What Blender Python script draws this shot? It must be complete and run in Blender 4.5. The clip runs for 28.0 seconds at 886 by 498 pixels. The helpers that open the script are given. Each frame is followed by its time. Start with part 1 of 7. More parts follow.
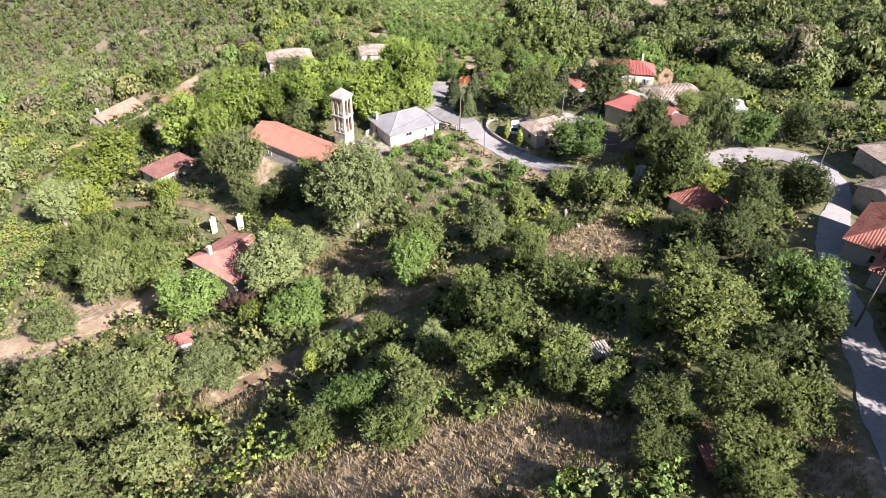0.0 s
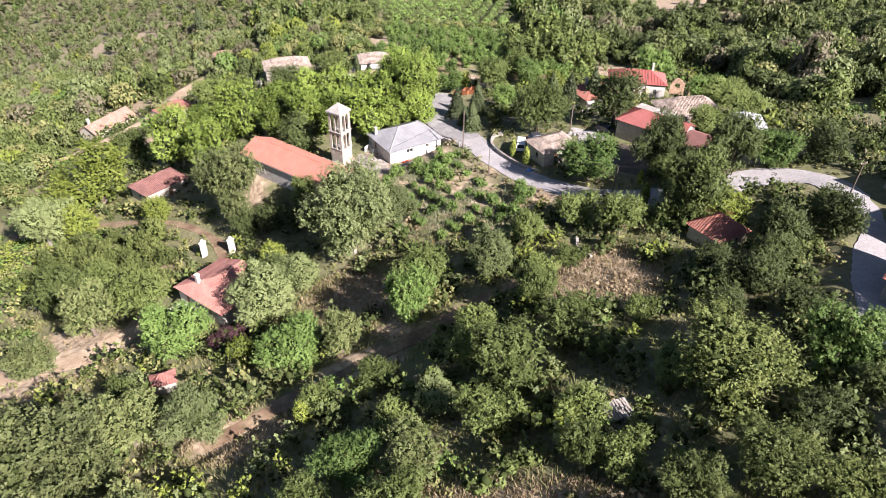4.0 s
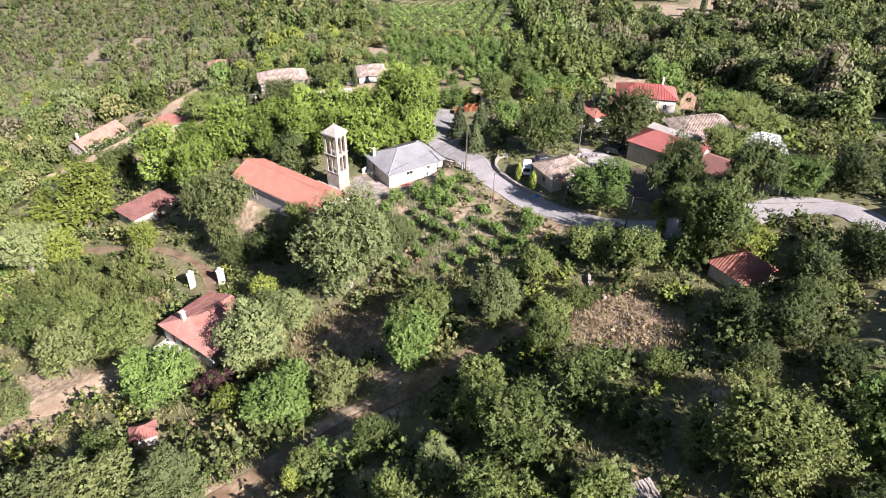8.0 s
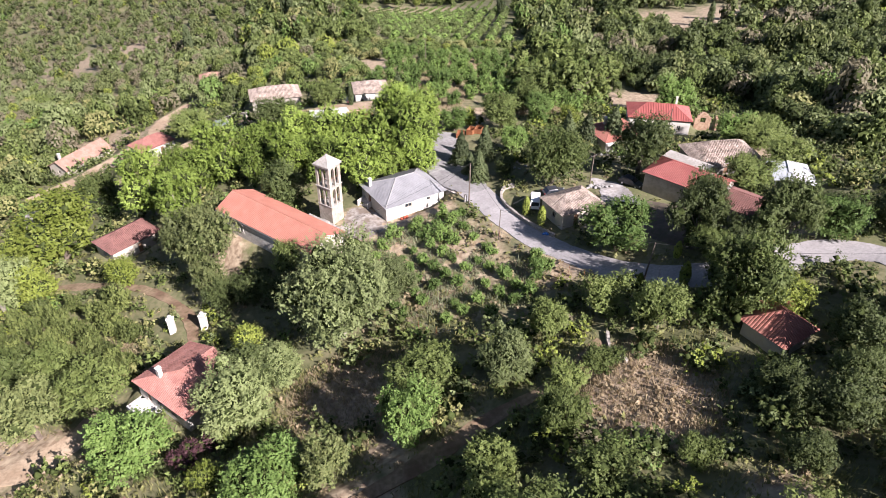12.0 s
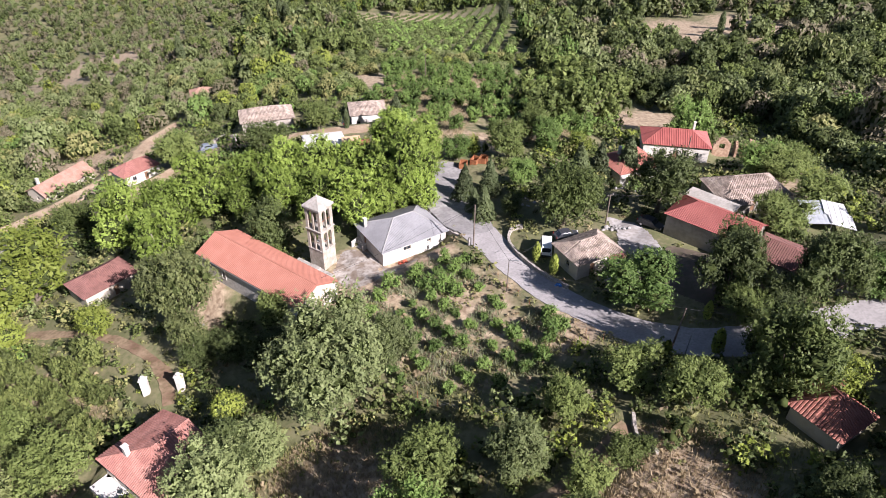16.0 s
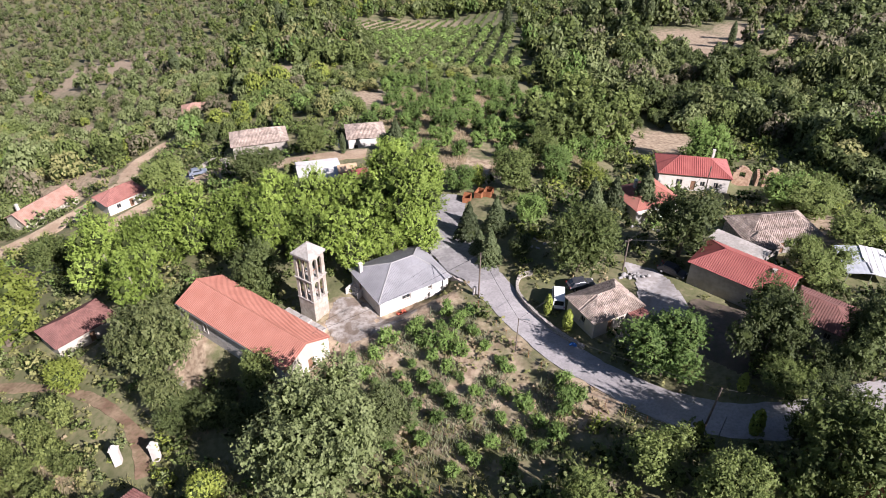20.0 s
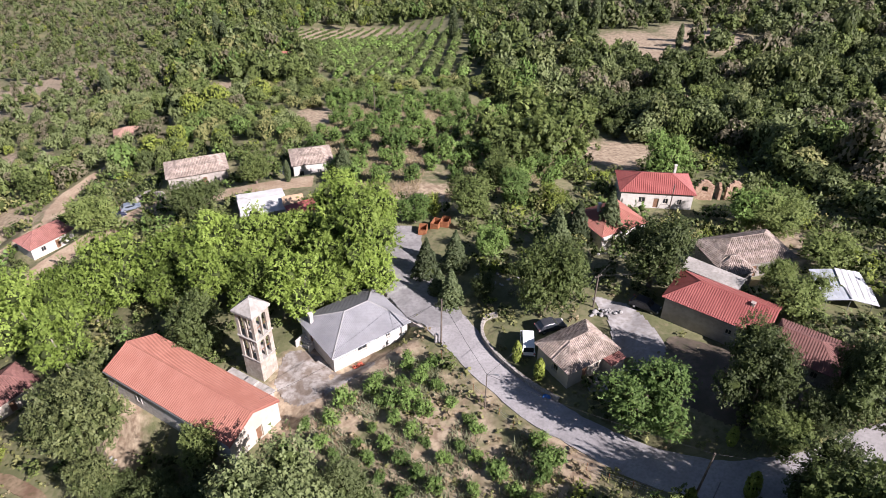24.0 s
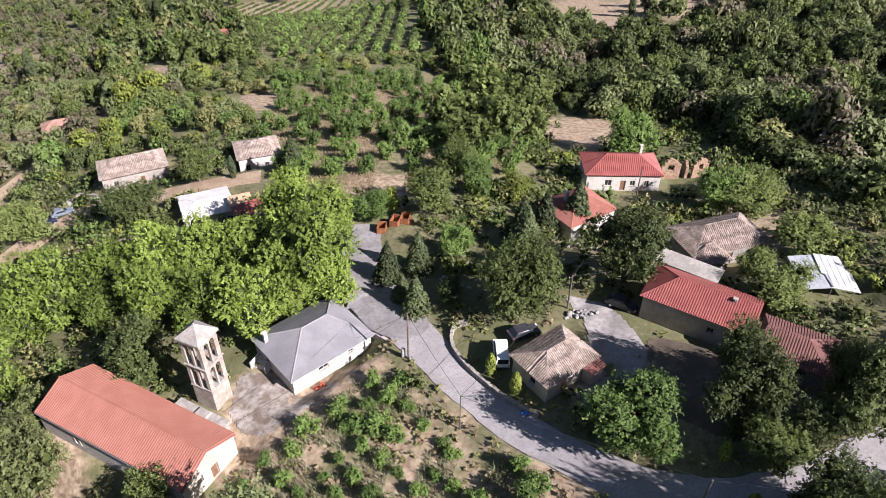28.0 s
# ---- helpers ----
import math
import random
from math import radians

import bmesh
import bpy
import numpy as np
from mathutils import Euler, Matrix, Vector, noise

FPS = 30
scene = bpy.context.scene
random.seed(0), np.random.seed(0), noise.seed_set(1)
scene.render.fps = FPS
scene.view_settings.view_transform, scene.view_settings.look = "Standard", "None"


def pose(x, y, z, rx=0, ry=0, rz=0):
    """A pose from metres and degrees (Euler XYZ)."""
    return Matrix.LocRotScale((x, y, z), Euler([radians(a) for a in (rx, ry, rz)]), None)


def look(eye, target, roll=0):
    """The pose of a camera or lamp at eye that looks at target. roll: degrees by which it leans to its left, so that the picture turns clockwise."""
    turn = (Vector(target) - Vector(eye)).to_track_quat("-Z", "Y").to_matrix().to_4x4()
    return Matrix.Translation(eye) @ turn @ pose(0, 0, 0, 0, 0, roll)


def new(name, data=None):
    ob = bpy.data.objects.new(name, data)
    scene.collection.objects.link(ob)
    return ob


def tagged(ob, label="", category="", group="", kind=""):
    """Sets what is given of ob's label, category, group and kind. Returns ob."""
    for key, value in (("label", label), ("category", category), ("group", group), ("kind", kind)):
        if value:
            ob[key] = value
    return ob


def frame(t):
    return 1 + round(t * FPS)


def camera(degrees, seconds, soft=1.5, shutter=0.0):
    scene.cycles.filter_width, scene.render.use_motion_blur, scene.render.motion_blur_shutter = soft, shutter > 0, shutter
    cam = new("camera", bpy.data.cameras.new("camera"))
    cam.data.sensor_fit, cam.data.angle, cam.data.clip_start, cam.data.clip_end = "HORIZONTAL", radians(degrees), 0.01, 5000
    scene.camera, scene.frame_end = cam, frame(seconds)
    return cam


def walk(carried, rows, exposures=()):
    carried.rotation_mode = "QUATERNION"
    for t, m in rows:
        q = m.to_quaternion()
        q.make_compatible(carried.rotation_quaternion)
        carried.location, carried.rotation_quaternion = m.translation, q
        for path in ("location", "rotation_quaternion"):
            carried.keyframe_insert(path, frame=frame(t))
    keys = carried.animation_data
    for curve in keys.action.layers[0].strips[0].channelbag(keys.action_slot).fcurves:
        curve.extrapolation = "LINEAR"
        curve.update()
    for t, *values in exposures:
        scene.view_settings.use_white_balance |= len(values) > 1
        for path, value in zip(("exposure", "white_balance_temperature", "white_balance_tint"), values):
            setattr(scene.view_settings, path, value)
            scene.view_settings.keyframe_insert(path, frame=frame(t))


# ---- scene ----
cam = camera(65.5, 28.0, 0.75)
PATH = [
    (0, (-0.01, -0.10, 61.08), (-0.10, 40.35, 31.69), 0.94),
    (0.5, (-0.03, 1.05, 60.90), (-0.15, 41.50, 31.51), 0.92),
    (1, (-0.05, 2.15, 60.78), (-0.19, 42.59, 31.37), 0.90),
    (1.5, (-0.06, 3.20, 60.70), (-0.22, 43.63, 31.28), 0.88),
    (2, (-0.07, 4.21, 60.65), (-0.26, 44.64, 31.23), 0.86),
    (2.5, (-0.08, 5.19, 60.63), (-0.29, 45.61, 31.21), 0.84),
    (3, (-0.09, 6.15, 60.63), (-0.32, 46.57, 31.20), 0.82),
    (3.5, (-0.11, 7.10, 60.65), (-0.35, 47.52, 31.22), 0.81),
    (5.5, (-0.23, 10.99, 60.75), (-0.52, 51.41, 31.32), 0.77),
    (6, (-0.27, 12.02, 60.77), (-0.56, 52.44, 31.35), 0.76),
    (6.5, (-0.32, 13.08, 60.79), (-0.62, 53.51, 31.37), 0.75),
    (7, (-0.38, 14.19, 60.80), (-0.67, 54.62, 31.38), 0.74),
    (7.5, (-0.43, 15.33, 60.80), (-0.72, 55.77, 31.39), 0.74),
    (8, (-0.49, 16.53, 60.79), (-0.78, 56.96, 31.39), 0.73),
    (8.5, (-0.55, 17.76, 60.78), (-0.84, 58.21, 31.38), 0.73),
    (9, (-0.62, 19.05, 60.76), (-0.90, 59.50, 31.37), 0.73),
    (9.5, (-0.68, 20.38, 60.73), (-0.95, 60.84, 31.35), 0.73),
    (10, (-0.75, 21.75, 60.70), (-1.01, 62.22, 31.33), 0.72),
    (10.5, (-0.81, 23.17, 60.67), (-1.07, 63.64, 31.31), 0.72),
    (11, (-0.88, 24.62, 60.64), (-1.13, 65.10, 31.29), 0.72),
    (11.5, (-0.94, 26.10, 60.60), (-1.19, 66.59, 31.26), 0.72),
    (12, (-1.01, 27.62, 60.57), (-1.25, 68.11, 31.24), 0.72),
    (12.5, (-1.07, 29.15, 60.54), (-1.30, 69.65, 31.22), 0.72),
    (14.5, (-1.30, 35.42, 60.46), (-1.54, 75.95, 31.18), 0.73),
    (15, (-1.36, 36.99, 60.46), (-1.59, 77.53, 31.18), 0.73),
    (15.5, (-1.41, 38.55, 60.47), (-1.65, 79.09, 31.20), 0.73),
    (16, (-1.46, 40.10, 60.48), (-1.71, 80.64, 31.22), 0.73),
    (16.5, (-1.51, 41.63, 60.51), (-1.76, 82.17, 31.25), 0.74),
    (17, (-1.55, 43.13, 60.53), (-1.82, 83.68, 31.28), 0.74),
    (17.5, (-1.60, 44.61, 60.57), (-1.88, 85.16, 31.33), 0.74),
    (18, (-1.64, 46.05, 60.61), (-1.93, 86.61, 31.37), 0.74),
    (18.5, (-1.68, 47.47, 60.65), (-1.98, 88.04, 31.42), 0.74),
    (19, (-1.71, 48.86, 60.70), (-2.03, 89.43, 31.47), 0.74),
    (19.5, (-1.74, 50.21, 60.75), (-2.08, 90.78, 31.52), 0.74),
    (20, (-1.77, 51.54, 60.79), (-2.12, 92.11, 31.58), 0.73),
    (20.5, (-1.80, 52.83, 60.84), (-2.15, 93.41, 31.62), 0.73),
    (22.5, (-1.86, 57.73, 60.93), (-0.86, 98.32, 31.76), 0.71),
    (23, (-1.86, 58.90, 60.93), (0.01, 99.49, 31.78), 0.71),
    (23.5, (-1.86, 60.05, 60.91), (0.81, 100.60, 31.78), 0.70),
    (24, (-1.86, 61.19, 60.88), (1.01, 101.73, 31.76), 0.69),
    (24.5, (-1.85, 62.31, 60.84), (1.02, 102.85, 31.72), 0.68),
    (25, (-1.83, 63.42, 60.79), (1.04, 103.96, 31.67), 0.67),
    (25.5, (-1.82, 64.51, 60.74), (1.04, 105.05, 31.62), 0.66),
    (26, (-1.80, 65.57, 60.67), (1.06, 106.13, 31.58), 0.64),
    (26.5, (-1.79, 66.61, 60.62), (2.28, 107.09, 31.55), 0.63),
    (27, (-1.78, 67.61, 60.57), (3.75, 107.92, 31.51), 0.61),
    (27.5, (-1.77, 68.55, 60.54), (4.12, 108.22, 30.67), 0.59),
    (28, (-1.77, 69.43, 60.54), (4.02, 108.32, 29.65), 0.57),
]
walk(cam, [(t, look(eye, target, roll)) for t, eye, target, roll in PATH], [(0, 1.80, 6350, 19), (6, 1.73, 6300, 20), (12, 1.59, 6250, 21), (20, 1.36, 6170, 21), (28, 1.29, 6170, 21)])

# ---- light ----
SUN_AZ = math.atan2(0.72, -0.694)
SUN_EL = radians(36)
world = bpy.data.worlds.new("sky")
scene.world = world
world.use_nodes = True
wn = world.node_tree
sky = wn.nodes.new("ShaderNodeTexSky")
sky.sky_type = "NISHITA"
sky.sun_disc = False
sky.sun_elevation = SUN_EL
sky.sun_rotation = SUN_AZ
sky.altitude = 500
wn.links.new(sky.outputs[0], wn.nodes["Background"].inputs[0])
wn.nodes["Background"].inputs[1].default_value = 0.034
sun = new("sun", bpy.data.lights.new("sun", "SUN"))
sun.data.energy = 5.0
sun.data.angle = radians(0.53)
sun.data.color = (1.0, 0.94, 0.885)
to_sun = Vector((math.sin(SUN_AZ) * math.cos(SUN_EL), math.cos(SUN_AZ) * math.cos(SUN_EL), math.sin(SUN_EL)))
sun.rotation_euler = (-to_sun).to_track_quat("-Z", "Y").to_euler()
sun.location = to_sun * 200


# ---- materials ----
def rgb(c):
    return (c[0], c[1], c[2], 1.0)


def material(name, a, b=None, scale=1.0, detail=6.0, rough=0.85, bump=0.0, bump_scale=8.0, fine=None, fine_scale=12.0,
             fine_mix=0.3, metal=0.0, vary=0.0, island=0.0, spec=0.3, low=0.4, high=0.6):
    """Two colours blended by a broad noise, a finer noise over it, variation by piece, and relief."""
    m = bpy.data.materials.new(name)
    m.use_nodes = True
    t = m.node_tree
    n, l = t.nodes, t.links
    p = n["Principled BSDF"]
    p.inputs["Roughness"].default_value = rough
    p.inputs["Metallic"].default_value = metal
    p.inputs["Specular IOR Level"].default_value = spec
    geo = n.new("ShaderNodeNewGeometry")
    tex = n.new("ShaderNodeTexNoise")
    tex.inputs["Scale"].default_value = scale
    tex.inputs["Detail"].default_value = detail
    l.new(geo.outputs["Position"], tex.inputs["Vector"])
    ramp = n.new("ShaderNodeValToRGB")
    ramp.color_ramp.elements[0].position, ramp.color_ramp.elements[1].position = low, high
    ramp.color_ramp.elements[0].color, ramp.color_ramp.elements[1].color = rgb(a), rgb(b or a)
    l.new(tex.outputs["Fac"], ramp.inputs["Fac"])
    out = ramp.outputs["Color"]
    if fine:
        ft = n.new("ShaderNodeTexNoise")
        ft.inputs["Scale"].default_value = fine_scale
        ft.inputs["Detail"].default_value = 4
        l.new(geo.outputs["Position"], ft.inputs["Vector"])
        fr = n.new("ShaderNodeMapRange")
        fr.inputs["From Min"].default_value, fr.inputs["From Max"].default_value = 0.42, 0.68
        fr.inputs["To Max"].default_value = fine_mix
        l.new(ft.outputs["Fac"], fr.inputs["Value"])
        mx = n.new("ShaderNodeMix")
        mx.data_type = "RGBA"
        l.new(fr.outputs["Result"], mx.inputs["Factor"])
        l.new(out, mx.inputs["A"])
        mx.inputs["B"].default_value = rgb(fine)
        out = mx.outputs["Result"]
    for amount, source in ((vary, "object"), (island, "island")):
        if amount:
            if source == "object":
                info = n.new("ShaderNodeObjectInfo").outputs["Random"]
            else:
                info = geo.outputs["Random Per Island"]
            mr = n.new("ShaderNodeMapRange")
            mr.inputs["To Min"].default_value, mr.inputs["To Max"].default_value = 1 - amount, 1 + amount
            l.new(info, mr.inputs["Value"])
            hs = n.new("ShaderNodeHueSaturation")
            l.new(mr.outputs["Result"], hs.inputs["Value"])
            l.new(out, hs.inputs["Color"])
            out = hs.outputs["Color"]
    l.new(out, p.inputs["Base Color"])
    if bump:
        bt = n.new("ShaderNodeTexNoise")
        bt.inputs["Scale"].default_value = bump_scale
        bt.inputs["Detail"].default_value = 5
        l.new(geo.outputs["Position"], bt.inputs["Vector"])
        bn = n.new("ShaderNodeBump")
        bn.inputs["Strength"].default_value = bump
        bn.inputs["Distance"].default_value = 0.08
        l.new(bt.outputs["Fac"], bn.inputs["Height"])
        l.new(bn.outputs["Normal"], p.inputs["Normal"])
    return m


def foliage(name, a, b, tip, clear=0.35, vary=0.26, tint=0.10):
    """Leaves: two greens mixed by place and tree, a lighter tip colour by leaf, some light through the leaf."""
    m = bpy.data.materials.new(name)
    m.use_nodes = True
    t = m.node_tree
    n, l = t.nodes, t.links
    p = n["Principled BSDF"]
    p.inputs["Roughness"].default_value = 0.62
    p.inputs["Specular IOR Level"].default_value = 0.25
    geo = n.new("ShaderNodeNewGeometry")
    info = n.new("ShaderNodeObjectInfo")
    tex = n.new("ShaderNodeTexNoise")
    tex.inputs["Scale"].default_value = 0.22
    tex.inputs["Detail"].default_value = 3
    l.new(geo.outputs["Position"], tex.inputs["Vector"])
    add = n.new("ShaderNodeMath")
    add.operation = "MULTIPLY_ADD"
    l.new(info.outputs["Random"], add.inputs[0])
    add.inputs[1].default_value = 0.5
    l.new(tex.outputs["Fac"], add.inputs[2])
    ramp = n.new("ShaderNodeValToRGB")
    ramp.color_ramp.elements[0].position, ramp.color_ramp.elements[1].position = 0.45, 1.0
    ramp.color_ramp.elements[0].color, ramp.color_ramp.elements[1].color = rgb(a), rgb(b)
    l.new(add.outputs[0], ramp.inputs["Fac"])
    mx = n.new("ShaderNodeMix")
    mx.data_type = "RGBA"
    mr = n.new("ShaderNodeMapRange")
    mr.inputs["From Min"].default_value = 0.55
    mr.inputs["To Max"].default_value = 0.42
    l.new(geo.outputs["Random Per Island"], mr.inputs["Value"])
    l.new(mr.outputs["Result"], mx.inputs["Factor"])
    l.new(ramp.outputs["Color"], mx.inputs["A"])
    mx.inputs["B"].default_value = rgb(tip)
    hs = n.new("ShaderNodeHueSaturation")
    vr = n.new("ShaderNodeMapRange")
    vr.inputs["To Min"].default_value, vr.inputs["To Max"].default_value = 1 - vary, 1 + vary
    l.new(info.outputs["Random"], vr.inputs["Value"])
    l.new(vr.outputs["Result"], hs.inputs["Value"])
    l.new(mx.outputs["Result"], hs.inputs["Color"])
    l.new(hs.outputs["Color"], p.inputs["Base Color"])
    tr = n.new("ShaderNodeBsdfTranslucent")
    l.new(hs.outputs["Color"], tr.inputs["Color"])
    ms = n.new("ShaderNodeMixShader")
    ms.inputs["Fac"].default_value = clear
    l.new(p.outputs[0], ms.inputs[1])
    l.new(tr.outputs[0], ms.inputs[2])
    l.new(ms.outputs[0], n["Material Output"].inputs["Surface"])
    return m


M = {}
M["asphalt"] = material("worn_asphalt", (0.270, 0.255, 0.250), (0.345, 0.328, 0.322), 0.5, fine=(0.20, 0.19, 0.186), fine_scale=3.0, fine_mix=0.6, bump=0.3, bump_scale=30, low=0.3, high=0.7)
# the square's asphalt, darker than the road: tree shade averaged into its colour
M["lane"] = material("asphalt_with_tree_shade", (0.205, 0.196, 0.192), (0.262, 0.252, 0.246), 0.4, fine=(0.135, 0.130, 0.127), fine_scale=2.0, fine_mix=0.6, bump=0.3, bump_scale=30)
M["dirt"] = material("pale_dirt_track", (0.278, 0.202, 0.135), (0.370, 0.291, 0.202), 0.35, fine=(0.204, 0.150, 0.096), fine_scale=2.5, fine_mix=0.6, bump=0.5, bump_scale=6)
M["concrete"] = material("stained_concrete", (0.26, 0.245, 0.235), (0.34, 0.325, 0.31), 0.35, fine=(0.19, 0.165, 0.145), fine_scale=1.6, fine_mix=0.7, bump=0.2, bump_scale=15)
M["earth"] = material("bare_brown_earth", (0.148, 0.092, 0.059), (0.252, 0.185, 0.118), 0.3, fine=(0.089, 0.074, 0.033), fine_scale=1.8, fine_mix=0.6, bump=0.5, bump_scale=5)
M["apron"] = material("stained_pale_apron", (0.185, 0.150, 0.120), (0.330, 0.305, 0.275), 0.55, fine=(0.125, 0.095, 0.068), fine_scale=1.7, fine_mix=0.7, bump=0.3, bump_scale=8, low=0.42, high=0.58)
# dark soil, made darker still by tree and barn shade put into the colour
M["shade_soil"] = material("trodden_soil_with_shade", (0.085, 0.068, 0.052), (0.135, 0.105, 0.078), 0.4, fine=(0.06, 0.062, 0.03), fine_scale=1.8, fine_mix=0.6, bump=0.5, bump_scale=5)
# worn white paint, its colour lowered to hold the trees' shade over the crossing
M["paint"] = material("worn_road_paint_with_shade", (0.285, 0.280, 0.266), (0.206, 0.202, 0.193), 2.0)
M["white"] = material("whitewashed_render", (0.52, 0.495, 0.455), (0.44, 0.415, 0.375), 0.6, fine=(0.39, 0.355, 0.31), fine_scale=2.5, fine_mix=0.4, bump=0.15, bump_scale=12)
M["cream"] = material("cream_render", (0.440, 0.399, 0.334), (0.392, 0.351, 0.285), 0.5, fine=(0.344, 0.296, 0.230), fine_scale=2.0, fine_mix=0.25, bump=0.12, bump_scale=12)
M["grey_render"] = material("grey_cement_render", (0.293, 0.262, 0.227), (0.364, 0.332, 0.292), 0.5, fine=(0.214, 0.192, 0.172), fine_scale=1.8, fine_mix=0.5, bump=0.2, bump_scale=10)
M["stone"] = material("rubble_stone", (0.252, 0.229, 0.200), (0.355, 0.326, 0.289), 2.2, 3.0, fine=(0.148, 0.133, 0.115), fine_scale=4.5, fine_mix=0.75, bump=0.9, bump_scale=4.5, low=0.35, high=0.65, vary=0.12)
M["church_stone"] = material("pale_grey_rubble_masonry", (0.40, 0.375, 0.34), (0.54, 0.51, 0.47), 2.2, 3.0, fine=(0.27, 0.25, 0.225), fine_scale=4.5, fine_mix=0.7, bump=0.8, bump_scale=4.5, low=0.35, high=0.65)
M["tower_stone"] = material("weathered_tower_stone", (0.300, 0.258, 0.212), (0.385, 0.345, 0.292), 0.9, fine=(0.207, 0.170, 0.133), fine_scale=2.2, fine_mix=0.6, bump=0.35, bump_scale=8)
M["slab"] = material("lichened_concrete_slab", (0.266, 0.252, 0.229), (0.348, 0.326, 0.296), 0.7, fine=(0.178, 0.155, 0.126), fine_scale=2.6, fine_mix=0.55, bump=0.2)
M["tile_red"] = material("new_red_roof_tiles", (0.252, 0.098, 0.074), (0.282, 0.118, 0.088), 0.8, fine=(0.219, 0.074, 0.053), fine_scale=3.0, fine_mix=0.35, island=0.10, bump=0.3, bump_scale=9, rough=0.7)
M["tile_orange"] = material("orange_clay_roof_tiles", (0.268, 0.110, 0.078), (0.302, 0.130, 0.094), 0.5, fine=(0.232, 0.095, 0.068), fine_scale=3.0, fine_mix=0.35, island=0.07, bump=0.3, bump_scale=9, rough=0.75)
M["sheet_red"] = material("red_painted_roof_panels", (0.222, 0.064, 0.056), (0.258, 0.080, 0.068), 0.6, fine=(0.200, 0.054, 0.046), fine_scale=2.5, fine_mix=0.35, island=0.08, rough=0.5)
M["tile_pink"] = material("bleached_red_roof_tiles", (0.30, 0.135, 0.108), (0.36, 0.178, 0.145), 0.7, fine=(0.21, 0.10, 0.084), fine_scale=2.5, fine_mix=0.5, island=0.16, bump=0.4, bump_scale=9)
M["pale_paving"] = material("pale_terrace_paving", (0.50, 0.48, 0.45), (0.60, 0.585, 0.56), 0.5, fine=(0.36, 0.33, 0.29), fine_scale=2.2, fine_mix=0.5, bump=0.15, bump_scale=12)
M["tile_dull"] = material("faded_red_roof_tiles", (0.205, 0.086, 0.070), (0.255, 0.115, 0.096), 0.7, fine=(0.14, 0.068, 0.056), fine_scale=2.5, fine_mix=0.5, island=0.14, bump=0.4, bump_scale=9)
M["tile_pale"] = material("pale_sunbleached_roof_tiles", (0.255, 0.150, 0.112), (0.315, 0.195, 0.150), 0.7, fine=(0.19, 0.11, 0.085), fine_scale=2.5, fine_mix=0.5, island=0.14, bump=0.4, bump_scale=9)
M["tile_brown"] = material("dark_weathered_roof_tiles", (0.140, 0.066, 0.056), (0.180, 0.088, 0.074), 0.7, fine=(0.10, 0.052, 0.046), fine_scale=2.5, fine_mix=0.5, island=0.14, bump=0.4, bump_scale=9)
M["tile_old"] = material("old_lichened_clay_tiles", (0.225, 0.178, 0.145), (0.33, 0.272, 0.228), 1.1, fine=(0.12, 0.098, 0.082), fine_scale=3.2, fine_mix=0.7, island=0.32, bump=0.5, bump_scale=9)
M["tile_grey"] = material("grey_roof_tiles", (0.168, 0.168, 0.176), (0.206, 0.206, 0.214), 0.4, fine=(0.135, 0.136, 0.140), fine_scale=3.0, fine_mix=0.3, island=0.08, rough=0.7)
M["ridge_grey"] = material("grey_ridge_caps", (0.220, 0.216, 0.211), (0.252, 0.249, 0.244), 1.0)
M["sheet_white"] = material("white_roof_membrane", (0.58, 0.575, 0.56), (0.52, 0.51, 0.485), 0.5, fine=(0.42, 0.39, 0.34), fine_scale=1.5, fine_mix=0.3)
M["sheet_blue"] = material("pale_blue_tarpaulin", (0.36, 0.385, 0.41), (0.30, 0.325, 0.35), 0.8, fine=(0.25, 0.25, 0.24), fine_scale=1.8, fine_mix=0.4)
M["tarp"] = material("pale_grey_tarpaulin", (0.46, 0.465, 0.47), (0.39, 0.395, 0.40), 0.8, fine=(0.30, 0.29, 0.27), fine_scale=1.8, fine_mix=0.4)
M["sheet_tan"] = material("tan_panel_roof", (0.385, 0.266, 0.163), (0.444, 0.318, 0.207), 0.8)
M["brick"] = material("ruined_brickwork", (0.281, 0.178, 0.118), (0.370, 0.266, 0.185), 2.0, 3.0, fine=(0.163, 0.104, 0.074), fine_scale=5, fine_mix=0.6, bump=0.8, bump_scale=5)
M["wood"] = material("weathered_brown_wood", (0.118, 0.070, 0.041), (0.178, 0.111, 0.067), 3.0, bump=0.2, vary=0.15)
M["pole"] = material("tarred_pole_wood", (0.089, 0.070, 0.056), (0.148, 0.122, 0.100), 2.5, vary=0.15)
M["bark"] = material("grey_brown_bark", (0.096, 0.074, 0.056), (0.163, 0.133, 0.104), 3.0, bump=0.6, bump_scale=7)
M["pale_bark"] = material("pale_bark", (0.222, 0.200, 0.163), (0.311, 0.281, 0.237), 3.0, bump=0.4)
M["metal"] = material("galvanised_metal", (0.311, 0.318, 0.326), (0.252, 0.259, 0.266), 3.0, metal=0.7, rough=0.5)
M["cable"] = material("black_cable", (0.03, 0.03, 0.03))
M["frame"] = material("painted_window_frame", (0.370, 0.326, 0.266), (0.311, 0.266, 0.215), 2.0)
M["door"] = material("brown_door_paint", (0.148, 0.081, 0.048), (0.192, 0.111, 0.067), 2.0)
M["dark"] = material("dark_interior", (0.030, 0.027, 0.024), (0.045, 0.04, 0.035), 1.0)
M["rust"] = material("rusty_steel", (0.192, 0.070, 0.030), (0.281, 0.118, 0.052), 1.8, fine=(0.111, 0.044, 0.022), fine_scale=5, fine_mix=0.6)
M["tyre"] = material("black_rubber", (0.02, 0.02, 0.02))
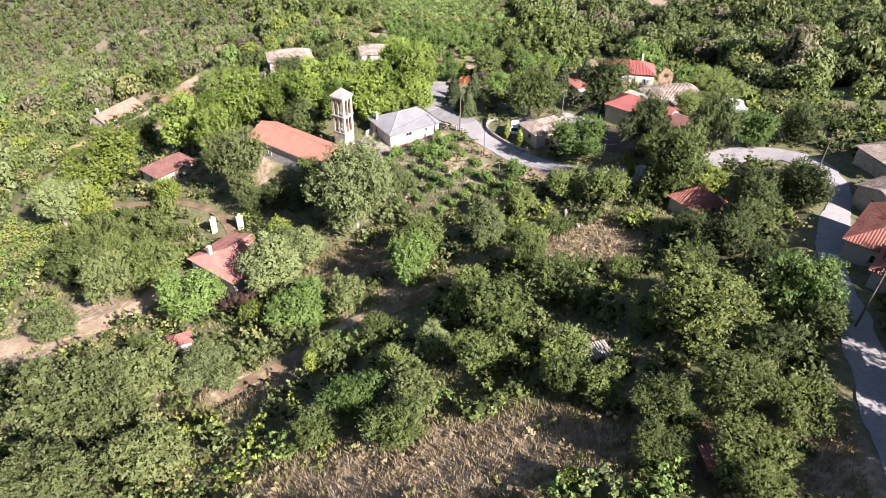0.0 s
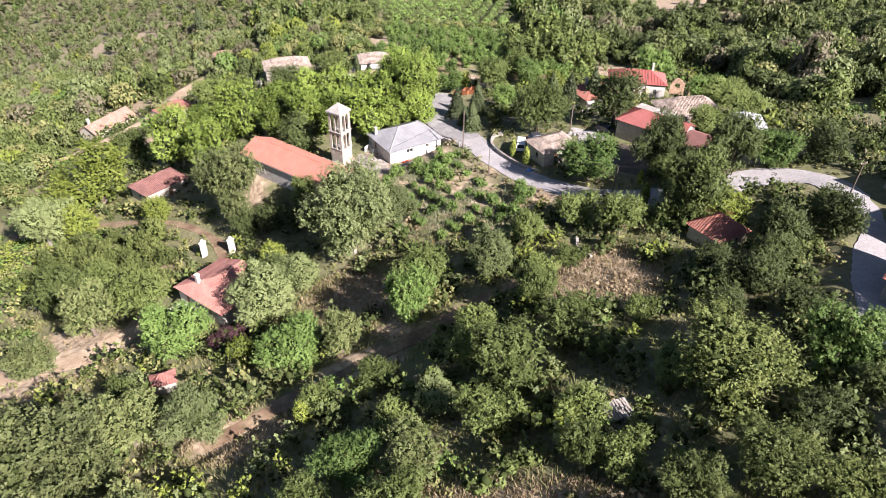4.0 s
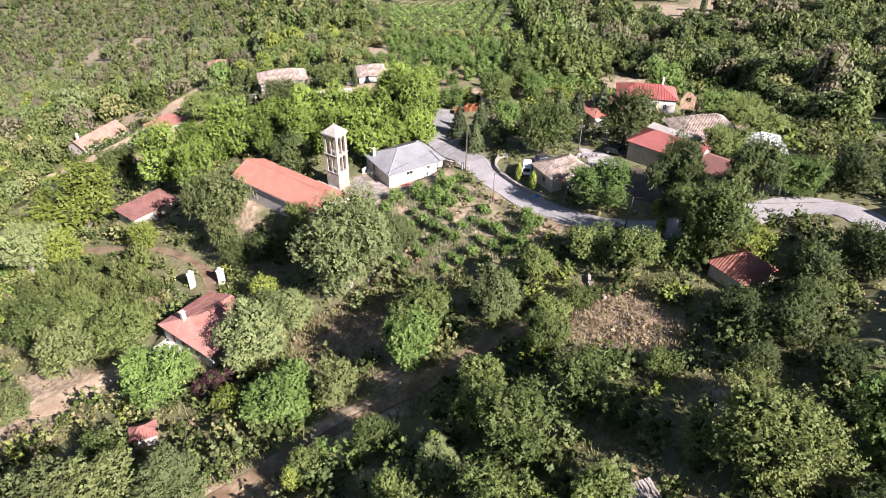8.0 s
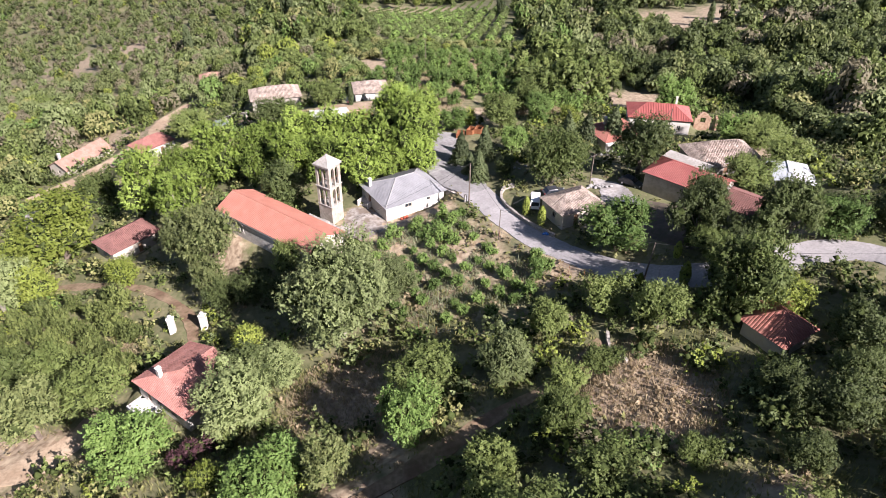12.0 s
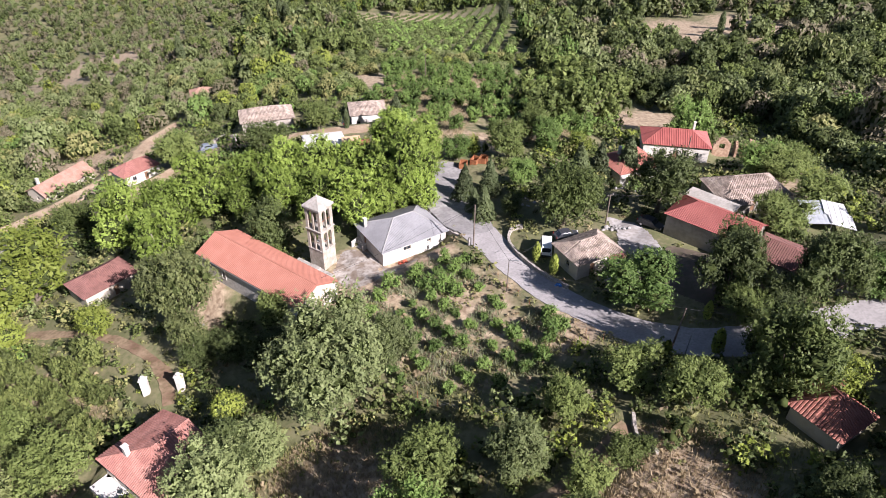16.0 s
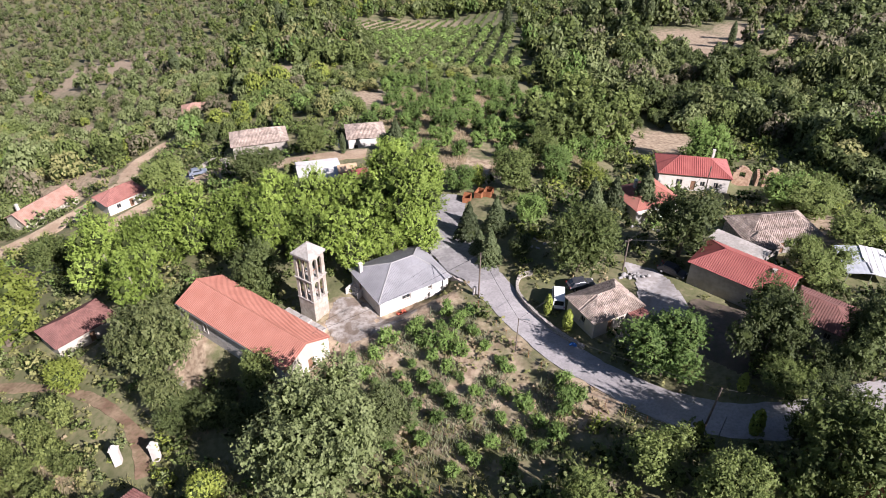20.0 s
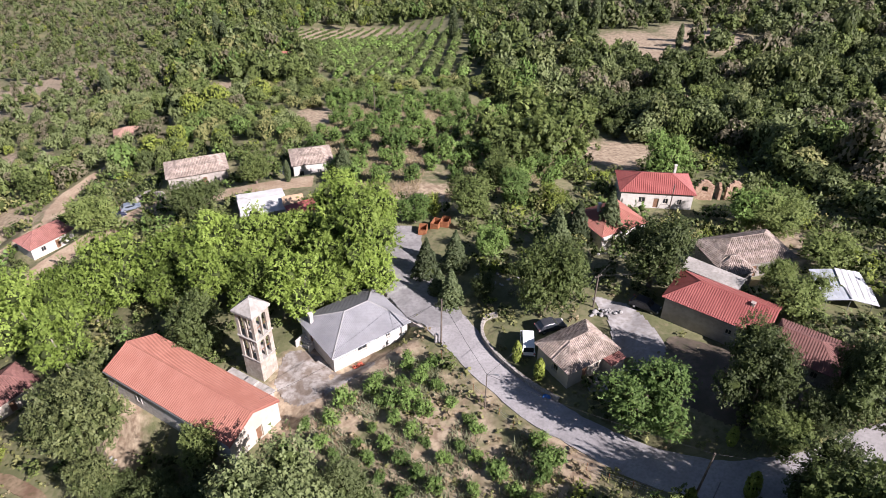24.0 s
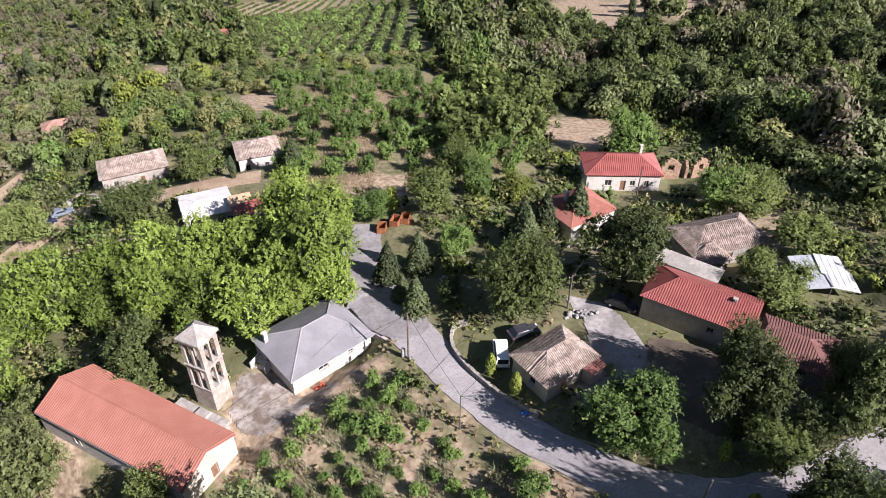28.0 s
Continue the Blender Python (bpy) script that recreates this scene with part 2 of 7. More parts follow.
M["car_white"] = material("white_car_paint", (0.74, 0.75, 0.75), (0.70, 0.71, 0.71), 2.0, rough=0.3, spec=0.5)
M["car_blue"] = material("dark_blue_car_paint", (0.006, 0.010, 0.034), (0.008, 0.012, 0.04), 2.0, rough=0.3, spec=0.5)
M["car_dark"] = material("dark_grey_car_paint", (0.03, 0.032, 0.038), (0.04, 0.042, 0.05), 2.0, rough=0.3, spec=0.5)
M["car_grey"] = material("pale_blue_grey_car_paint", (0.13, 0.155, 0.19), (0.15, 0.175, 0.21), 2.0, rough=0.35, spec=0.5)
M["rim"] = material("alloy_rim", (0.5, 0.5, 0.5), metal=0.8, rough=0.4)
M["lamp_red"] = material("red_lamp_lens", (0.35, 0.02, 0.015), rough=0.3)
M["lamp_clear"] = material("clear_lamp_lens", (0.7, 0.7, 0.68), rough=0.2)
M["rock"] = material("pale_limestone_rubble", (0.208, 0.201, 0.192), (0.254, 0.246, 0.234), 1.5, island=0.2, bump=0.5)
M["blue"] = material("blue_plastic_sheet", (0.030, 0.118, 0.355), (0.044, 0.163, 0.414), 1.5, rough=0.5)
M["red_thing"] = material("red_clay_bricks", (0.370, 0.089, 0.052), (0.311, 0.074, 0.044), 3.0, island=0.15)
glass = material("window_glass", (0.02, 0.025, 0.03), rough=0.08, spec=0.7)
M["glass"] = glass

M["leaf_plane"] = foliage("plane_tree_leaves", (0.134, 0.199, 0.033), (0.195, 0.268, 0.050), (0.297, 0.367, 0.091), 0.28)
M["leaf_oak"] = foliage("oak_leaves", (0.095, 0.116, 0.044), (0.138, 0.162, 0.060), (0.234, 0.248, 0.081), 0.24)
M["leaf_olive"] = foliage("grey_green_leaves", (0.135, 0.168, 0.064), (0.183, 0.219, 0.087), (0.234, 0.265, 0.121), 0.24)
M["leaf_walnut"] = foliage("walnut_leaves", (0.093, 0.16, 0.038), (0.140, 0.216, 0.053), (0.233, 0.302, 0.093), 0.28)
M["leaf_mid"] = foliage("broad_green_leaves", (0.094, 0.13, 0.035), (0.139, 0.176, 0.050), (0.220, 0.25, 0.085), 0.28)
M["leaf_fir"] = foliage("fir_needles", (0.062, 0.083, 0.037), (0.09, 0.114, 0.048), (0.14, 0.162, 0.074), 0.22)
M["leaf_yellow"] = foliage("yellow_green_leaves", (0.160, 0.205, 0.032), (0.225, 0.268, 0.051), (0.275, 0.301, 0.079), 0.28)
M["leaf_dry"] = foliage("dry_scrub_leaves", (0.150, 0.136, 0.086), (0.188, 0.166, 0.104), (0.226, 0.200, 0.128), 0.3)
M["leaf_grass"] = foliage("dry_grass_blades", (0.320, 0.255, 0.150), (0.400, 0.325, 0.200), (0.480, 0.395, 0.265), 0.35)
M["leaf_weed"] = foliage("green_weeds", (0.172, 0.184, 0.065), (0.238, 0.237, 0.091), (0.324, 0.296, 0.129), 0.24)
M["leaf_red"] = foliage("dark_red_leaves", (0.101, 0.046, 0.057), (0.130, 0.060, 0.069), (0.178, 0.093, 0.091), 0.3)
# near-black green for the crowns' cores: the shade between leaves painted as colour
M["crown_shade"] = material("painted_crown_shade", (0.034, 0.046, 0.016), (0.056, 0.072, 0.024), 0.8, fine=(0.024, 0.028, 0.011), fine_scale=3.0, fine_mix=0.6, bump=0.6, bump_scale=4, rough=1.0, spec=0.0)
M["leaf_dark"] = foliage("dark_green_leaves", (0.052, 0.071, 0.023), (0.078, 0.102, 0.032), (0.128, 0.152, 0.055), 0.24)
M["leaf_tall_grass"] = foliage("tall_grey_green_grass", (0.150, 0.172, 0.092), (0.200, 0.220, 0.125), (0.270, 0.280, 0.175), 0.35)
M["leaf_deep"] = foliage("deep_green_leaves", (0.085, 0.112, 0.032), (0.131, 0.158, 0.045), (0.213, 0.232, 0.076), 0.26)




# ---- plan: ground heights, roads and pads ----
XS = np.array([-260, -120, -65, -38, -14, 10, 38, 75, 140, 280], float)
YS = np.array([-60, 0, 45, 85, 108, 128, 165, 215, 320, 520], float)
RISE = [
    [-59.7, -9.3, 11, 21.8, 30.8, 36.9, 40.4, 43.4, 48.4, 59.2],
    [-60.4, -18.6, -2.4, 7.2, 17.2, 23.9, 26.8, 29.6, 33.7, 42],
    [-61.5, -24.5, -10.8, -3.6, 3.9, 10.9, 16.7, 20, 23, 29.1],
    [-63.5, -29.4, -16.3, -10.8, -5.5, 2.2, 7.1, 12.6, 14.2, 17.6],
    [-65.5, -31.7, -18.6, -11.9, -5.2, -0.6, 4.7, 9, 9.6, 11.4],
    [-67.6, -32.9, -17.9, -9.2, -4.6, -0.9, 1.2, 3, 3.9, 7.2],
    [-71.1, -35, -19.2, -11, -6.6, -4.9, -7.9, -8, -6.4, 0.9],
    [-75.7, -38.2, -23.5, -17.6, -15.6, -15.7, -19.7, -19.9, -15.7, -6.9],
    [-87.2, -52, -41.4, -39.2, -39.2, -39.3, -39.5, -36.9, -32.4, -24.1],
    [-111.8, -93.4, -87, -87.6, -86.7, -82.7, -77, -71.4, -66, -58.2]
]
RISE = np.array(RISE)


def glide(xs, v, q):
    """A smooth curve through the values v at xs, read at q."""
    q = np.clip(q, xs[0], xs[-1])
    i = np.clip(np.searchsorted(xs, q) - 1, 0, len(xs) - 2)
    h = np.diff(xs)
    s = np.diff(v, axis=-1) / h
    m = np.concatenate([s[..., :1], (s[..., 1:] * h[:-1] + s[..., :-1] * h[1:]) / (h[1:] + h[:-1]), s[..., -1:]], -1)
    f = (q - xs[i]) / h[i]
    if v.ndim == 1:
        a, b, ma, mb = v[i], v[i + 1], m[i], m[i + 1]
    else:
        k = np.arange(len(q))
        a, b, ma, mb = v[k, i], v[k, i + 1], m[k, i], m[k, i + 1]
    return (2 * f**3 - 3 * f**2 + 1) * a + (f**3 - 2 * f**2 + f) * h[i] * ma + (3 * f**2 - 2 * f**3) * b + (f**3 - f**2) * h[i] * mb


def slope_height(x, y):
    x, y = np.atleast_1d(np.asarray(x, float)), np.atleast_1d(np.asarray(y, float))
    rows = np.stack([glide(YS, RISE[:, k], y) for k in range(len(XS))], -1)
    z = glide(XS, rows, x)
    out = np.hypot(np.maximum(np.abs(x - 10) - 270, 0), np.maximum(y - 520, 0))
    return z - 26 * (1 - np.exp(-out / 260)) + 70 * (1 - np.exp(-np.maximum(out - 700, 0) / 600))


def curve_through(points, step=1.0):
    """Points evenly spread along a smooth line through the given ones."""
    p = np.array(points, float)
    d = np.r_[0, np.cumsum(np.hypot(*np.diff(p, axis=0).T))]
    q = np.linspace(0, d[-1], max(2, int(d[-1] / step)))
    return np.stack([glide(d, p[:, 0].copy(), q), glide(d, p[:, 1].copy(), q)], -1)


MAIN_ROAD = curve_through([(6, 186), (2.5, 168), (-2.5, 156), (-2.6, 149), (-1.4, 142), (1.3, 136.5), (4.2, 130.2), (7.9, 122.4), (12.4, 115.2), (17.8, 108.8), (23, 103.6), (28.6, 100.6), (35.3, 99.9), (43, 101.3), (50, 102.4), (55.5, 100.2), (58, 94), (56.5, 85), (51.4, 76), (45.5, 64.7), (39.8, 48.5), (36, 38.6), (33, 30), (30, 16), (28, 0), (27, -40)])
DIRT_TRACK = curve_through([(-94, 68), (-80, 74), (-68, 78), (-60, 79.5), (-53.5, 81), (-49.2, 85.5), (-47.6, 91)])
LOWER_PATH = curve_through([(-94, 128), (-79.2, 125.9), (-70.2, 124.2), (-57.2, 120.6), (-47.8, 115.2), (-41.5, 109), (-39, 103.5)])
WEST_ROAD = curve_through([(-92, 154), (-84, 162), (-76, 169.4), (-69.6, 177.6), (-62.4, 184.2), (-55, 189.2), (-44.5, 187), (-33, 186), (-20, 186)])
UPPER_WEST_ROAD = curve_through([(-104, 170), (-88, 184.5), (-82.8, 194), (-83, 210), (-78, 225), (-66, 246), (-52, 262)])
NEAR_PATH = curve_through([(18, 88), (12, 82), (4, 77.5), (-4, 72.5), (-12, 68), (-20, 62.5), (-27, 57)])
ROADS = [(MAIN_ROAD, 2.5), (DIRT_TRACK, 1.7), (LOWER_PATH, 0.85), (WEST_ROAD, 2.2), (UPPER_WEST_ROAD, 2.2), (NEAR_PATH, 0.9)]
ROAD_LEVELS = []
for line, half in ROADS:
    lev = slope_height(line[:, 0], line[:, 1])
    k = np.ones(9) / 9
    lev = np.convolve(np.pad(lev, 4, mode="edge"), k, mode="valid")
    ROAD_LEVELS.append(lev)

# centre x, centre y, half length, half width, turn in degrees, level: the ground levelled round each building
PADS = []


def pad(x, y, a, b, turn, z):
    PADS.append((x, y, a, b, radians(turn), z))


def near_road(x, y):
    """How far beyond a road's edge each place lies (below 0: on the road), and that road's level."""
    best = np.full(len(x), 1e3)
    level = np.zeros(len(x))
    for (line, half), lev in zip(ROADS, ROAD_LEVELS):
        lo, hi = line.min(0) - 12, line.max(0) + 12
        k = np.where((x > lo[0]) & (x < hi[0]) & (y > lo[1]) & (y < hi[1]))[0]
        for part_k in np.array_split(k, max(1, len(k) // 4000)):
            if not len(part_k):
                continue
            d = np.hypot(x[part_k, None] - line[None, :, 0], y[part_k, None] - line[None, :, 1])
            j = d.argmin(1)
            dd = d[np.arange(len(j)), j] - half
            better = dd < best[part_k]
            best[part_k[better]] = dd[better]
            level[part_k[better]] = lev[j[better]]
    return best, level


def pad_gap(x, y, p):
    c, s = math.cos(p[4]), math.sin(p[4])
    u, v = (x - p[0]) * c + (y - p[1]) * s, -(x - p[0]) * s + (y - p[1]) * c
    return np.hypot(np.maximum(np.abs(u) - p[2], 0), np.maximum(np.abs(v) - p[3], 0))


def height(x, y):
    x, y = np.atleast_1d(np.asarray(x, float)), np.atleast_1d(np.asarray(y, float))
    z = slope_height(x, y)
    z = z + 0.18 * np.sin(x * 0.9 + 1.3 * np.sin(y * 0.31)) * np.sin(y * 0.73 + np.sin(x * 0.4))
    for p in PADS:
        w = np.clip(1 - pad_gap(x, y, p) / 3.0, 0, 1)
        w = w * w * (3 - 2 * w)
        z = z * (1 - w) + p[5] * w
    gap, level = near_road(x, y)
    w = np.clip(1 - (gap - 0.4) / 2.5, 0, 1)
    w = w * w * (3 - 2 * w)
    return z * (1 - w) + (level - 0.06) * w


def ground_at(x, y):
    return float(height(x, y)[0])


# ---- building blocks ----
def part(name, bm, mat, parent=None, label="", m=None):
    me = bpy.data.meshes.new(name)
    bm.to_mesh(me)
    bm.free()
    me.materials.append(mat)
    ob = new(name, me)
    if parent is not None:
        ob.parent = parent
    if m is not None:
        ob.matrix_local = m
    if label:
        ob["label"] = label
    return ob


def mesh_part(name, verts, faces, mat, parent=None, label="", smooth=False):
    me = bpy.data.meshes.new(name)
    me.from_pydata([tuple(v) for v in verts], [], faces)
    me.materials.append(mat)
    if smooth:
        me.shade_smooth()
    ob = new(name, me)
    if parent is not None:
        ob.parent = parent
    if label:
        ob["label"] = label
    return ob


def thing(name, x, y, z, turn, label, category, group=""):
    ob = new(name)
    ob.matrix_basis = pose(x, y, z, 0, 0, turn)
    return tagged(ob, label, category, group)


def add_box(bm, x0, x1, y0, y1, z0, z1):
    v = [bm.verts.new((x, y, z)) for x, y, z in ((x0, y0, z0), (x1, y0, z0), (x1, y1, z0), (x0, y1, z0), (x0, y0, z1), (x1, y0, z1), (x1, y1, z1), (x0, y1, z1))]
    for f in ((3, 2, 1, 0), (4, 5, 6, 7), (0, 1, 5, 4), (1, 2, 6, 5), (2, 3, 7, 6), (3, 0, 4, 7)):
        bm.faces.new([v[k] for k in f])
    return v


def box(x0, x1, y0, y1, z0, z1, bevel=0.0):
    bm = bmesh.new()
    add_box(bm, x0, x1, y0, y1, z0, z1)
    if bevel:
        bmesh.ops.bevel(bm, geom=bm.edges[:], offset=bevel, segments=1, affect="EDGES")
    return bm


def tube(bm, a, b, ra, rb, sides=7):
    a, b = Vector(a), Vector(b)
    q = (b - a).to_track_quat("Z", "Y").to_matrix()
    rings = []
    for p, r in ((a, ra), (b, rb)):
        rings.append([bm.verts.new(p + q @ Vector((r * math.cos(2 * math.pi * k / sides), r * math.sin(2 * math.pi * k / sides), 0))) for k in range(sides)])
    for k in range(sides):
        bm.faces.new((rings[0][k], rings[0][(k + 1) % sides], rings[1][(k + 1) % sides], rings[1][k]))
    bm.faces.new(rings[1])
    bm.faces.new(rings[0][::-1])


def strip_of(points, side, thick):
    """A flat face list helper: a prism over a convex outline in one plane."""
    n = len(points)
    verts = [tuple(p) for p in points] + [tuple(Vector(p) + Vector(side) * thick) for p in points]
    faces = [tuple(range(n))[::-1], tuple(range(n, 2 * n))] + [(k, (k + 1) % n, n + (k + 1) % n, n + k) for k in range(n)]
    return verts, faces


def wall_panel(length, z0, z1, thick, holes):
    """A wall along x from 0 to length, its outside at y = 0 and its inside at y = thick, with rectangular holes (x0, x1, z0, z1)."""
    bm = bmesh.new()
    us = sorted({0.0, length, *[h[0] for h in holes], *[h[1] for h in holes]})
    vs = sorted({z0, z1, *[h[2] for h in holes], *[h[3] for h in holes]})

    def solid(i, j):
        if not (0 <= i < len(us) - 1 and 0 <= j < len(vs) - 1):
            return False
        u, v = (us[i] + us[i + 1]) / 2, (vs[j] + vs[j + 1]) / 2
        return not any(h[0] < u < h[1] and h[2] < v < h[3] for h in holes)

    def quad(*p):
        bm.faces.new([bm.verts.new(q) for q in p])

    for i in range(len(us) - 1):
        for j in range(len(vs) - 1):
            if not solid(i, j):
                continue
            a, b, c, d = us[i], us[i + 1], vs[j], vs[j + 1]
            quad((a, 0, c), (b, 0, c), (b, 0, d), (a, 0, d))
            quad((b, thick, c), (a, thick, c), (a, thick, d), (b, thick, d))
            if not solid(i - 1, j):
                quad((a, thick, c), (a, 0, c), (a, 0, d), (a, thick, d))
            if not solid(i + 1, j):
                quad((b, 0, c), (b, thick, c), (b, thick, d), (b, 0, d))
            if not solid(i, j - 1):
                quad((a, thick, c), (b, thick, c), (b, 0, c), (a, 0, c))
            if not solid(i, j + 1):
                quad((a, 0, d), (b, 0, d), (b, thick, d), (a, thick, d))
    bmesh.ops.remove_doubles(bm, verts=bm.verts[:], dist=0.001)
    return bm


def window_in(wall, u0, u1, z0, z1, thick, shutters=None, bars=1):
    """A window set in a hole of a wall: frame, panes, sill and shutters."""
    w = new("window")
    w.parent = wall
    w.matrix_local = pose((u0 + u1) / 2, 0, (z0 + z1) / 2)
    a, b = (u1 - u0) / 2, (z1 - z0) / 2
    fr = bmesh.new()
    t = 0.07
    for x0, x1, y0, y1 in ((-a, -a + t, -b, b), (a - t, a, -b, b), (-a + t, a - t, b - t, b), (-a + t, a - t, -b, -b + t)):
        add_box(fr, x0, x1, thick * 0.35, thick * 0.35 + 0.08, y0, y1)
    if bars:
        add_box(fr, -0.03, 0.03, thick * 0.35, thick * 0.35 + 0.07, -b + t, b - t)
    part("window_frame", fr, M["frame"], w)
    part("pane", box(-a + t, a - t, thick * 0.35 + 0.03, thick * 0.35 + 0.045, -b + t, b - t), M["glass"], w)
    part("sill", box(-a - 0.08, a + 0.08, -0.08, thick * 0.3, -b - 0.07, -b - 0.005), M["slab"], w)
    if shutters:
        for s in (-1, 1):
            part("shutter", box(s * a if s > 0 else -2 * a, 2 * a if s > 0 else s * a, -0.05, -0.01, -b, b), shutters, w)
    return w


def door_in(wall, u0, u1, z0, z1, thick, mat=None):
    d = new("door")
    d.parent = wall
    d.matrix_local = pose((u0 + u1) / 2, 0, z0)
    a, h = (u1 - u0) / 2, z1 - z0
    fr = bmesh.new()
    for x0, x1, y0, y1 in ((-a, -a + 0.08, 0, h), (a - 0.08, a, 0, h), (-a + 0.08, a - 0.08, h - 0.08, h)):
        add_box(fr, x0, x1, thick * 0.3, thick * 0.3 + 0.1, y0, y1)
    part("door_frame", fr, M["frame"], d)
    part("door_leaf", box(-a + 0.08, a - 0.08, thick * 0.3 + 0.02, thick * 0.3 + 0.07, 0.02, h - 0.08, 0.01), mat or M["door"], d)
    part("door_handle", box(a - 0.22, a - 0.12, thick * 0.3 - 0.03, thick * 0.3 + 0.02, 1.0, 1.04), M["metal"], d)


def ribbed_slope(name, corners, mat, parent, spacing=0.26, rib=0.055, piece=0.0, uneven=0.0, rng=None, label=""):
    """A roof slope over a convex outline (its first two corners are the eave): a slab, and on it the rows of tiles or ribs that run up the slope."""
    c = [Vector(p) for p in corners]
    u = (c[1] - c[0]).normalized()
    nrm = (c[1] - c[0]).cross(c[-1] - c[0]).normalized()
    if nrm.z < 0:
        nrm = -nrm
    v = nrm.cross(u).normalized()
    if v.z < 0:
        v = -v
    flat = [((p - c[0]).dot(u), (p - c[0]).dot(v)) for p in c]
    verts, faces = strip_of([p - nrm * 0.10 for p in c], nrm, 0.10)
    slab = mesh_part(name, verts, faces, mat, parent, label)
    xs = [p[0] for p in flat]
    n = max(2, int((max(xs) - min(xs)) / spacing))
    step = (max(xs) - min(xs)) / n
    rng = rng or random.Random(5)
    for k in range(n):
        x = min(xs) + (k + 0.5) * step
        cross = []
        for i in range(len(flat)):
            (ax, ay), (bx, by) = flat[i], flat[(i + 1) % len(flat)]
            if (ax - x) * (bx - x) < 0:
                cross.append(ay + (by - ay) * (x - ax) / (bx - ax))
        if len(cross) < 2 or max(cross) - min(cross) < 0.1:
            continue
        y0, y1 = min(cross), max(cross)
        cuts = [y0 - 0.03]
        while piece and cuts[-1] + piece * 1.5 < y1:
            cuts.append(cuts[-1] + piece * rng.uniform(0.8, 1.2))
        cuts.append(y1)
        verts, faces = [], []
        for ya, yb in zip(cuts[:-1], cuts[1:]):
            lift = rng.uniform(0, uneven)
            dx = rng.uniform(-uneven, uneven)
            base = len(verts)
            for y, up in ((ya, 0.025 if piece else 0), (yb, 0)):
                for ox, oz in ((-0.46, 0.004), (-0.24, 0.86), (0.24, 0.86), (0.46, 0.004)):
                    p = c[0] + u * (x + dx + ox * step) + v * y + nrm * (oz * rib + (lift + up) * (oz > 0.5))
                    verts.append(tuple(p))
            for q in range(3):
                faces.append((base + q, base + q + 1, base + 5 + q, base + 4 + q))
            faces.append((base + 3, base + 2, base + 1, base))
        mesh_part("roof_rib", verts, faces, mat, slab)
    return slab


def cap_line(parent, name, a, b, mat, r=0.11):
    """A ridge or hip cap: a half-round row of ridge tiles from a to b."""
    a, b = Vector(a), Vector(b)
    d = (b - a).normalized()
    side = d.cross(Vector((0, 0, 1))).normalized()
    up = side.cross(d).normalized()
    verts, faces = [], []
    n = max(1, int((b - a).length / 0.42))
    for k in range(n):
        p, q = a.lerp(b, k / n), a.lerp(b, (k + 0.97) / n)
        base = len(verts)
        for e, s in ((p, 1.12), (q, 1.0)):
            for w in (-90, -45, 0, 45, 90):
                verts.append(tuple(e + side * (r * s * math.sin(radians(w))) + up * (r * s * math.cos(radians(w)) - 0.03)))
        for j in range(4):
            faces.append((base + j, base + j + 1, base + 6 + j, base + 5 + j))
            if k:
                faces.append((base - 5 + j, base - 4 + j, base + 1 + j, base + j))
        if not k:
            faces.append(tuple(base + j for j in range(4, -1, -1)))
    return mesh_part(name, verts, faces, mat, parent)


def chimney(parent, x, y, z, h, w=0.55, mat=None, cap=True):
    c = part("chimney", box(-w / 2, w / 2, -w / 2, w / 2, 0, h, 0.02), mat or M["white"], parent, m=pose(x, y, z))
    if cap:
        bm = bmesh.new()
        for sx in (-1, 1):
            for sy in (-1, 1):
                add_box(bm, sx * w * 0.36 - 0.05, sx * w * 0.36 + 0.05, sy * w * 0.36 - 0.05, sy * w * 0.36 + 0.05, 0, 0.22)
        add_box(bm, -w * 0.62, w * 0.62, -w * 0.62, w * 0.62, 0.22, 0.30)
        part("chimney_cap", bm, mat or M["white"], c, m=pose(0, 0, h))
    return c


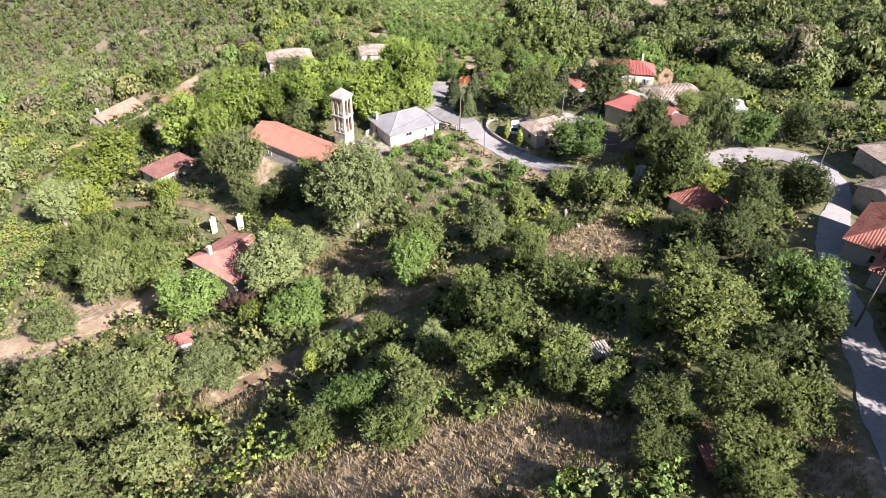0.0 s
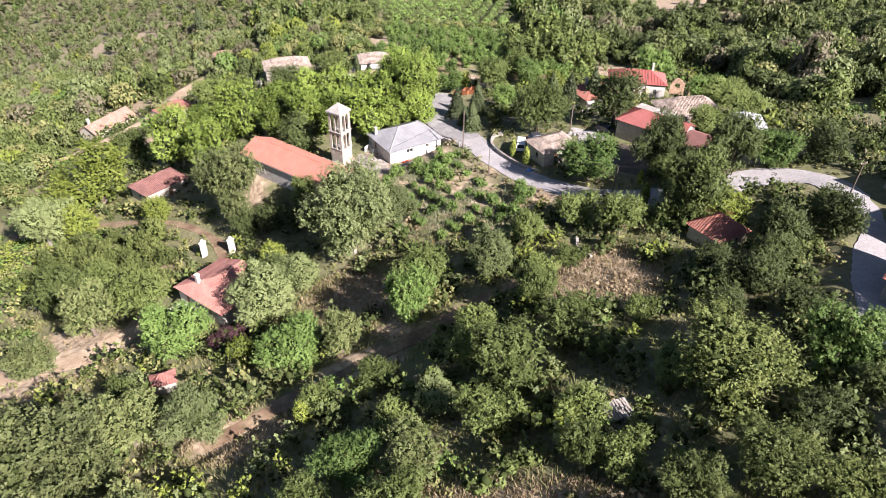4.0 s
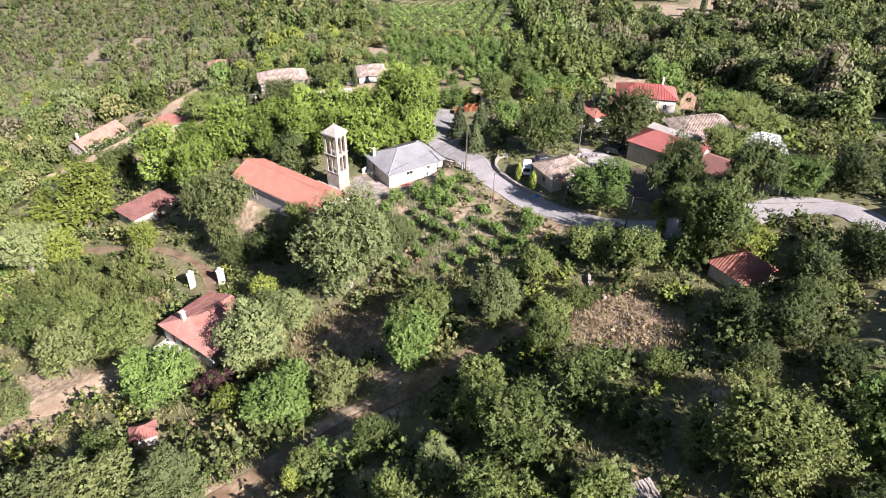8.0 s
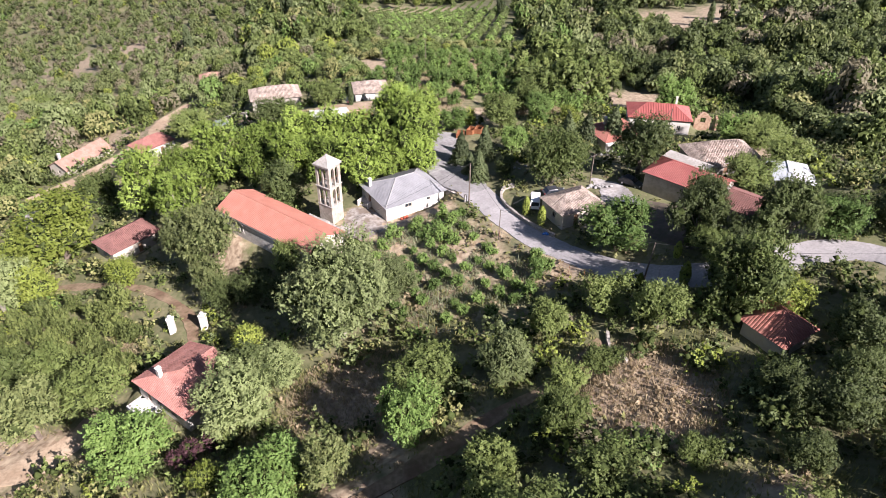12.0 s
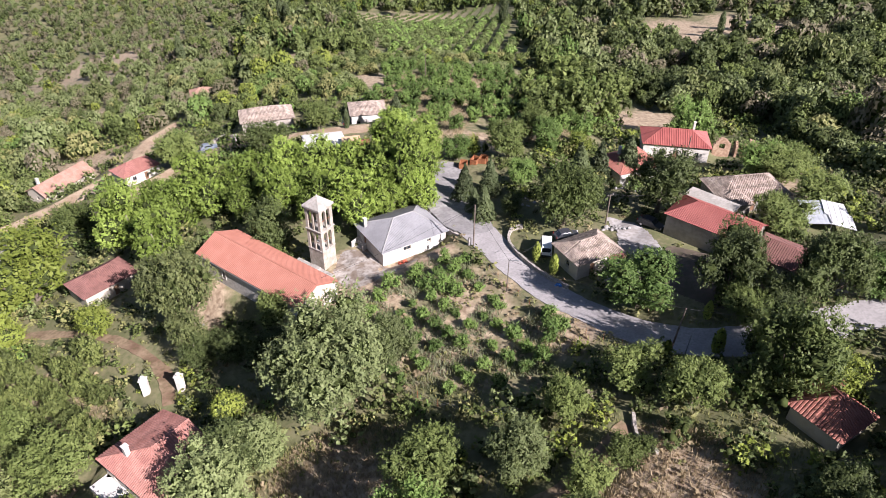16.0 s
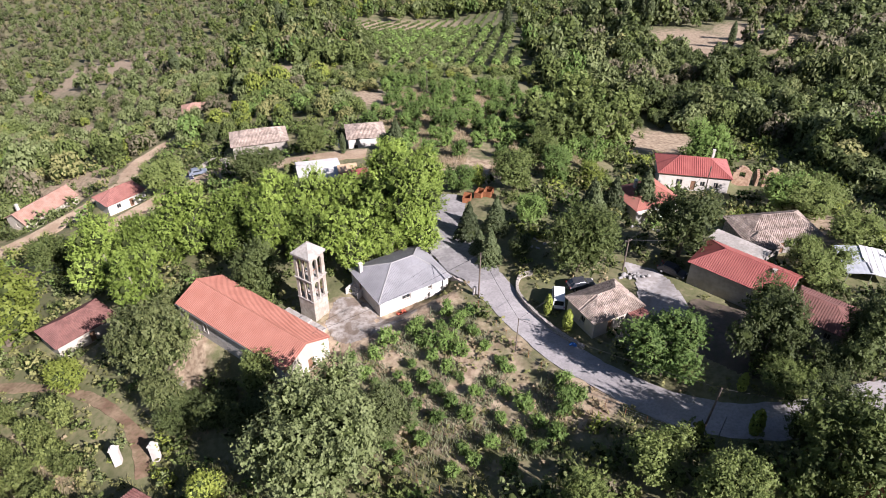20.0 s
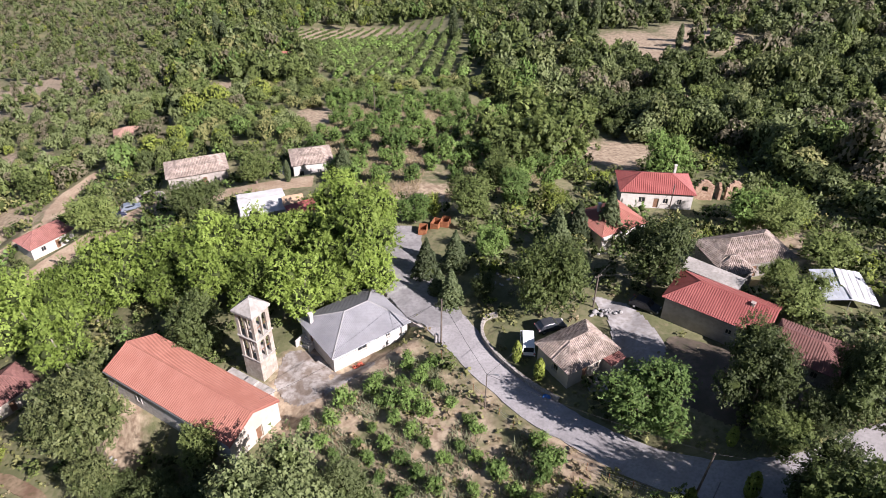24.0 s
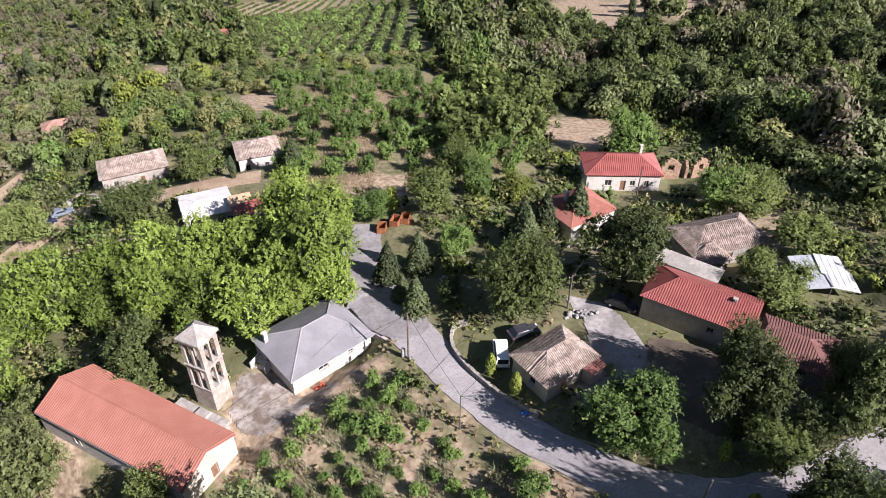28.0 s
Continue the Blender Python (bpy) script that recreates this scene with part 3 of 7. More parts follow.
def house(name, x, y, z, turn, length, width, eave, rise, label, walls, tiles, kind="hip", ridge=None, over=0.45, thick=0.4, openings=(), foot=2.0,
          spacing=0.26, rib=0.055, piece=0.0, uneven=0.0, caps=None, ridge_shift=0.0, hip_in=None, seed=1, mats=None, category="house", group="", levelled=True):
    """A house with its middle at x, y and its floor at z; its length runs along its own x. openings: (side, u0, u1, z0, z1, what), side 0 to 3 from the
    front (-y) anticlockwise."""
    t = thing(name, x, y, z, turn, label, category, group)
    a, b = length / 2, width / 2
    rng = random.Random(seed)
    if levelled:
        pad(x, y, a + 0.6, b + 0.6, turn, z - 0.05)
    sides = ((-a, -b, 0, length), (a, -b + thick, 90, width - 2 * thick), (a, b, 180, length), (-a, b - thick, 270, width - 2 * thick))
    for k, (wx, wy, wt, wl) in enumerate(sides):
        mine = [o for o in openings if o[0] == k]
        wall = part("wall", wall_panel(wl, -foot, eave, thick, [o[1:5] for o in mine]), (mats or {}).get(k, walls), t, m=pose(wx, wy, 0, 0, 0, wt))
        for o in mine:
            if o[5] == "door":
                door_in(wall, *o[1:5], thick)
            elif o[5] == "shutters":
                window_in(wall, *o[1:5], thick, M["door"])
            elif o[5] == "window":
                window_in(wall, *o[1:5], thick)
    part("floor_slab", box(-a + thick, a - thick, -b + thick, b - thick, -0.15, 0.0), M["dark"], t)
    A, B, e = a + over, b + over, eave + 0.10
    drop = rise * over / b
    lo = e - drop
    if kind == "hip":
        hin = hip_in if hip_in is not None else (B, B)
        r0, r1 = (-A + hin[0], ridge_shift, e + rise), (A - hin[1], ridge_shift, e + rise)
        slopes = [[(-A, -B, lo), (A, -B, lo), r1, r0], [(A, -B, lo), (A, B, lo), r1], [(A, B, lo), (-A, B, lo), r0, r1], [(-A, B, lo), (-A, -B, lo), r0]]
        lines = [("ridge", r0, r1), ("hip", (-A, -B, lo), r0), ("hip", (A, -B, lo), r1), ("hip", (A, B, lo), r1), ("hip", (-A, B, lo), r0)]
        if (Vector(r0) - Vector(r1)).length < 0.3:
            lines = lines[1:]
            slopes[0] = [(-A, -B, lo), (A, -B, lo), r0]
            slopes[2] = [(A, B, lo), (-A, B, lo), r0]
    elif kind == "half_hip":
        r0, r1 = (-A + (hip_in or B), ridge_shift, e + rise), (A, ridge_shift, e + rise)
        slopes = [[(-A, -B, lo), (A, -B, lo), r1, r0], [(A, B, lo), (-A, B, lo), r0, r1], [(-A, B, lo), (-A, -B, lo), r0]]
        lines = [("ridge", r0, r1), ("hip", (-A, -B, lo), r0), ("hip", (-A, B, lo), r0)]
    elif kind == "gable":
        r0, r1 = (-A, ridge_shift, e + rise), (A, ridge_shift, e + rise)
        slopes = [[(-A, -B, lo), (A, -B, lo), r1, r0], [(A, B, lo), (-A, B, lo), r0, r1]]
        lines = [("ridge", r0, r1)]
    else:
        slopes = [[(-A, -B, e), (A, -B, e), (A, B, e + rise), (-A, B, e + rise)]]
        lines = []
    for s in slopes:
        ribbed_slope("roof_slope", s, tiles, t, spacing, rib, piece, uneven, rng)
    for nm, p, q in lines:
        cap_line(t, "ridge_cap" if nm == "ridge" else "hip_cap", p, q, caps or tiles)
    if kind in ("gable", "half_hip"):
        for s in ((-1, 1) if kind == "gable" else (1,)):
            bm = bmesh.new()
            q = [bm.verts.new((xx, yy, zz)) for xx in (s * a, s * (a - thick)) for yy, zz in ((-b, eave), (b, eave), (ridge_shift, eave + rise - 0.05))]
            for f in ((0, 1, 2), (5, 4, 3), (0, 3, 4, 1), (1, 4, 5, 2), (2, 5, 3, 0)):
                bm.faces.new([q[j] for j in f])
            bmesh.ops.recalc_face_normals(bm, faces=bm.faces[:])
            part("gable", bm, (mats or {}).get(1 if s > 0 else 3, walls), t)
    if kind == "lean":
        for s in (-1, 1):
            bm = bmesh.new()
            q = [bm.verts.new((xx, yy, zz)) for xx in (s * a, s * (a - thick)) for yy, zz in ((-b, eave), (b, eave), (b, eave + rise - 0.05))]
            for f in ((0, 1, 2), (5, 4, 3), (0, 3, 4, 1), (1, 4, 5, 2), (2, 5, 3, 0)):
                bm.faces.new([q[j] for j in f])
            bmesh.ops.recalc_face_normals(bm, faces=bm.faces[:])
            part("gable", bm, walls, t)
    return t


# ---- buildings ----
# church
church = house("church", -28.9, 122.65, -6.4, -35.3, 21.9, 7.9, 3.48, 1.75, "long stone church with an orange-red tiled gable roof", M["church_stone"], M["tile_orange"],
               "gable", over=0.15, thick=0.6, openings=[(0, 5.4, 6.0, 1.2, 2.5, "window"), (0, 14.6, 15.2, 1.2, 2.5, "window"), (1, 3.4, 4.4, 0.0, 2.1, "door")], mats={1: M["cream"]}, foot=4.0, spacing=0.3,
               rib=0.07, category="church")
for u in (-5.0, 4.2):
    bm = bmesh.new()
    for s in (-1, 1):
        add_box(bm, u + s * 0.42 - 0.1, u + s * 0.42 + 0.1, -4.01, -3.95, 1.1, 2.5)
    for k in range(7):
        w0, w1 = math.pi * k / 7, math.pi * (k + 1) / 7
        q = [bm.verts.new((u + r * math.cos(w), yy, 2.5 + r * math.sin(w))) for yy in (-4.01, -3.95) for w, r in ((w0, 0.32), (w1, 0.32), (w1, 0.52), (w0, 0.52))]
        for f in ((0, 1, 2, 3), (7, 6, 5, 4), (0, 4, 5, 1), (3, 2, 6, 7)):
            bm.faces.new([q[j] for j in f])
    part("window_surround", bm, M["white"], church, "white arched surround")
for s in (-1, 1):
    bm = bmesh.new()
    q = [bm.verts.new((xx, yy, zz)) for xx in (10.97, 11.17) for yy, zz in ((s * 4.12, 3.36), (s * 4.12, 3.18), (0, 5.12), (0, 5.30))]
    for f in ((0, 1, 2, 3), (7, 6, 5, 4), (0, 4, 5, 1), (1, 5, 6, 2), (2, 6, 7, 3), (3, 7, 4, 0)):
        bm.faces.new([q[j] for j in f])
    bmesh.ops.recalc_face_normals(bm, faces=bm.faces[:])
    part("verge_board", bm, M["tile_red"], church)
part("rain_gutter", box(-11.1, 11.1, -4.24, -4.12, 3.3, 3.4, 0.02), M["metal"], church)
annexe = thing("church_annexe", -28.9, 122.65, -6.4, -35.3, "low grey flat-roofed annexe along the church's back wall", "annexe")
part("wall", box(1.5, 8.6, 3.97, 5.6, -1.5, 2.2), M["grey_render"], annexe)
part("roof_slab", box(1.3, 8.8, 3.97, 5.8, 2.2, 2.4, 0.03), M["slab"], annexe)
part("roof_step", box(4.6, 6.2, 4.0, 5.6, 2.4, 2.75, 0.03), M["slab"], annexe)


# bell tower
def arch_panel(width, z0, z1, springs, r, thick):
    """A wall face with two round-headed openings, from z0 to z1."""
    bm = bmesh.new()
    segs = 8
    for c in springs:
        top = z1
        for k in range(segs):
            w0, w1 = math.pi - math.pi * k / segs, math.pi - math.pi * (k + 1) / segs
            p0, p1 = (c + r * math.cos(w0), r * math.sin(w0)), (c + r * math.cos(w1), r * math.sin(w1))
            zs = z1 - 0.32 - r
            q = [bm.verts.new((x, y, z)) for y in (0, thick) for x, z in ((p0[0], zs + p0[1]), (p1[0], zs + p1[1]), (p1[0], top), (p0[0], top))]
            for f in ((0, 1, 2, 3), (7, 6, 5, 4), (1, 0, 4, 5), (3, 2, 6, 7)):
                bm.faces.new([q[j] for j in f])
    edges = [-width / 2, springs[0] - r, springs[0] + r, springs[1] - r, springs[1] + r, width / 2]
    for a, b in ((edges[0], edges[1]), (edges[2], edges[3]), (edges[4], edges[5])):
        add_box(bm, a, b, 0, thick, z0, z1)
    return bm


tower = thing("bell_tower", -20.8, 127.0, -5.4, -32, "weathered stone bell tower with two tiers of open arches", "bell tower")
pad(-20.8, 127.0, 2.0, 2.0, -32, -5.35)
TB = 1.5
part("tower_base", box(-TB, TB, -TB, TB, -2.6, 3.2, 0.04), M["tower_stone"], tower)
tower.scale = (0.96, 0.96, 1.09)
for z0, z1 in ((3.36, 6.45), (6.63, 9.95)):
    for k in range(4):
        part("arcade", arch_panel(2 * TB if k % 2 == 0 else 2 * TB - 0.72, z0, z1, (-0.58, 0.58) if k % 2 == 0 else (-0.5, 0.5), 0.43 if k % 2 == 0 else 0.38, 0.36), M["tower_stone"], tower,
             m=pose(0, 0, 0, 0, 0, 90 * k) @ pose(0, -TB, 0))
for z, e in ((3.2, 0.10), (6.45, 0.16), (9.95, 0.26)):
    part("cornice", box(-TB - e, TB + e, -TB - e, TB + e, z, z + (0.16 if z < 9 else 0.18), 0.03), M["slab"], tower)
for z in (4.5, 7.9):
    bm = bmesh.new()
    for s in (-1, 1):
        add_box(bm, -TB + 0.42, TB - 0.42, s * (TB - 0.2) - 0.03, s * (TB - 0.2) + 0.03, z, z + 0.06)
        add_box(bm, s * (TB - 0.2) - 0.03, s * (TB - 0.2) + 0.03, -TB + 0.24, TB - 0.24, z + 0.07, z + 0.13)
    part("tie_bars", bm, M["rust"], tower)
bm = bmesh.new()
e = TB + 0.27
base = [bm.verts.new((x, y, 10.13)) for x, y in ((-e, -e), (e, -e), (e, e), (-e, e))]
eave = [bm.verts.new((x, y, 10.25)) for x, y in ((-e, -e), (e, -e), (e, e), (-e, e))]
tip = [bm.verts.new((0.06 * x, 0.06 * y, 11.55)) for x, y in ((-e, -e), (e, -e), (e, e), (-e, e))]
for k in range(4):
    bm.faces.new((base[k], base[(k + 1) % 4], eave[(k + 1) % 4], eave[k]))
    bm.faces.new((eave[k], eave[(k + 1) % 4], tip[(k + 1) % 4], tip[k]))
bm.faces.new(tip)
bm.faces.new(base[::-1])
part("pyramid_roof", bm, M["slab"], tower)
bm = bmesh.new()
bmesh.ops.create_uvsphere(bm, u_segments=10, v_segments=6, radius=0.1, matrix=Matrix.Translation((0, 0, 11.62)))
part("finial", bm, M["slab"], tower)
prof = [(0.0, 0.42), (0.12, 0.40), (0.17, 0.25), (0.22, 0.06), (0.30, 0.0)]
bm = bmesh.new()
rings = [[bm.verts.new((r * math.cos(math.pi * k / 5), r * math.sin(math.pi * k / 5), z)) for k in range(10)] for r, z in prof[1:]]
for a, b in zip(rings[:-1], rings[1:]):
    for k in range(10):
        bm.faces.new((a[k], b[k], b[(k + 1) % 10], a[(k + 1) % 10]))
bm.faces.new(rings[0])
part("bell", bm, M["rust"], tower, "small bronze bell", m=pose(0.0, 0.0, 8.9))

steps = thing("outdoor_steps", -15.9, 130.6, -5.4, -32, "whitewashed steps with a metal rail beside the bell tower", "steps")
for k in range(6):
    part("step", box(-1.0, 1.0, 0.32 * k, 0.32 * k + 0.34, -0.5, 0.17 * (k + 1), 0.01), M["white"], steps)
for s in (-1, 1):
    part("side_wall", box(s * 1.1 - 0.1, s * 1.1 + 0.1, -0.1, 2.0, -0.5, 1.35, 0.02), M["white"], steps)
bm = bmesh.new()
for k in range(3):
    tube(bm, (1.1, 0.2 + 0.8 * k, 1.3), (1.1, 0.2 + 0.8 * k, 2.2), 0.02, 0.02, 5)
tube(bm, (1.1, 0.2, 2.2), (1.1, 1.8, 2.2), 0.025, 0.025, 5)
part("hand_rail", bm, M["metal"], steps)

# grey-roofed hall
hall = house("village_hall", -8.95, 133.05, -5.1, 33.4, 11.6, 9.0, 2.85, 2.1, "white single-storey village hall with a grey tiled hip roof", M["white"], M["tile_grey"], "hip", over=0.36,
             openings=[(0, 3.7, 5.1, 1.45, 2.2, "window"), (0, 8.1, 8.8, 1.6, 2.2, "window"), (3, 2.0, 3.0, 0.0, 2.05, "door")], hip_in=(4.85, 3.75), caps=M["ridge_grey"], spacing=0.24, rib=0.035, foot=2.5)
chimney(hall, -5.1, 2.6, 2.6, 1.9, 0.5)
part("rain_gutter", box(-6.2, 6.2, -4.98, -4.86, 2.66, 2.76, 0.02), M["metal"], hall)
bricks = thing("brick_pile", -8.3, 126.6, ground_at(-8.3, 126.6) + 0.0, 30, "low pile of red bricks by the hall wall", "bricks")
for k in range(24):
    r = random.Random(k)
    part("brick", box(-0.2, 0.2, -0.1, 0.1, 0, 0.13, 0.01), M["red_thing"], bricks, m=pose(r.uniform(-0.7, 0.7), r.uniform(-0.35, 0.35), 0.13 * (k // 9), 0, 0, r.uniform(0, 180)))

# tile-roofed house above the bend
kiosk = house("stone_cottage", 18.9, 121.1, 0.1, 28.5, 7.5, 5.6, 2.75, 1.45, "small rendered cottage with an old clay-tiled hip roof", M["cream"], M["tile_old"], "hip", over=0.38,
              openings=[(3, 2.4, 3.3, 0.9, 1.9, "window"), (0, 2.2, 3.1, 0.0, 2.05, "door"), (0, 4.0, 4.8, 0.9, 1.9, "window")], piece=0.5, uneven=0.035, spacing=0.25, rib=0.09, foot=1.6, seed=3, hip_in=(2.7, 2.7))
porch = house("porch", 22.8, 119.6, 0.2, -61.5, 2.0, 1.9, 2.0, 0.3, "lean-to porch with a dark red sheet roof", M["cream"], M["tile_dull"], "lean", over=0.2, thick=0.15, levelled=False, category="porch", foot=0.6)

# red barn and what stands round it
barn = house("barn", 38.6, 126.4, 0.8, -40, 12.4, 6.5, 3.75, 1.65, "long grey rendered barn with a bright red ribbed roof", M["grey_render"], M["sheet_red"], "half_hip", over=0.38, hip_in=3.4,
             openings=[(3, 2.0, 3.0, 0.0, 2.05, "door"), (0, 8.0, 8.8, 1.6, 2.4, "window")], spacing=0.29, rib=0.08, foot=2.5, category="barn")
chimney(barn, 3.6, -0.5, 4.9, 0.5, 0.45, M["grey_render"])
wing = house("cottage_wing", 45.0, 116.6, 2.9, -40, 7.4, 6.2, 2.5, 1.3, "lower cottage with a faded red roof, half in shade", M["stone"], M["tile_brown"], "hip", over=0.35,
             openings=[(0, 2.6, 3.5, 0.0, 2.0, "door"), (0, 4.6, 5.4, 0.9, 1.8, "window")], spacing=0.3, rib=0.09, foot=2.0, seed=8, hip_in=(0.6, 3.2))
shed = thing("flat_shed", 40.5, 133.7, -0.2, -43, "shed with a bare concrete slab roof", "shed")
pad(40.5, 133.7, 4.2, 1.8, -43, -0.25)
for sx0, sx1, sy0, sy1 in ((-3.8, 3.8, -1.35, -1.15), (-3.8, 3.8, 1.15, 1.35), (-3.8, -3.6, -1.15, 1.15), (3.6, 3.8, -1.15, 1.15)):
    part("wall", box(sx0, sx1, sy0, sy1, -1.5, 3.5), M["grey_render"], shed)
part("roof_slab", box(-4.1, 4.1, -1.6, 1.6, 3.5, 3.68, 0.03), M["slab"], shed)
old = house("stone_house", 50.0, 143.6, -2.7, 10, 12.4, 6.9, 2.95, 2.15, "stone house with an old grey-brown tiled hip roof", M["stone"], M["tile_old"], "hip", over=0.4,
            openings=[(0, 2.0, 2.9, 0.9, 1.9, "window"), (0, 5.6, 6.6, 0.0, 2.05, "door"), (0, 9.0, 9.9, 0.9, 1.9, "window")], piece=0.5, uneven=0.035, spacing=0.31, rib=0.1, foot=2.0, seed=4)
far_house = house("farmhouse", 47.0, 174.0, -9.2, -9, 13.4, 7.6, 3.5, 1.9, "white farmhouse with a bright red ribbed hip roof", M["white"], M["sheet_red"], "hip", over=0.4,
                  openings=[(0, 3.4, 4.6, 1.0, 2.2, "window"), (0, 6.2, 7.2, 0.0, 2.1, "door"), (0, 8.0, 8.9, 1.0, 2.1, "window"), (0, 10.6, 11.4, 0.9, 2.1, "window")], spacing=0.36, rib=0.08, foot=2.5)
chimney(far_house, 3.6, 1.2, 4.6, 1.9, 0.45)
hid = house("red_roofed_house", 33.0, 156.5, -5.2, 24, 9.0, 7.4, 3.2, 1.9, "white house with a bright red roof among firs", M["white"], M["tile_red"], "hip", over=0.4,
            openings=[(1, 2.6, 3.6, 1.0, 2.1, "window"), (0, 3.6, 4.6, 0.0, 2.05, "door")], spacing=0.3, rib=0.08, foot=2.0)
chimney(hid, -2.0, 0.8, 4.2, 1.6, 0.5)


def ruined_wall(x, y, z, turn, tall, wide, holes, seed):
    t = thing("ruined_wall", x, y, z, turn, "broken brick and stone wall of a roofless ruin", "ruin", "ruin walls behind the farmhouse")
    r = random.Random(seed)
    n = int(wide / 0.4)
    for k in range(n):
        top = tall * (0.62 + 0.38 * math.sin(math.pi * (k + 0.7) / (n + 0.4))) + r.uniform(-0.25, 0.2)
        u = -wide / 2 + 0.4 * k
        hole = [h for h in holes if h[0] < u + 0.2 < h[1]]
        spans = [(-0.8, hole[0][2]), (hole[0][3], max(top, hole[0][3] + 0.2))] if hole else [(-0.8, top)]
        for a, b in spans:
            zc = a
            while zc < b - 0.05:
                hgt = min(r.uniform(0.25, 0.4), b - zc)
                part("stone", box(0.0, 0.4, -0.25 - r.uniform(0, 0.04), 0.25 + r.uniform(0, 0.04), 0, hgt, 0.02), M["brick"], t, m=pose(u, 0, zc))
                zc += hgt
    return t


for args in ((58.0, 175.4, -10.9, -8, 4.6, 3.6, [(-0.5, 0.5, 2.0, 3.2)], 1), (61.6, 176.6, -11.0, 80, 3.2, 2.8, [], 2), (64.0, 175.4, -11.0, 5, 4.4, 3.2, [(-0.5, 0.5, 1.9, 3.1)], 3)):
    ruined_wall(*args)

# tarpaulin-roofed store
tent = thing("tarpaulin_store", 56.8, 129.8, 1.8, -8, "open store with a pale tarpaulin gable roof on thin posts", "store")
pad(56.8, 129.8, 3.6, 3.4, -8, 1.75)
for x in (-3.0, 0.0, 3.0):
    for y in (-2.9, 2.9):
        bm = bmesh.new()
        tube(bm, (x, y, -0.5), (x, y, 1.75), 0.05, 0.05, 6)
        part("post", bm, M["metal"], tent)
ribbed_slope("roof_sheet", [(-3.4, -3.2, 1.78), (-0.2, -3.2, 2.05), (-0.2, 3.2, 2.2), (-3.4, 3.2, 1.95)], M["sheet_blue"], tent, 0.8, 0.02)
ribbed_slope("roof_sheet", [(3.4, -3.6, 1.5), (-0.2, -3.2, 2.05), (-0.2, 3.2, 2.2), (3.4, 3.2, 1.9)], M["tarp"], tent, 0.8, 0.02)
part("ridge_strip", box(-0.28, -0.12, -3.2, 3.2, 2.13, 2.19), M["metal"], tent)
part("back_wall", box(-3.2, 3.2, 3.0, 3.1, -0.6, 1.5), M["grey_render"], tent)

# hut among the trees
hut = house("garden_hut", 37.0, 86.6, 5.9, 33, 5.4, 5.2, 2.3, 1.9, "small hut with an orange-red tiled pyramid roof", M["cream"], M["tile_red"], "hip", over=0.4, openings=[(0, 1.0, 1.9, 0.0, 2.0, "door"), (0, 3.2, 4.0, 0.9, 1.7, "window")],
            spacing=0.34, rib=0.1, foot=2.0, seed=6, category="hut", piece=0.6, uneven=0.02)
hut2 = house("lean_to", 38.6, 90.7, 5.3, 33, 4.4, 2.0, 2.2, 0.7, "lean-to with an orange-red tiled roof behind the hut", M["cream"], M["tile_red"], "lean", over=0.2, spacing=0.34, rib=0.1, foot=1.5, category="lean-to", levelled=False)

# white-walled house by the gate posts
low = house("white_house", -35.6, 92.3, -11.4, 55, 8.7, 10.6, 2.9, 2.0, "white house with a dull red tiled roof and a white chimney", M["white"], M["tile_pink"], "half_hip", over=0.42, hip_in=4.2,
            openings=[(3, 1.2, 2.2, 0.0, 2.05, "door"), (3, 3.6, 4.6, 0.9, 2.0, "window"), (3, 6.6, 7.6, 0.9, 2.0, "window"), (0, 3.6, 4.6, 0.9, 2.0, "window")], spacing=0.3, rib=0.09, foot=3.0, seed=9, piece=0.7, uneven=0.015)
chimney(low, -2.5, 2.2, 3.6, 1.7, 0.6)
part("terrace", box(-6.8, -4.35, -5.0, 5.3, -2.0, -0.05, 0.03), M["pale_paving"], low)
west = house("red_roofed_cottage", -61.6, 134.0, -17.3, 53, 9.6, 6.0, 2.8, 1.8, "pale cottage with a dark red tiled hip roof", M["cream"], M["tile_brown"], "hip", over=0.4,
             openings=[(3, 2.4, 3.3, 0.9, 1.9, "window"), (0, 5.0, 6.0, 0.0, 2.0, "door")], spacing=0.3, rib=0.09, foot=3.0, seed=10, piece=0.7, uneven=0.02)
long_west = house("long_cottage", -99.5, 190.5, -31.3, 66, 14.5, 6.4, 2.7, 1.8, "long cottage with a sun-bleached orange roof and white chimney", M["cream"], M["tile_pale"], "gable", over=0.4,
                  openings=[(0, 3.0, 4.0, 0.9, 1.9, "window"), (3, 2.4, 3.4, 0.9, 1.9, "window")], spacing=0.32, rib=0.09, foot=3.0, seed=11)
chimney(long_west, -5.0, 1.4, 3.6, 1.6, 0.6)
villa = house("small_villa", -76.2, 184.0, -23.4, 52, 9.0, 5.6, 2.8, 1.7, "small white villa with a faded red tiled roof", M["white"], M["tile_dull"], "hip", over=0.4,
              openings=[(0, 2.0, 3.0, 0.9, 2.0, "window"), (0, 5.0, 6.0, 0.0, 2.05, "door")], spacing=0.3, rib=0.08, foot=3.0)
grey_w = house("grey_cottage", -87.5, 151.6, -25.2, 8, 8.4, 5.6, 2.6, 0.8, "pale ruined-looking cottage with a grey cement roof", M["white"], M["slab"], "gable", over=0.3,
               openings=[(0, 2.0, 2.9, 0.9, 1.8, "window"), (0, 5.0, 5.9, 0.0, 2.0, "door"), (1, 2.0, 2.9, 0.8, 1.7, "window")], spacing=0.8, rib=0.03, foot=3.0)
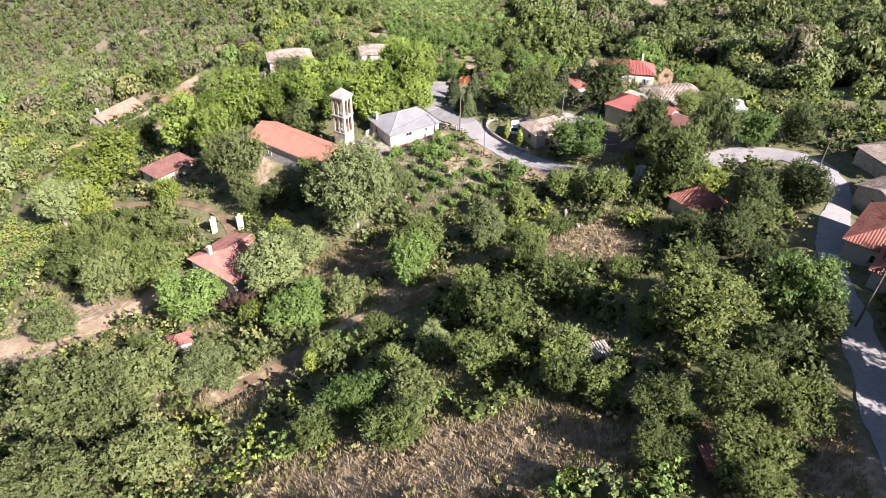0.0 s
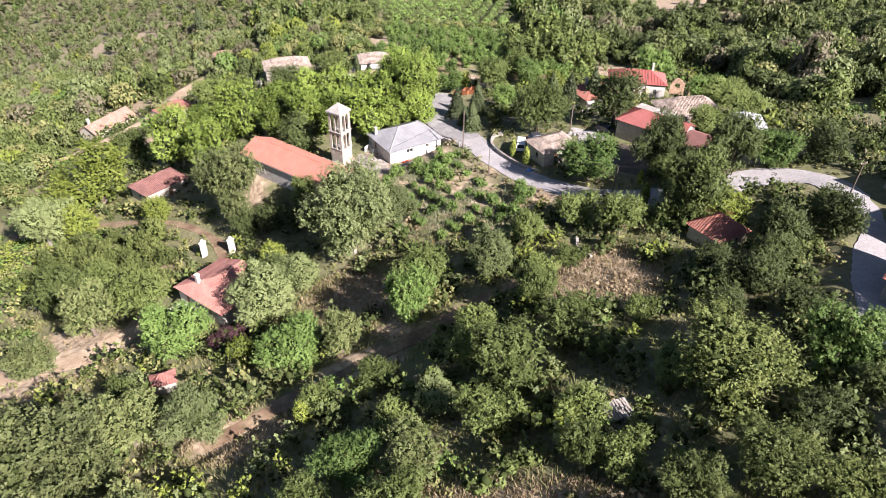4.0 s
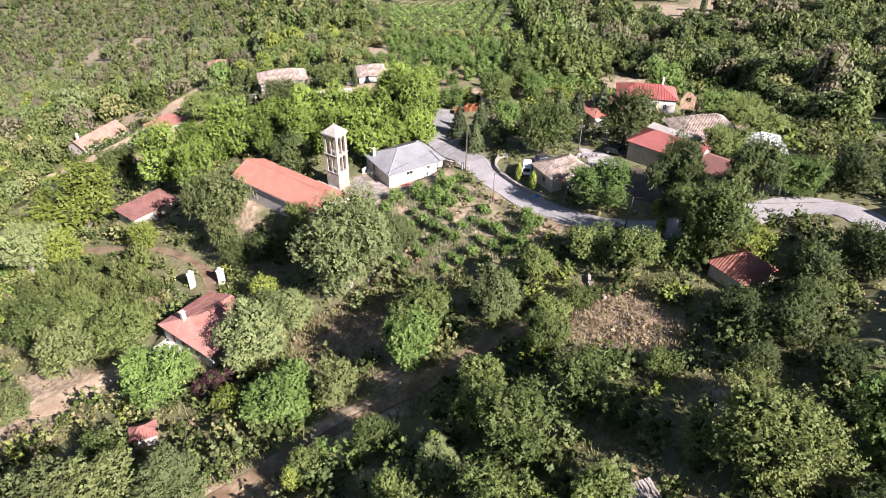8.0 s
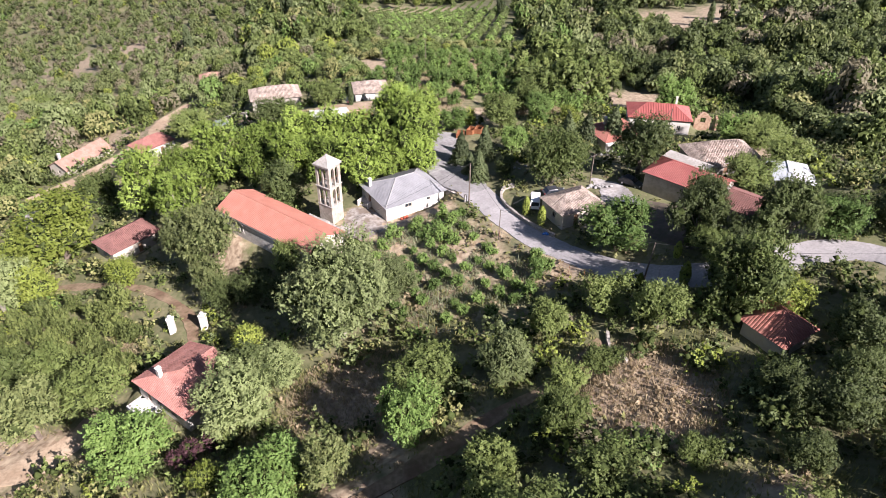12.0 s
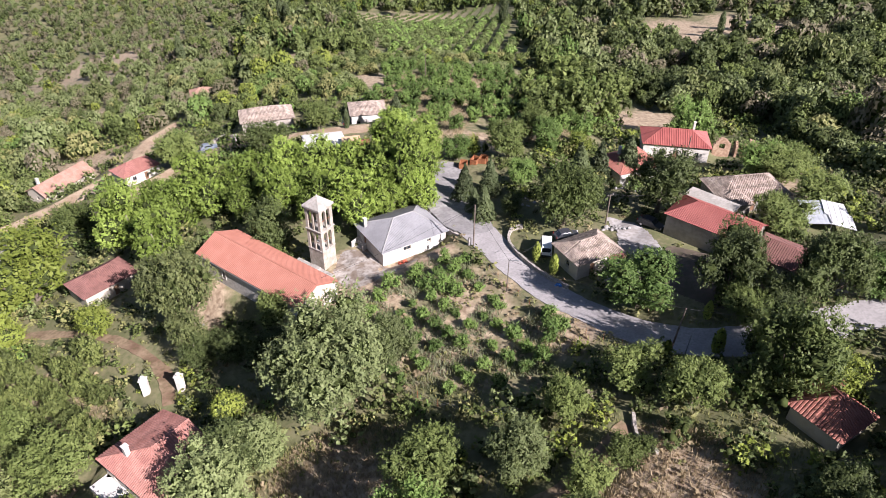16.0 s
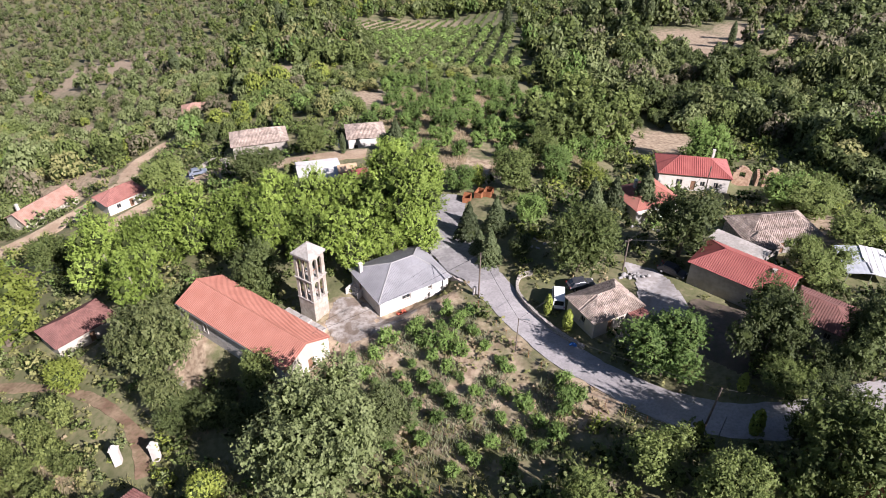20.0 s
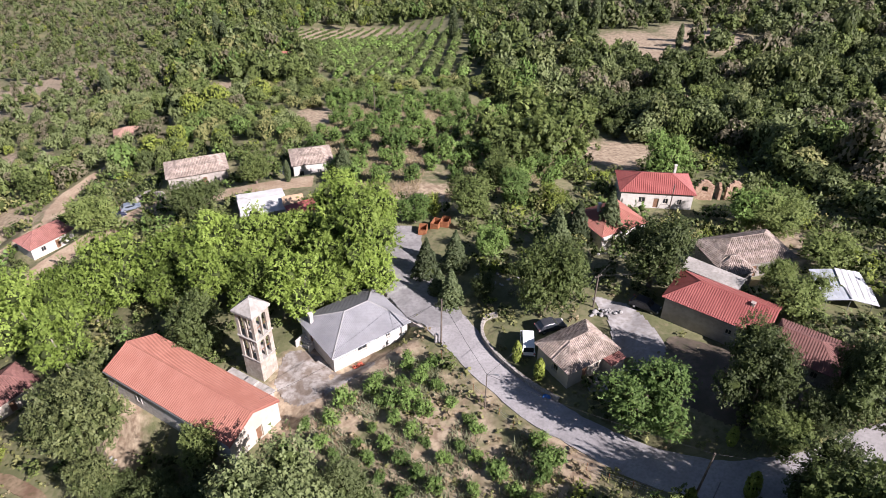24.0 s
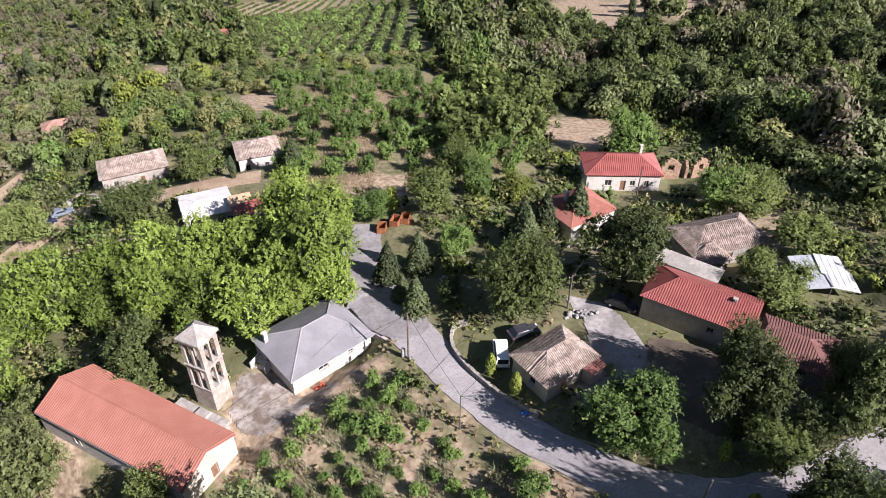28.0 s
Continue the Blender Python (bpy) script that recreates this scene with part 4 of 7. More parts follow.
long_n = house("long_stone_house", -47.0, 198.6, -16.4, 18, 12.4, 7.4, 3.2, 1.9, "long house with an old grey-brown tiled hip roof", M["grey_render"], M["tile_old"], "hip", over=0.4,
               openings=[(3, 2.0, 2.9, 1.0, 2.0, "window"), (0, 2.0, 2.9, 1.0, 2.0, "window"), (0, 7.0, 8.0, 0.0, 2.0, "door")], piece=0.6, uneven=0.03, spacing=0.32, rib=0.1, foot=3.0, seed=12)
white_n = house("white_villa", -21.6, 198.0, -15.2, 12, 8.4, 7.4, 4.3, 1.7, "tall white house with a pale tiled hip roof", M["white"], M["tile_old"], "hip", over=0.35,
                openings=[(1, 1.5, 2.5, 1.2, 2.6, "window"), (1, 3.6, 4.6, 0.0, 2.1, "door"), (0, 1.2, 2.1, 1.2, 2.6, "window"), (0, 5.0, 5.9, 1.2, 2.6, "window")], piece=0.6, uneven=0.02, spacing=0.3, rib=0.08, foot=3.0, seed=13)
white_roof = house("white_roofed_store", -28.4, 174.6, -11.0, 16, 8.2, 7.6, 2.6, 0.75, "low building with a bright white membrane roof", M["white"], M["sheet_white"], "half_hip", over=0.3, hip_in=2.6, spacing=2.6, rib=0.02, foot=3.0,
                   openings=[(1, 2.0, 5.0, 0.0, 2.1, "door")], category="store")
tan = house("tan_shed", -22.2, 173.0, -9.6, 16, 3.6, 2.4, 2.3, 0.4, "small shed with a tan panel roof", M["cream"], M["sheet_tan"], "lean", over=0.2, spacing=0.9, rib=0.03, foot=2.0, category="shed", levelled=False)
redshed = house("red_shed", -20.2, 169.6, -9.2, 28, 5.2, 2.6, 2.2, 0.6, "narrow shed with a red panel roof", M["cream"], M["sheet_red"], "lean", over=0.2, spacing=0.6, rib=0.04, foot=2.0, category="shed", levelled=False)
small_old = house("tiled_outhouse", -40.2, 167.0, -12.5, 20, 3.6, 3.2, 2.2, 1.2, "small outhouse with an old pale tiled roof", M["stone"], M["tile_old"], "hip", over=0.3, piece=0.5, uneven=0.03, spacing=0.3, rib=0.09, foot=2.0, category="outhouse", seed=14)
west_ruin = house("faded_red_cottage", -84.5, 258.0, -35.6, 20, 7.5, 6.0, 2.4, 1.6, "low cottage with a faded red roof on the hillside", M["grey_render"], M["tile_pale"], "hip", over=0.4, spacing=0.5, rib=0.08, foot=3.0, seed=15)
far_hut = house("red_hut", -53.0, 372.0, -52.6, -10, 7.5, 5.0, 2.2, 1.2, "far hut with a red roof beside the terraces", M["cream"], M["tile_red"], "gable", over=0.4, spacing=0.6, rib=0.08, foot=3.0, category="hut")
lane_a = house("roadside_house", 53.6, 67.6, 12.3, 48, 10.2, 8.0, 3.0, 2.0, "roadside house with an orange-red tiled roof", M["cream"], M["tile_red"], "half_hip", over=0.4, hip_in=4.0,
               openings=[(2, 2.0, 3.0, 0.9, 2.0, "window"), (2, 6.0, 7.0, 0.0, 2.05, "door"), (3, 2.5, 3.5, 0.9, 2.0, "window")], spacing=0.32, rib=0.1, foot=3.0, seed=16, piece=0.6, uneven=0.02)
lane_b = house("grey_roofed_house", 61.8, 80.8, 10.7, 25, 8.6, 6.6, 2.7, 1.0, "roadside house with a patched pale roof", M["grey_render"], M["tile_old"], "gable", over=0.35, piece=0.6, uneven=0.03, spacing=0.32, rib=0.09,
               openings=[(3, 2.0, 3.0, 0.9, 1.9, "window")], foot=3.0, seed=17)
lane_c = house("old_tiled_house", 68.6, 92.6, 10.2, 15, 10.0, 7.0, 2.8, 1.7, "house with an old dark tiled hip roof by the lane", M["stone"], M["tile_old"], "hip", over=0.4, piece=0.6, uneven=0.03, spacing=0.32, rib=0.1, foot=3.0, seed=18)
lane_d = house("lower_roadside_house", 50.6, 59.6, 13.4, 48, 5.4, 6.0, 2.6, 1.5, "lower roadside house with an orange-red tiled roof", M["white"], M["tile_red"], "hip", over=0.35, spacing=0.32, rib=0.1, foot=3.0, seed=19, hip_in=(2.6, 2.8))
small_red = house("pink_roofed_shed", -37.4, 71.2, -9.0, 25, 2.8, 2.2, 1.7, 0.8, "tiny shed with a dusty red roof among bushes", M["cream"], M["tile_dull"], "hip", over=0.25, spacing=0.3, rib=0.06, foot=2.0, category="shed", seed=20, hip_in=(1.3, 1.3))
hen = house("collapsed_hut", 15.6, 50.2, 10.7, 20, 2.3, 1.6, 1.4, 0.3, "half-collapsed pale stone hut in the scrub", M["rock"], M["stone"], "lean", over=0.15, piece=0.4, uneven=0.08, spacing=0.3, rib=0.08, foot=1.5, category="hut", seed=21,
            openings=[(0, 0.6, 1.5, 0.0, 1.1, "hole")])
hay = house("red_shelter", 21.0, 33.2, 16.4, 12, 2.0, 1.6, 1.2, 0.5, "tiny red-roofed shelter under the trees", M["wood"], M["tile_red"], "lean", over=0.2, spacing=0.3, rib=0.05, foot=1.5, category="shelter", seed=22)
front_wing = house("house_wing", 46.6, 140.0, -2.7, 10, 4.4, 4.6, 2.8, 1.35, "small front wing with an old tiled hip roof", M["stone"], M["tile_old"], "hip", over=0.35, openings=[(0, 1.6, 2.5, 0.0, 2.0, "door")], piece=0.5, uneven=0.035, spacing=0.31, rib=0.1, foot=2.0,
                   seed=24, hip_in=(2.0, 2.0))


# ---- ground and roads ----
def spread(stops):
    return np.concatenate([np.arange(a, b, s) for (a, s), (b, _) in zip(stops[:-1], stops[1:])] + [[stops[-1][0]]])


gx = spread([(-3200, 400), (-1200, 120), (-480, 24), (-240, 8), (-120, 2.4), (-64, 1.2), (66, 2.4), (120, 8), (240, 24), (480, 120), (1200, 400), (3200, 1)])
gy = spread([(-900, 200), (-300, 60), (-60, 12), (0, 3), (24, 1.2), (160, 2.4), (240, 6), (420, 14), (620, 40), (1000, 200), (4200, 1)])
X, Y = np.meshgrid(gx, gy)
Z = height(X.ravel(), Y.ravel())
nx, ny = len(gx), len(gy)
me = bpy.data.meshes.new("ground")
idx = np.arange(nx * ny).reshape(ny, nx)
quads = np.stack([idx[:-1, :-1], idx[:-1, 1:], idx[1:, 1:], idx[1:, :-1]], -1).reshape(-1, 4)
co = np.stack([X.ravel(), Y.ravel(), Z], -1)
me.from_pydata(co.tolist(), [], quads.tolist())
me.shade_smooth()

# dry places: centre x, y, half sizes, strength
DRY = [(20, 78, 7.5, 9, 1.0), (-13, 86, 8, 8, 0.85), (-23, 58, 6, 4.5, 1.0), (0, 38, 18, 6, 1.0), (27, 33, 6, 9, 0.9), (1, 110, 13, 16, 0.55), (14, 106, 5, 5, 0.9), (-13, 119, 8, 7, 0.9), (-38, 121, 4, 7, 1.0),
       (102, 345, 22, 38, 1.0), (134, 350, 18, 42, 1.0), (53, 210, 12, 15, 1.0), (-66, 297, 18, 22, 1.0), (-36, 480, 44, 46, 1.0), (-24, 242, 8, 12, 1.0), (0, 172, 14, 8, 0.9), (6, 218, 26, 42, 0.6), (-52, 99, 5, 8, 0.7), (-62, 76, 12, 6, 0.7), (-100, 205, 22, 14, 0.7),
       (-190, 420, 70, 90, 0.65), (-128, 262, 20, 12, 0.8), (-96, 248, 12, 7, 0.8), (-150, 330, 26, 14, 0.75), (92, 262, 12, 8, 0.7), (70, 300, 16, 7, 0.7), (62, 152, 8, 12, 0.7), (50, 109, 8, 4, 0.6), (-8, 68, 4, 4, 0.7), (28, 62, 4, 5, 0.6), (-60, 84, 14, 5, 0.9), (-64, 108, 10, 8, 0.55), (-24, 76, 5, 3, 0.7), (-10.5, 69, 5.5, 4, 1.0), (-6.5, 76, 4, 5, 0.75), (-15, 123.5, 5.5, 8, 1.0), (-6, 126, 7, 4, 1.0), (27, 119, 12, 12, 0.3), (60, 148, 10, 9, 0.6)]
dry = np.zeros(len(co))
for x, y, a, b, s in DRY:
    dry = np.maximum(dry, s * np.clip(1.35 - np.hypot((co[:, 0] - x) / a, (co[:, 1] - y) / b), 0, 1))
me.attributes.new("dry", "FLOAT", "POINT").data.foreach_set("value", dry.astype(np.float32))
gm = material("scrubby_ground", (0.104, 0.108, 0.048), (0.196, 0.176, 0.098), 0.12, fine=(0.078, 0.092, 0.034), fine_scale=1.3, fine_mix=0.7, bump=0.9, bump_scale=2.5, low=0.35, high=0.65)
n, l = gm.node_tree.nodes, gm.node_tree.links
p = n["Principled BSDF"]
own = p.inputs["Base Color"].links[0].from_socket
at = n.new("ShaderNodeAttribute")
at.attribute_name = "dry"
geo = n.new("ShaderNodeNewGeometry")
tx = n.new("ShaderNodeTexNoise")
tx.inputs["Scale"].default_value, tx.inputs["Detail"].default_value = 0.5, 6
l.new(geo.outputs["Position"], tx.inputs["Vector"])
sm = n.new("ShaderNodeMath")
sm.operation = "MULTIPLY_ADD"
l.new(at.outputs["Fac"], sm.inputs[0])
sm.inputs[1].default_value = 0.9
l.new(tx.outputs["Fac"], sm.inputs[2])
mr = n.new("ShaderNodeMapRange")
mr.inputs["From Min"].default_value, mr.inputs["From Max"].default_value = 0.72, 1.05
l.new(sm.outputs[0], mr.inputs["Value"])
tz = n.new("ShaderNodeTexNoise")
tz.inputs["Scale"].default_value, tz.inputs["Detail"].default_value = 1.1, 8
l.new(geo.outputs["Position"], tz.inputs["Vector"])
rp = n.new("ShaderNodeValToRGB")
rp.color_ramp.elements[0].position, rp.color_ramp.elements[1].position = 0.36, 0.64
rp.color_ramp.elements[0].color, rp.color_ramp.elements[1].color = (0.215, 0.155, 0.102, 1), (0.410, 0.330, 0.228, 1)
l.new(tz.outputs["Fac"], rp.inputs["Fac"])
mx = n.new("ShaderNodeMix")
mx.data_type = "RGBA"
l.new(mr.outputs["Result"], mx.inputs["Factor"])
l.new(own, mx.inputs["A"])
l.new(rp.outputs["Color"], mx.inputs["B"])
l.new(mx.outputs["Result"], p.inputs["Base Color"])
me.materials.append(gm)
ground = tagged(new("ground", me), "hillside ground of dry earth, weeds and grass", "ground", kind="structure")


def road(name, line, level, half, mat, label, lift=0.0, edge=0.18):
    rng = np.random.default_rng(len(line))
    d = np.gradient(line, axis=0)
    d /= np.hypot(*d.T)[:, None]
    side = np.stack([-d[:, 1], d[:, 0]], -1)
    w = half + edge * np.convolve(rng.normal(size=len(line) + 4), np.ones(5) / 2.2, "valid")
    cols = [(-1.0, w, -0.25), (-0.985, w, 0.03), (-0.5, w, 0.05), (0.0, w, 0.06), (0.5, w, 0.05), (0.985, w, 0.03), (1.0, w, -0.25)]
    v = np.concatenate([np.c_[line + side * (f * ww)[:, None], level + dz + lift] for f, ww, dz in cols])
    m_ = len(line)
    faces = [(a * m_ + k, (a + 1) * m_ + k, (a + 1) * m_ + k + 1, a * m_ + k + 1)[::-1] for a in range(len(cols) - 1) for k in range(m_ - 1)]
    return tagged(mesh_part(name, v, faces, mat), label, "road", kind="structure")


used = MAIN_ROAD[:, 1] < 158
road("road", MAIN_ROAD[used], ROAD_LEVELS[0][used], np.where(np.arange(len(MAIN_ROAD)) < np.argmax(MAIN_ROAD[:, 0]), 2.5, 1.65)[used], M["asphalt"], "narrow pale asphalt village road")
road("dirt_track", DIRT_TRACK, ROAD_LEVELS[1], 1.7, M["dirt"], "pale dirt track")
road("footpath", LOWER_PATH, ROAD_LEVELS[2], 0.85, M["earth"], "dirt path that winds below the church", 0.004)
road("west_road", WEST_ROAD, ROAD_LEVELS[3], 2.2, M["dirt"], "pale unpaved road past the parked cars", 0.008)
road("hill_road", UPPER_WEST_ROAD, ROAD_LEVELS[4], 2.2, M["dirt"], "pale unpaved road up the hillside", 0.012)
road("goat_path", NEAR_PATH, ROAD_LEVELS[5], 0.9, M["earth"], "trodden earth path through the scrub", 0.016)


def road_level(x, y):
    """The main road's level beside it, carried on smoothly."""
    d2 = (x[:, None] - MAIN_ROAD[None, :, 0]) ** 2 + (y[:, None] - MAIN_ROAD[None, :, 1]) ** 2
    w = 1 / (d2 + 1.5) ** 3
    return (w * ROAD_LEVELS[0][None]).sum(1) / w.sum(1)


def yard(name, outline, mat, label, lift=0.05, level=False):
    """A paved or bare surface that follows the ground inside a rounded outline."""
    pts = curve_through(outline + [outline[0]], 1.0)
    lo, hi = pts.min(0), pts.max(0)
    s = 0.25
    ax, ay = np.arange(lo[0], hi[0], s), np.arange(lo[1], hi[1], s)
    gx_, gy_ = np.meshgrid(ax, ay)
    cx, cy = gx_.ravel() + s / 2, gy_.ravel() + s / 2
    inside = np.zeros(len(cx), bool)
    for (x0, y0), (x1, y1) in zip(pts[:-1], pts[1:]):
        hit = ((y0 > cy) != (y1 > cy)) & (cx < (x1 - x0) * (cy - y0) / (y1 - y0 + 1e-9) + x0)
        inside ^= hit
    cells = np.where(inside)[0]
    nxx = len(ax)
    vx, vy = np.meshgrid(np.r_[ax, ax[-1] + s], np.r_[ay, ay[-1] + s])
    z = (road_level(vx.ravel(), vy.ravel()) if level else height(vx.ravel(), vy.ravel())) + lift
    cols = nxx + 1
    faces = []
    for k in cells:
        j, i = divmod(k, nxx)
        faces.append((j * cols + i, j * cols + i + 1, (j + 1) * cols + i + 1, (j + 1) * cols + i))
    used = sorted({q for f in faces for q in f})
    remap = {q: k for k, q in enumerate(used)}
    v = np.stack([vx.ravel(), vy.ravel(), z], -1)[used]
    return tagged(mesh_part(name, v, [tuple(remap[q] for q in f) for f in faces], mat, smooth=True), label, "pavement", kind="structure")


yard("parking", [(21, 113.5), (25.5, 116), (30, 121), (30, 126), (28, 132), (24.6, 134), (24.8, 128), (23.6, 122), (19.5, 115.6)], M["concrete"], "pale concrete parking yard by the barn")
yard("barn_yard", [(28.5, 112.0), (33, 106.5), (40, 106.0), (43.5, 111.0), (39.5, 116.0), (35.5, 121.5), (31.5, 123.5), (29.5, 118.5)], M["shade_soil"], "dark trodden earth yard below the barn, tree shade in its colour", 0.05)
yard("hall_apron", [(-19.0, 124.6), (-17.6, 130.4), (-13.4, 128.9), (-10.9, 125.6), (-6.6, 127.2), (-6.0, 125.6), (-10.2, 122.6), (-13.6, 120.6), (-17.2, 121.8)], M["apron"], "stained pale concrete and earth before the hall", 0.06)
yard("junction", [(-5.7, 141.9), (-3.7, 137.5), (-0.8, 132.2), (2.6, 130.4), (5.6, 131.6), (5.0, 137), (2.6, 143), (2.4, 150), (3.4, 157), (-2, 159.5), (-6, 157), (-6.4, 147)], M["lane"], "asphalt of the village square, tree shade in its colour", 0.10, True)
for k in range(7):
    u = k - 3
    c = Vector((-2.5, 139.9)) + Vector((0.55, 0.30)) * (u * 0.95)
    zz = float(road_level(np.array([c.x]), np.array([c.y]))[0]) + 0.105
    part("crossing_stripe", box(-0.21, 0.21, -1.1, 1.1, 0, 0.006), M["paint"], tagged(thing("road_marking", c.x, c.y, zz, -18, "worn white crossing stripe, its colour darkened for tree shade", "road marking", "stripes of the crossing"), kind="structure"))


# ---- walls, fences, poles and cables ----
def stone_wall(name, points, tall, label, seed, mat=None, wide=0.42):
    line = curve_through(points, 0.55)
    z = height(line[:, 0], line[:, 1])
    t = thing(name, line[0, 0], line[0, 1], z[0], 0, label, "wall")
    r = random.Random(seed)
    for k in range(len(line) - 1):
        a, b = line[k], line[k + 1]
        w = math.degrees(math.atan2(b[1] - a[1], b[0] - a[0]))
        length = float(np.hypot(*(b - a)))
        rows = max(1, int(tall / 0.42))
        part("wall_core", box(-0.02, length + 0.02, -wide * 0.40, wide * 0.40, -0.6, tall - 0.05), mat or M["stone"], t, m=pose(a[0] - line[0, 0], a[1] - line[0, 1], z[k] - z[0], 0, 0, w))
        for q in range(rows):
            j = r.uniform(0.9, 1.1)
            part("stone", box(0.01, length - 0.01, -wide / 2 * j, wide / 2 * j, 0, tall / rows - 0.02, 0.035), mat or M["stone"], t, m=pose(a[0] - line[0, 0], a[1] - line[0, 1], z[k] - z[0] + tall * q / rows, 0, 0, w + r.uniform(-3, 3)))
    return t


stone_wall("retaining_wall", [(10.6, 131.4), (8.8, 130.6), (8.2, 128.4), (9.0, 125.0), (10.9, 121.3), (13.2, 117.8), (15.6, 115.0)], 0.75, "low curved stone wall along the road bend", 2)
stone_wall("garden_wall", [(18.6, 89.4), (18.4, 86.8), (19.6, 83.5)], 0.7, "pale crumbling stone wall at the field's end", 3)
stone_wall("yard_wall", [(-61, 193.4), (-60.6, 193.8), (-58.2, 196.3), (-55.4, 193.6), (-52.9, 191.2), (-53.3, 190.8)], 1.7, "roofless pale stone enclosure", 5, M["stone"], 0.5)

bank = thing("bank_wall", -4.3, 141.5, -4.0, 0, "concrete wall that holds the road above the hall", "wall")
line = curve_through([(-5.6, 142.4), (-3.6, 137.7), (-0.7, 132.4), (1.6, 129.9)], 1.2)
tops = road_level(line[:, 0], line[:, 1])
for k in range(len(line) - 1):
    (ax_, ay_), (bx_, by_) = line[k], line[k + 1]
    part("wall_panel", box(0, math.hypot(bx_ - ax_, by_ - ay_) - 0.02, -0.3, 0.3, -3.5, -0.12, 0.02), M["grey_render"], bank, m=pose(ax_ + 4.3, ay_ - 141.5, tops[k] + 4.0, 0, 0, math.degrees(math.atan2(by_ - ay_, bx_ - ax_))))


def fence(points, gap, tall, label):
    line = curve_through(points, gap)
    z = height(line[:, 0], line[:, 1])
    t = thing("wire_fence", line[0, 0], line[0, 1], z[0], 0, label, "fence")
    for k, (x, y) in enumerate(line):
        bm = bmesh.new()
        tube(bm, (0, 0, -0.3), (0, 0, tall), 0.035, 0.03, 5)
        part("post", bm, M["rust"], t, m=pose(x - line[0, 0], y - line[0, 1], z[k] - z[0]))
        if k + 1 < len(line):
            for h in (0.3, 0.65, 1.0):
                    bm = bmesh.new()
                    tube(bm, (x - line[0, 0], y - line[0, 1], z[k] - z[0] + h), (line[k + 1, 0] - line[0, 0], line[k + 1, 1] - line[0, 1], z[k + 1] - z[0] + h), 0.012, 0.012, 4)
                    part("wire", bm, M["metal"], t)


fence([(2.6, 124.6), (5.2, 119.6), (8.6, 113.9), (13.4, 107.6), (18.2, 102.8), (22.0, 100.0)], 2.2, 1.1, "rusty wire fence along the road edge")
fence([(-12, 102.5), (-5, 97.5), (3, 92.5), (12, 92.5)], 2.6, 1.2, "thin wire fence round the young orchard")


def utility_pole(x, y, tall, label, arm=True, lean=0.0, lamp=False, mat=None, r=0.13):
    t = thing("street_lamp" if lamp else "utility_pole", x, y, ground_at(x, y) - 0.05, 0, label, "street lamp" if lamp else "utility pole")
    bm = bmesh.new()
    tube(bm, (0, 0, -0.5), (lean, 0, tall), r, r * 0.7, 9)
    part("pole", bm, mat or M["pole"], t)
    if arm:
        part("cross_arm", box(-0.6, 0.6, -0.05, 0.05, -0.05, 0.05, 0.01), mat or M["pole"], t, m=pose(lean, 0, tall - 0.25, 0, 0, 25))
        for s in (-0.5, 0, 0.5):
            bm = bmesh.new()
            tube(bm, (0, 0, 0), (0, 0, 0.16), 0.045, 0.03, 6)
            part("insulator", bm, M["white"], t, m=pose(lean + s * math.cos(radians(25)), s * math.sin(radians(25)), tall - 0.2))
    if lamp:
        bm = bmesh.new()
        tube(bm, (0, 0, tall - 0.1), (0.9, -0.3, tall + 0.15), 0.035, 0.03, 6)
        part("lamp_arm", bm, M["metal"], t)
        part("lamp_head", box(-0.28, 0.28, -0.11, 0.11, -0.05, 0.07, 0.03), M["metal"], t, m=pose(1.05, -0.35, tall + 0.16, 0, 0, -18))
    return (x + lean, y, ground_at(x, y) + tall - 0.12)


P1 = utility_pole(2.7, 126.9, 7.6, "dark wooden utility pole beside the road", False)
P2 = utility_pole(7.1, 115.4, 5.6, "slim dark street lamp post at the road edge", False, 0, True, r=0.075)
P3 = utility_pole(23.7, 131.4, 5.6, "wooden utility pole in the barn yard")
P4 = utility_pole(24.9, 98.9, 7.2, "leaning wooden utility pole by the road", False, 0.5)
P5 = utility_pole(26.6, 98.6, 3.2, "short pale metal post by the road", False, 0.15, mat=M["metal"], r=0.06)
P6 = utility_pole(48.2, 61.2, 7.0, "utility pole by the lane", False, 0.2)
P7 = utility_pole(53.8, 88.0, 8.0, "tall utility pole by the lane bend", True, 0.3)
P8 = utility_pole(-8.5, 236.0, 9.0, "tall utility pole beyond the orchard")
P9 = utility_pole(46.8, 164.8, 7.5, "utility pole in front of the farmhouse", False)
P10 = utility_pole(40.4, 50.6, 7.0, "utility pole at the lane edge", False, 0.4)
P11 = utility_pole(-37.5, 111.0, 4.2, "slim bare pole by the path", False, 0.4, mat=M["pale_bark"], r=0.06)
part("bollard", box(-0.22, 0.22, -0.22, 0.22, -0.3, 1.35, 0.02), M["concrete"], thing("gate_pillar", 2.1, 127.4, ground_at(2.1, 127.4), 20, "square concrete pillar beside the pole", "pillar"))


